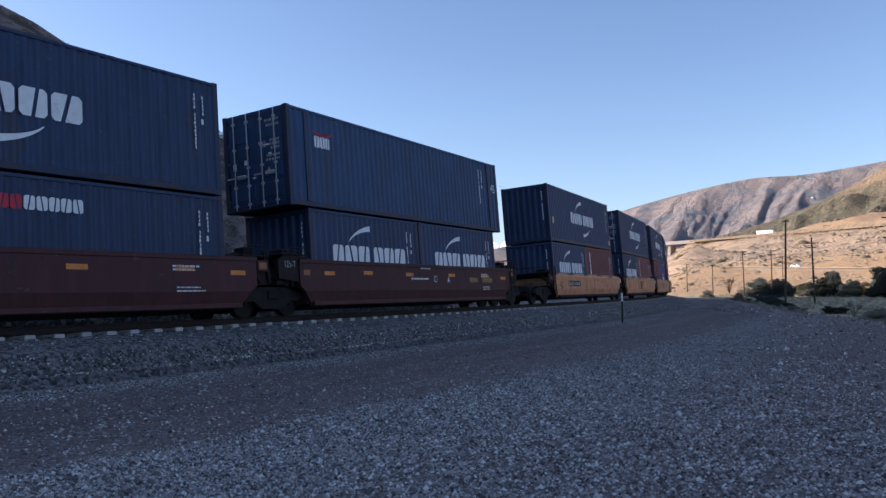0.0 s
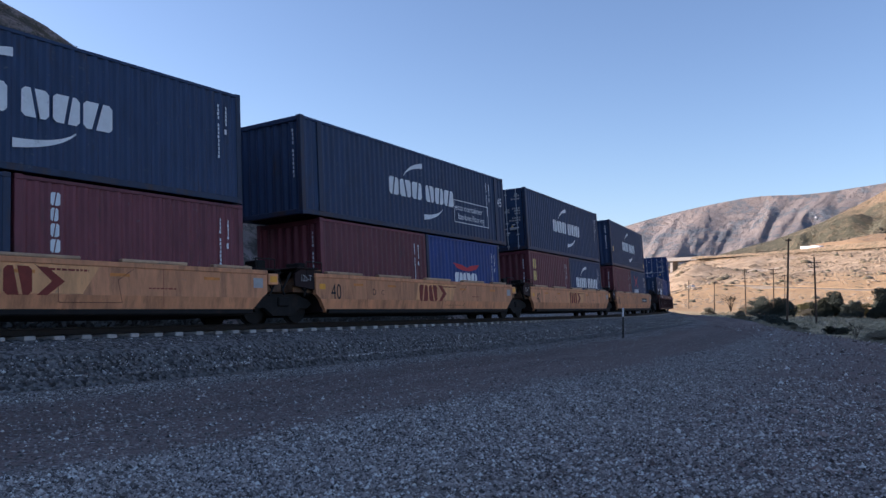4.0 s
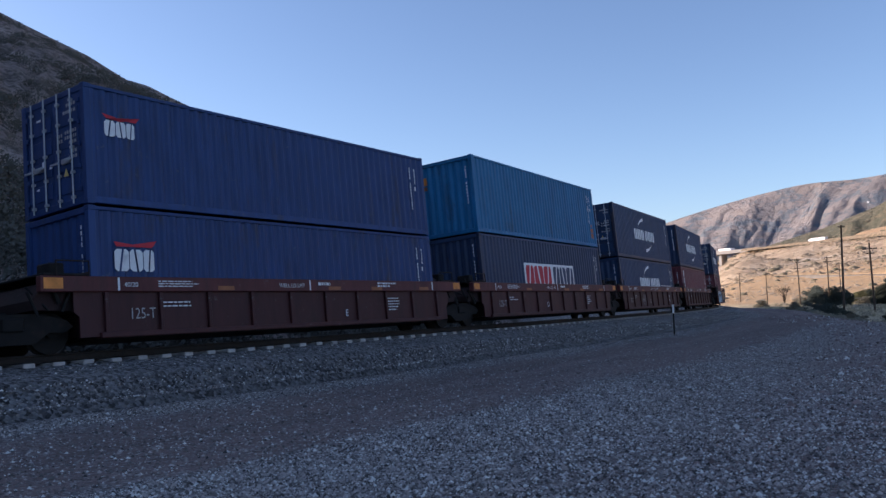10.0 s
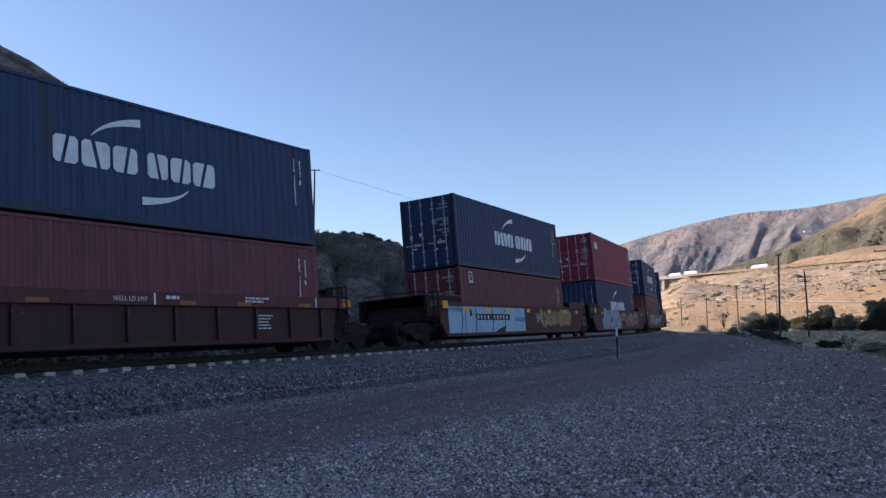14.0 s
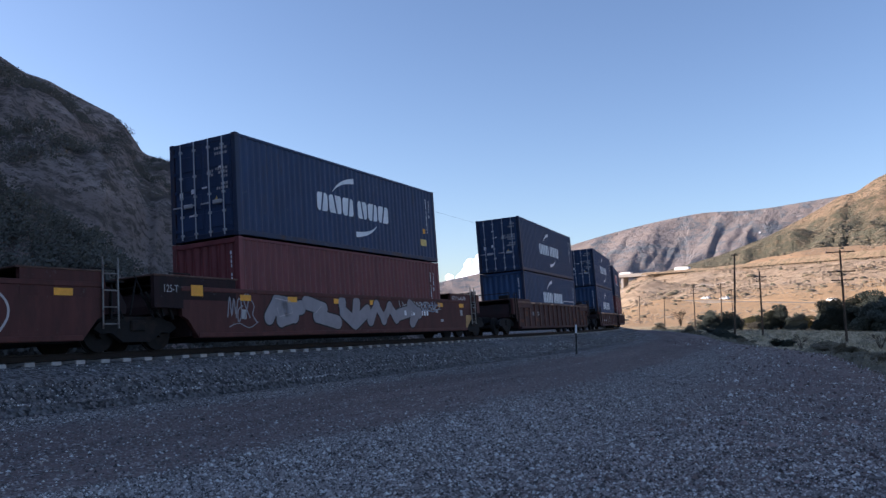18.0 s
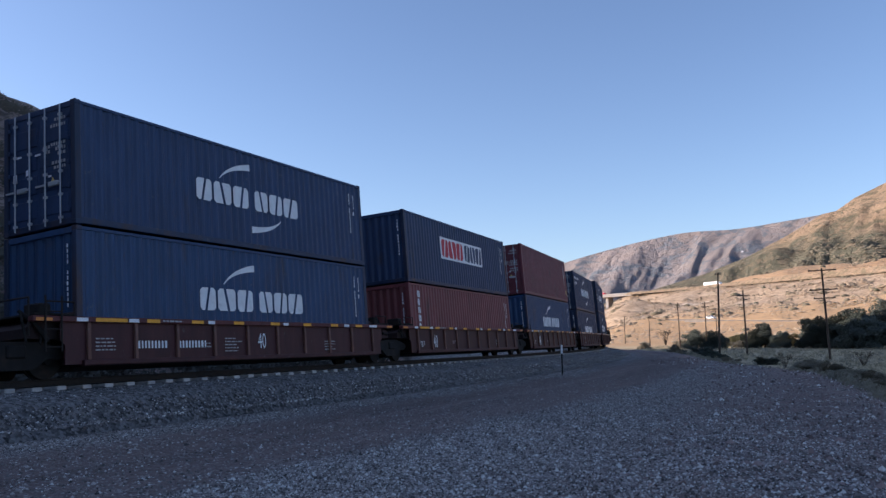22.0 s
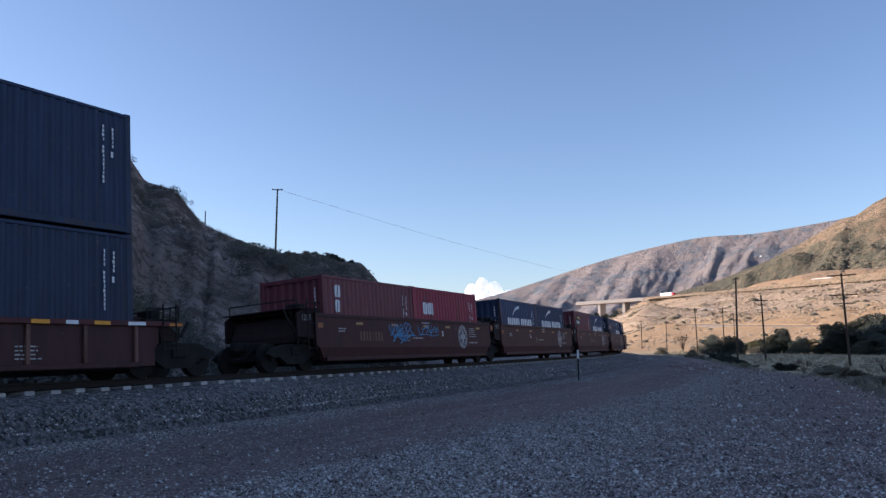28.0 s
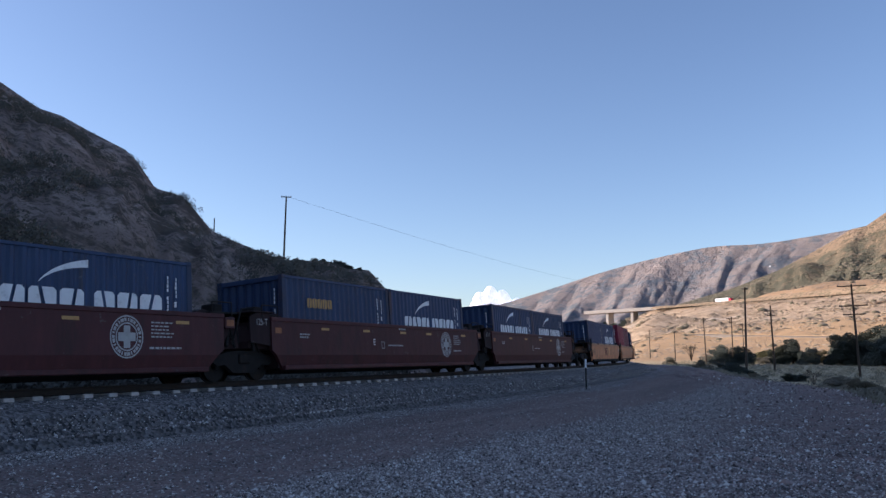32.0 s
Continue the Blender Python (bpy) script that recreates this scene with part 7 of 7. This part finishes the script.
def build_plants():
    dark_trees = [(21.3, 200, 5.5, 6.4, "a"), (22.5, 196, 4.9, 5.6, "b"), (24.9, 198, 5.0, 5, "c"), (25.6, 200, 6.6, 7, "b"), (26.5, 196, 4.6, 5, "a")]
    mass_trees = [(28.4, 200, 6.9, 6.8, "b"), (29.1, 196, 8.2, 9.5, "a"), (30.1, 198, 8.8, 10, "c"), (31.1, 192, 9.6, 10.5, "b"), (32.1, 190, 10.6, 11, "a"), (33.3, 188, 10.8, 11.5, "c"), (28.7, 190, 5.6, 8, "c"), (29.8, 188, 6.4, 9, "b"), (30.8, 184, 7, 9, "a"), (31.9, 182, 7.4, 9, "c"), (34.8, 186, 8.6, 11, "b")]
    willows = [(24, 215, 4.2, 5, "p"), (27.2, 214, 4, 5.5, "p"), (23.6, 220, 3.4, 4, "p")]
    bushes = [(20.3, 220, 2.6, 4, "a"), (21.2, 106, 1.7, 3.2, "c"), (21.9, 103, 2.1, 3.6, "b"), (22.6, 104, 1.9, 3.4, "a"), (23.3, 100, 1.3, 2.8, "b"), (24.0, 212, 2.2, 5, "a"), (17.9, 205, 2.2, 3.4, "b"), (19.9, 118, 1.5, 2.4, "c"), (25.4, 101, 1.15, 1.9, "b"), (25.95, 100.5, 1.1, 1.9, "a"), (27.5, 88, 0.7, 1.7, "c")]
    for k in range(27):
        u = k / 26
        bushes.append((27.9 + 4.2 * u, 86 - 43 * u + 3 * math.sin(k * 2.3), 1.1 + 0.35 * math.sin(k * 1.7), 2.0 + 0.5 * math.sin(k * 3.1), "abc"[k % 3]))
    bridge_trees = [(13.6, 690, 11, 12, "c"), (14.3, 690, 11.5, 12, "a"), (14.9, 685, 10, 11, "b")]
    for i, (az, r, h, w, kind) in enumerate(dark_trees + mass_trees + willows + bushes + bridge_trees):
        x, y, z = at_bearing(az, r)
        big = h > 3
        tree(x, y, z, h, w, kind + ("t" if big or 100 < r < 107 else "s"), "pale yellow-green willow tree in the dry valley field" if kind == "p" else "dense dark green tree in the dry valley field" if big else "low grey-green sage bush on dry ground", PALE_LEAF if kind == "p" else LEAF if big or 100 < r < 107 else SAGE, i + 1)
    for k, (a, high) in enumerate(((-6.9, 0.8), (-6.3, 0.7), (-5.4, 1.1), (-5.0, 1.3), (-4.5, 1.0), (-3.7, 0.7), (-9.4, 0.8), (-8.2, 0.7))):
        x, y, z = LEFT_HILL.place(a, 0.985)
        tree(x, y, z - 0.2, high, 1.5 * high, "abc"[k % 3] + "t", "small dark bush on the crest of the hill", LEAF, 60 + k)
    for az, r, high, wide in ((26.75, 92, 1.75, 2.2), (31.3, 96, 1.9, 2.4), (19.3, 262, 5.2, 4.5)):
        twig_bush(*at_bearing(az, r), high, wide, round(az * 10))
    rnd = random.Random(17)

    def brush(name, count, place, sizes, mat, label, per=30, leaf=(0.07, 0.17)):
        vs, fs = [], []
        for i in range(count):
            x, y, z = place()
            r = rnd.uniform(*sizes)
            for k in range(per):
                a, b = rnd.uniform(0, 6.283), rnd.uniform(0, 1)
                c = Vector((x + r * math.cos(a) * b, y + r * math.sin(a) * b, z + r * rnd.uniform(0.0, 0.75) * (1.1 - b * 0.6)))
                u = Vector((rnd.gauss(0, 1), rnd.gauss(0, 1), rnd.gauss(0, 1) + 0.4)).normalized()
                w = u.orthogonal().normalized()
                s = r * rnd.uniform(*leaf)
                n = len(vs)
                vs += [tuple(c - u * s), tuple(c + w * s), tuple(c + u * s), tuple(c - w * s)]
                fs.append((n, n + 1, n + 2, n + 3))
        sh = Shape()
        sh.v, sh.f = vs, fs
        tagged(new(name, plain_data(sh, mat)), label, "brush", kind="stuff")

    def on_hill():
        return LEFT_HILL.place(-36 + 35 * rnd.random(), 0.94 * rnd.random() ** 1.6)

    def on_low_hill():
        # bushes stand in clumps, with bare dirt between them
        while True:
            x, y, z = LEFT_HILL.place(-36 + 36 * rnd.random(), 0.85 * rnd.random() ** 1.7)
            if fbm(x * 0.07, y * 0.07, z * 0.12, 4) > -0.02:
                return x, y, z

    def on_slope():
        a = rnd.uniform(9, 36)
        far = road_at(a)[0]
        r = rnd.uniform(398, 412) if rnd.random() < 0.06 else rnd.uniform(300, 415) if rnd.random() < 0.10 else rnd.uniform(415, far - 8) if rnd.random() < 0.78 else rnd.uniform(far + 30, far + 260)
        x, y = r * math.sin(radians(a)), r * math.cos(radians(a))
        return x, y, ground_z(x, y)

    def on_right_hill():
        return RIGHT_HILL.place(rnd.uniform(16, 42), rnd.uniform(0.15, 0.96) if rnd.random() < 0.35 else rnd.gauss(0.36, 0.12) % 1.0)

    def in_field():
        a, r = rnd.uniform(18, 40), rnd.uniform(45, 230)
        x, y = r * math.sin(radians(a)), r * math.cos(radians(a))
        if outward(x, y) < 19:
            return in_field()
        return x, y, ground_z(x, y)

    def on_rim():
        y = rnd.uniform(14, 100)
        edge = lot_edge(y)
        far = edge + rnd.uniform(0.6, 5.0) * (0.5 + 0.5 * rnd.random())
        lo, hi = 0.0, 120.0
        for i in range(30):
            mid = (lo + hi) / 2
            lo, hi = (mid, hi) if outward(mid, y) < far else (lo, mid)
        return lo, y, ground_z(lo, y) - 0.05

    def mounds(name, count, place, sizes, tall, mat, label):
        """Low uneven tufts, longer across the slope."""
        vs, fs = [], []
        for i in range(count):
            x, y, z = place()
            r = rnd.uniform(*sizes) * (1 + 0.6 * rnd.random() ** 5)
            wide, k = rnd.uniform(0.9, 1.7), len(vs)
            for ring, (rr, zz) in enumerate(((1.0, -0.35), (0.92, 0.22), (0.55, 0.62))):
                for j in range(7):
                    a = (j + 0.5 * ring) * 6.283 / 7
                    q = rr * r * rnd.uniform(0.72, 1.15)
                    vs.append((x + q * wide * math.cos(a), y + q * math.sin(a), z + r * tall * zz * rnd.uniform(0.75, 1.25)))
            vs.append((x, y, z + r * tall * 0.8))
            for ring in (0, 1):
                fs += [(k + ring * 7 + j, k + ring * 7 + (j + 1) % 7, k + ring * 7 + 7 + (j + 1) % 7, k + ring * 7 + 7 + j) for j in range(7)]
            fs += [(k + 14 + j, k + 14 + (j + 1) % 7, k + 21) for j in range(7)]
        sh = Shape()
        sh.v, sh.f = vs, fs
        me = plain_data(sh, mat)
        me.shade_smooth()
        tagged(new(name, me), label, "brush", kind="stuff")

    brush("hill_brush", 3600, on_hill, (0.16, 0.5), SCRUB, "dark dry brush clumps on the shaded hill", 60, (0.05, 0.12))
    brush("hill_bushes", 2400, on_low_hill, (0.5, 1.4), DARK_SCRUB, "rounded dark bushes on the lower shaded hill", 110, (0.04, 0.085))
    mounds("slope_tufts", 15000, on_slope, (0.25, 0.8), 0.5, stone_material("dry slope brush", (0.29, 0.22, 0.15), (0.44, 0.345, 0.245), (0.20, 0.17, 0.11)), "low dry brush tufts dotted over the sunlit slope")
    mounds("slope_bushes", 240, on_slope, (0.9, 1.7), 0.8, stone_material("olive slope bushes", (0.13, 0.115, 0.075), (0.22, 0.18, 0.12), (0.10, 0.10, 0.06)), "larger olive bushes scattered over the sunlit slope")
    brush("rim_brush", 260, on_rim, (0.25, 0.75), SAGE, "low dry brush and weeds along the gravel edge", 70, (0.05, 0.13))
    mounds("right_hill_brush", 7500, on_right_hill, (0.6, 1.7), 0.6, stone_material("olive hill brush", (0.13, 0.122, 0.085), (0.22, 0.19, 0.135), (0.27, 0.22, 0.15)), "olive brush patches on the sunlit hill")
    brush("field_grass", 3600, in_field, (0.2, 0.6), STRAW, "dry grass tufts and weeds in the field", 20)
    brush("field_weeds", 420, in_field, (0.3, 0.9), SAGE, "low grey-green weeds in the dry field", 60, (0.05, 0.12))


# ------------------------------------------------------------ freeway: bridge and lorries
def on_road(u, z=0.0):
    p = ROAD_A.lerp(ROAD_B, u)
    return p + Vector((0, 0, z))


def build_bridge():
    bridge = thing("road_bridge", "pale concrete freeway bridge with a low parapet", "bridge", m=pose(0, 0, 0))
    a, b = Vector((158, 716, 39.9)), Vector((213, 668, 41.2))
    d = (b - a).normalized()
    n = Vector((-d.y, d.x, 0)).normalized()

    def slab(name, lo, hi, w0, w1, p=a, q=b, mat=CONCRETE):
        sh = Shape()
        vs = []
        for c in (p, q):
            vs += [tuple(c + n * w0 + Vector((0, 0, lo))), tuple(c + n * w1 + Vector((0, 0, lo))), tuple(c + n * w1 + Vector((0, 0, hi))), tuple(c + n * w0 + Vector((0, 0, hi)))]
        sh.add(vs, [(0, 1, 2, 3), (7, 6, 5, 4), (0, 4, 5, 1), (1, 5, 6, 2), (2, 6, 7, 3), (3, 7, 4, 0)])
        part(name, sh, mat, bridge)

    slab("deck", -1.7, 0.0, -7, 7)
    slab("parapet", 0.0, 1.0, -7.0, -6.7)
    slab("parapet", 0.0, 1.0, 6.7, 7.0)
    for k in (0.3, 0.62):
        p = a.lerp(b, k)
        part("pier", Shape().box(-1.2, 1.2, -5, 5, -34, -1.6, 0.1), CONCRETE, bridge, m=Matrix.Translation(p) @ pose(0, 0, 0, 0, 0, math.degrees(math.atan2(d.y, d.x))))
    road = Shape()
    p, q = Vector((213, 668, 41.0)), on_road(1.9)
    for c, w in ((p, -9), (p, 9), (q, 9), (q, -9)):
        m2 = Vector((-(q - p).y, (q - p).x, 0)).normalized()
        road.v.append(tuple(c + m2 * w + Vector((0, 0, -0.05))))
    road.v += [(x, y, z - 3.0) for x, y, z in road.v]
    road.f = [(0, 1, 2, 3), (4, 7, 6, 5), (0, 4, 5, 1), (1, 5, 6, 2), (2, 6, 7, 3), (3, 7, 4, 0)]
    berm = Shape()
    m2 = Vector((-(q - p).y, (q - p).x, 0)).normalized()
    if (p + m2 * 10).length > p.length:
        m2 = -m2
    n = 60
    for i in range(n + 1):
        c = p.lerp(q, i / n)
        up = 0.9 + 1.9 * smooth(0.2, 0.42, i / n) + 0.6 * noise.noise((i * 0.4, 0, 0))
        for w, z in ((9.2, -0.4), (10.2, up), (11.4, up), (15.0, -1.2)):
            berm.v.append(tuple(c + m2 * w + Vector((0, 0, z))))
    berm.f = [(i * 4 + j, i * 4 + j + 1, i * 4 + j + 5, i * 4 + j + 4) for i in range(n) for j in range(3)]
    tagged(new("roadside_berm", data_of(berm, hill_material("roadside dirt", (0.26, 0.19, 0.13), (0.42, 0.31, 0.215), (0.20, 0.165, 0.11), 0.50, 0.16))), "low brown dirt berm along the freeway", "berm", kind="structure")
    tagged(new("road", data_of(road, ASPHALT)), "grey freeway on an embankment along the hillside", "road", kind="structure")


LORRIES, CARS = [], []


def lorry(rows, cab_mat, trailer_mat, label, back=False):
    """rows: time and share of the freeway's length; back: it heads the other way."""
    t = thing("lorry", label, "lorry", "lorries on the freeway")
    part("trailer", Shape().box(-9.5, 5.5, -1.3, 1.3, 1.1, 4.1, 0.06), trailer_mat, t)
    part("cab", Shape().plate([(5.9, 0.6), (9.4, 0.6), (9.4, 1.7), (8.5, 2.0), (8.1, 3.3), (7.4, 3.7), (5.9, 3.8)], -1.2, 1.2), cab_mat, t)
    part("chassis", Shape().box(-9.2, 6.5, -0.5, 0.5, 0.7, 1.1, 0.03), UNDER, t)
    for x in (-8.6, -7.3, 4.2, 5.5, 8.5):
        for y in (-1.1, 1.1):
            part("wheel", lambda: Shape().tube((0, -0.15, 0), (0, 0.15, 0), 0.5, 14), BLACK, t, m=pose(x, y, 0.5), key="lorry wheel")
    LORRIES.append((t, curve_of(rows), back))


def build_lorries():
    white = "white articulated lorry on the freeway"
    lorry([(0, 0.438), (8, 0.77), (20, 1.27), (32, 1.77)], WHITE, WHITE, white)
    lorry([(0, 1.046), (32, -2.3)], WHITE, WHITE, white, True)
    lorry([(0, 1.456), (6, 0.85), (32, -1.8)], WHITE, WHITE, white, True)
    lorry([(0, 2.15), (12, 0.70), (32, -1.7)], WHITE, WHITE, white, True)
    lorry([(0, -0.40), (9, -0.05), (12, 0.033), (13.4, 0.087), (17, 0.232), (20, 0.385), (22, 0.496), (26, 0.722), (31, 1.0), (32, 1.05)], WHITE, WHITE, white)
    lorry([(0, -1.2), (24, 0.0), (26, 0.096), (30, 0.309), (31, 0.373), (32, 0.43)], LOGO_RED, WHITE, "white trailer lorry with a red cab on the freeway")


def build_tank():
    """A white water tank far up the mountain's flank."""
    x, y, z = min((FAR_RANGE.place(24.55, 0.4 + 0.004 * k) for k in range(140)), key=lambda p: abs(math.degrees(math.atan2(p[2] - EYE, math.hypot(p[0], p[1]))) - 5.8))
    tank = thing("water_tank", "round white water tank on the mountain side", "water tank", m=pose(x, y, z))
    part("shell", Shape().tube((0, 0, -3), (0, 0, 3.2), 3.6, 20), WHITE, tank)
    part("lid", Shape().tube((0, 0, 3.2), (0, 0, 4.0), 3.7, 20, 0.5), WHITE, tank)


LANE_A, LANE_B = Vector((131, 404, 0)), Vector((175, 328, 0))
LANE_WAY = (LANE_B - LANE_A).normalized()


def on_lane(d, side=0.0):
    """A place on the low road at the foot of the slope, d metres along it."""
    p = LANE_A + LANE_WAY * d + Vector((LANE_WAY.y, -LANE_WAY.x, 0)) * side
    q = LANE_A + LANE_WAY * d
    return Vector((p.x, p.y, sum(ground_z(q.x + LANE_WAY.x * k, q.y + LANE_WAY.y * k) for k in (-24, -12, 0, 12, 24)) / 5 + 0.35))


def build_lane():
    """A paved road with a low concrete barrier on its near side."""
    out = (LANE_A + Vector((LANE_WAY.y, -LANE_WAY.x, 0)) * 10).length > LANE_A.length
    near = -1 if out else 1
    for name, sides, mat, label, category in (("frontage_road", ((-5, -3.5), (-4.2, 0), (4.2, 0), (5, -3.5)), ASPHALT, "grey paved road at the foot of the slope", "road"),
                                              ("road_barrier", ((near * 4.9, -0.1), (near * 4.75, 0.18), (near * 4.6, 0.18), (near * 4.45, -0.1)), CURB, "low tan concrete barrier along the road", "barrier")):
        sh = Shape()
        for i in range(106):
            for side, up in sides:
                p = on_lane(-420 + 8 * i, side)
                sh.v.append((p.x, p.y, p.z + up))
        sh.f = [(4 * i + j, 4 * i + j + 1, 4 * i + j + 5, 4 * i + j + 4) for i in range(105) for j in range(3)]
        tagged(new(name, data_of(sh, mat)), label, category, kind="structure")


def car(t0, d0, speed, mat, label):
    """A car on the low road, at d0 metres at t0."""
    c = thing("car", label, "car", "cars on the low road")
    part("body", Shape().plate([(-2.3, 0.35), (2.3, 0.35), (2.35, 0.75), (1.3, 0.95), (0.7, 1.5), (-1.3, 1.55), (-2.0, 1.0), (-2.35, 0.9)], -0.9, 0.9), mat, c)
    for y in (-0.905, 0.895):
        part("side_window", Shape().plate([(-1.5, 1.0), (0.95, 1.0), (0.6, 1.42), (-1.2, 1.46)], y, y + 0.01), BLACK, c)
    for x in (-1.45, 1.45):
        for y in (-0.82, 0.82):
            part("wheel", lambda: Shape().tube((0, -0.11, 0), (0, 0.11, 0), 0.33, 14), BLACK, c, m=pose(x, y, 0.33), key="car wheel")
    CARS.append((c, t0, d0, speed))


def build_cars():
    for t0, d0, speed in ((0, 52, 23), (7, 59, 23), (24, 52, 23), (24, 88, 23), (16, 73, -23), (16, 84, -23), (16.6, 66, 20)):
        car(t0, d0, speed, WHITE, "white car on the low road" if speed > 0 else "white car heading down the low road")


build_track()
build_train()
build_poles()
build_plants()
build_bridge()
build_lorries()
build_lane()
build_cars()
build_tank()


# ------------------------------------------------------------ what moves
def motions():
    """The train runs along the track; lorries roll along the freeway and cars along the low road."""
    for ob, s16, z, dx in MOVING:
        rows = []
        for i in range(33):
            s = along(s16, i)
            rows.append((i, track_pose(s, 0) @ pose(dx, 0, z)))
        walk(ob, rows)
    h = math.degrees(math.atan2(ROAD_B.y - ROAD_A.y, ROAD_B.x - ROAD_A.x))
    for ob, at, back in LORRIES:
        walk(ob, [(i, Matrix.Translation(on_road(at(i), -0.03)) @ pose(0, 4.5 if back else -4.5, 0, 0, -0.6 if back else 0.6, h + (180 if back else 0))) for i in range(33)])
    h = math.degrees(math.atan2(LANE_WAY.y, LANE_WAY.x))
    for ob, t0, d0, speed in CARS:
        rows = []
        for i in range(33):
            d = min(415.0, max(-415.0, d0 + speed * (i - t0)))
            rows.append((i, Matrix.Translation(on_lane(d, 2.0 if speed > 0 else -2.0)) @ pose(0, 0, 0, 0, 0, h + (0 if speed > 0 else 180))))
        walk(ob, rows)


motions()
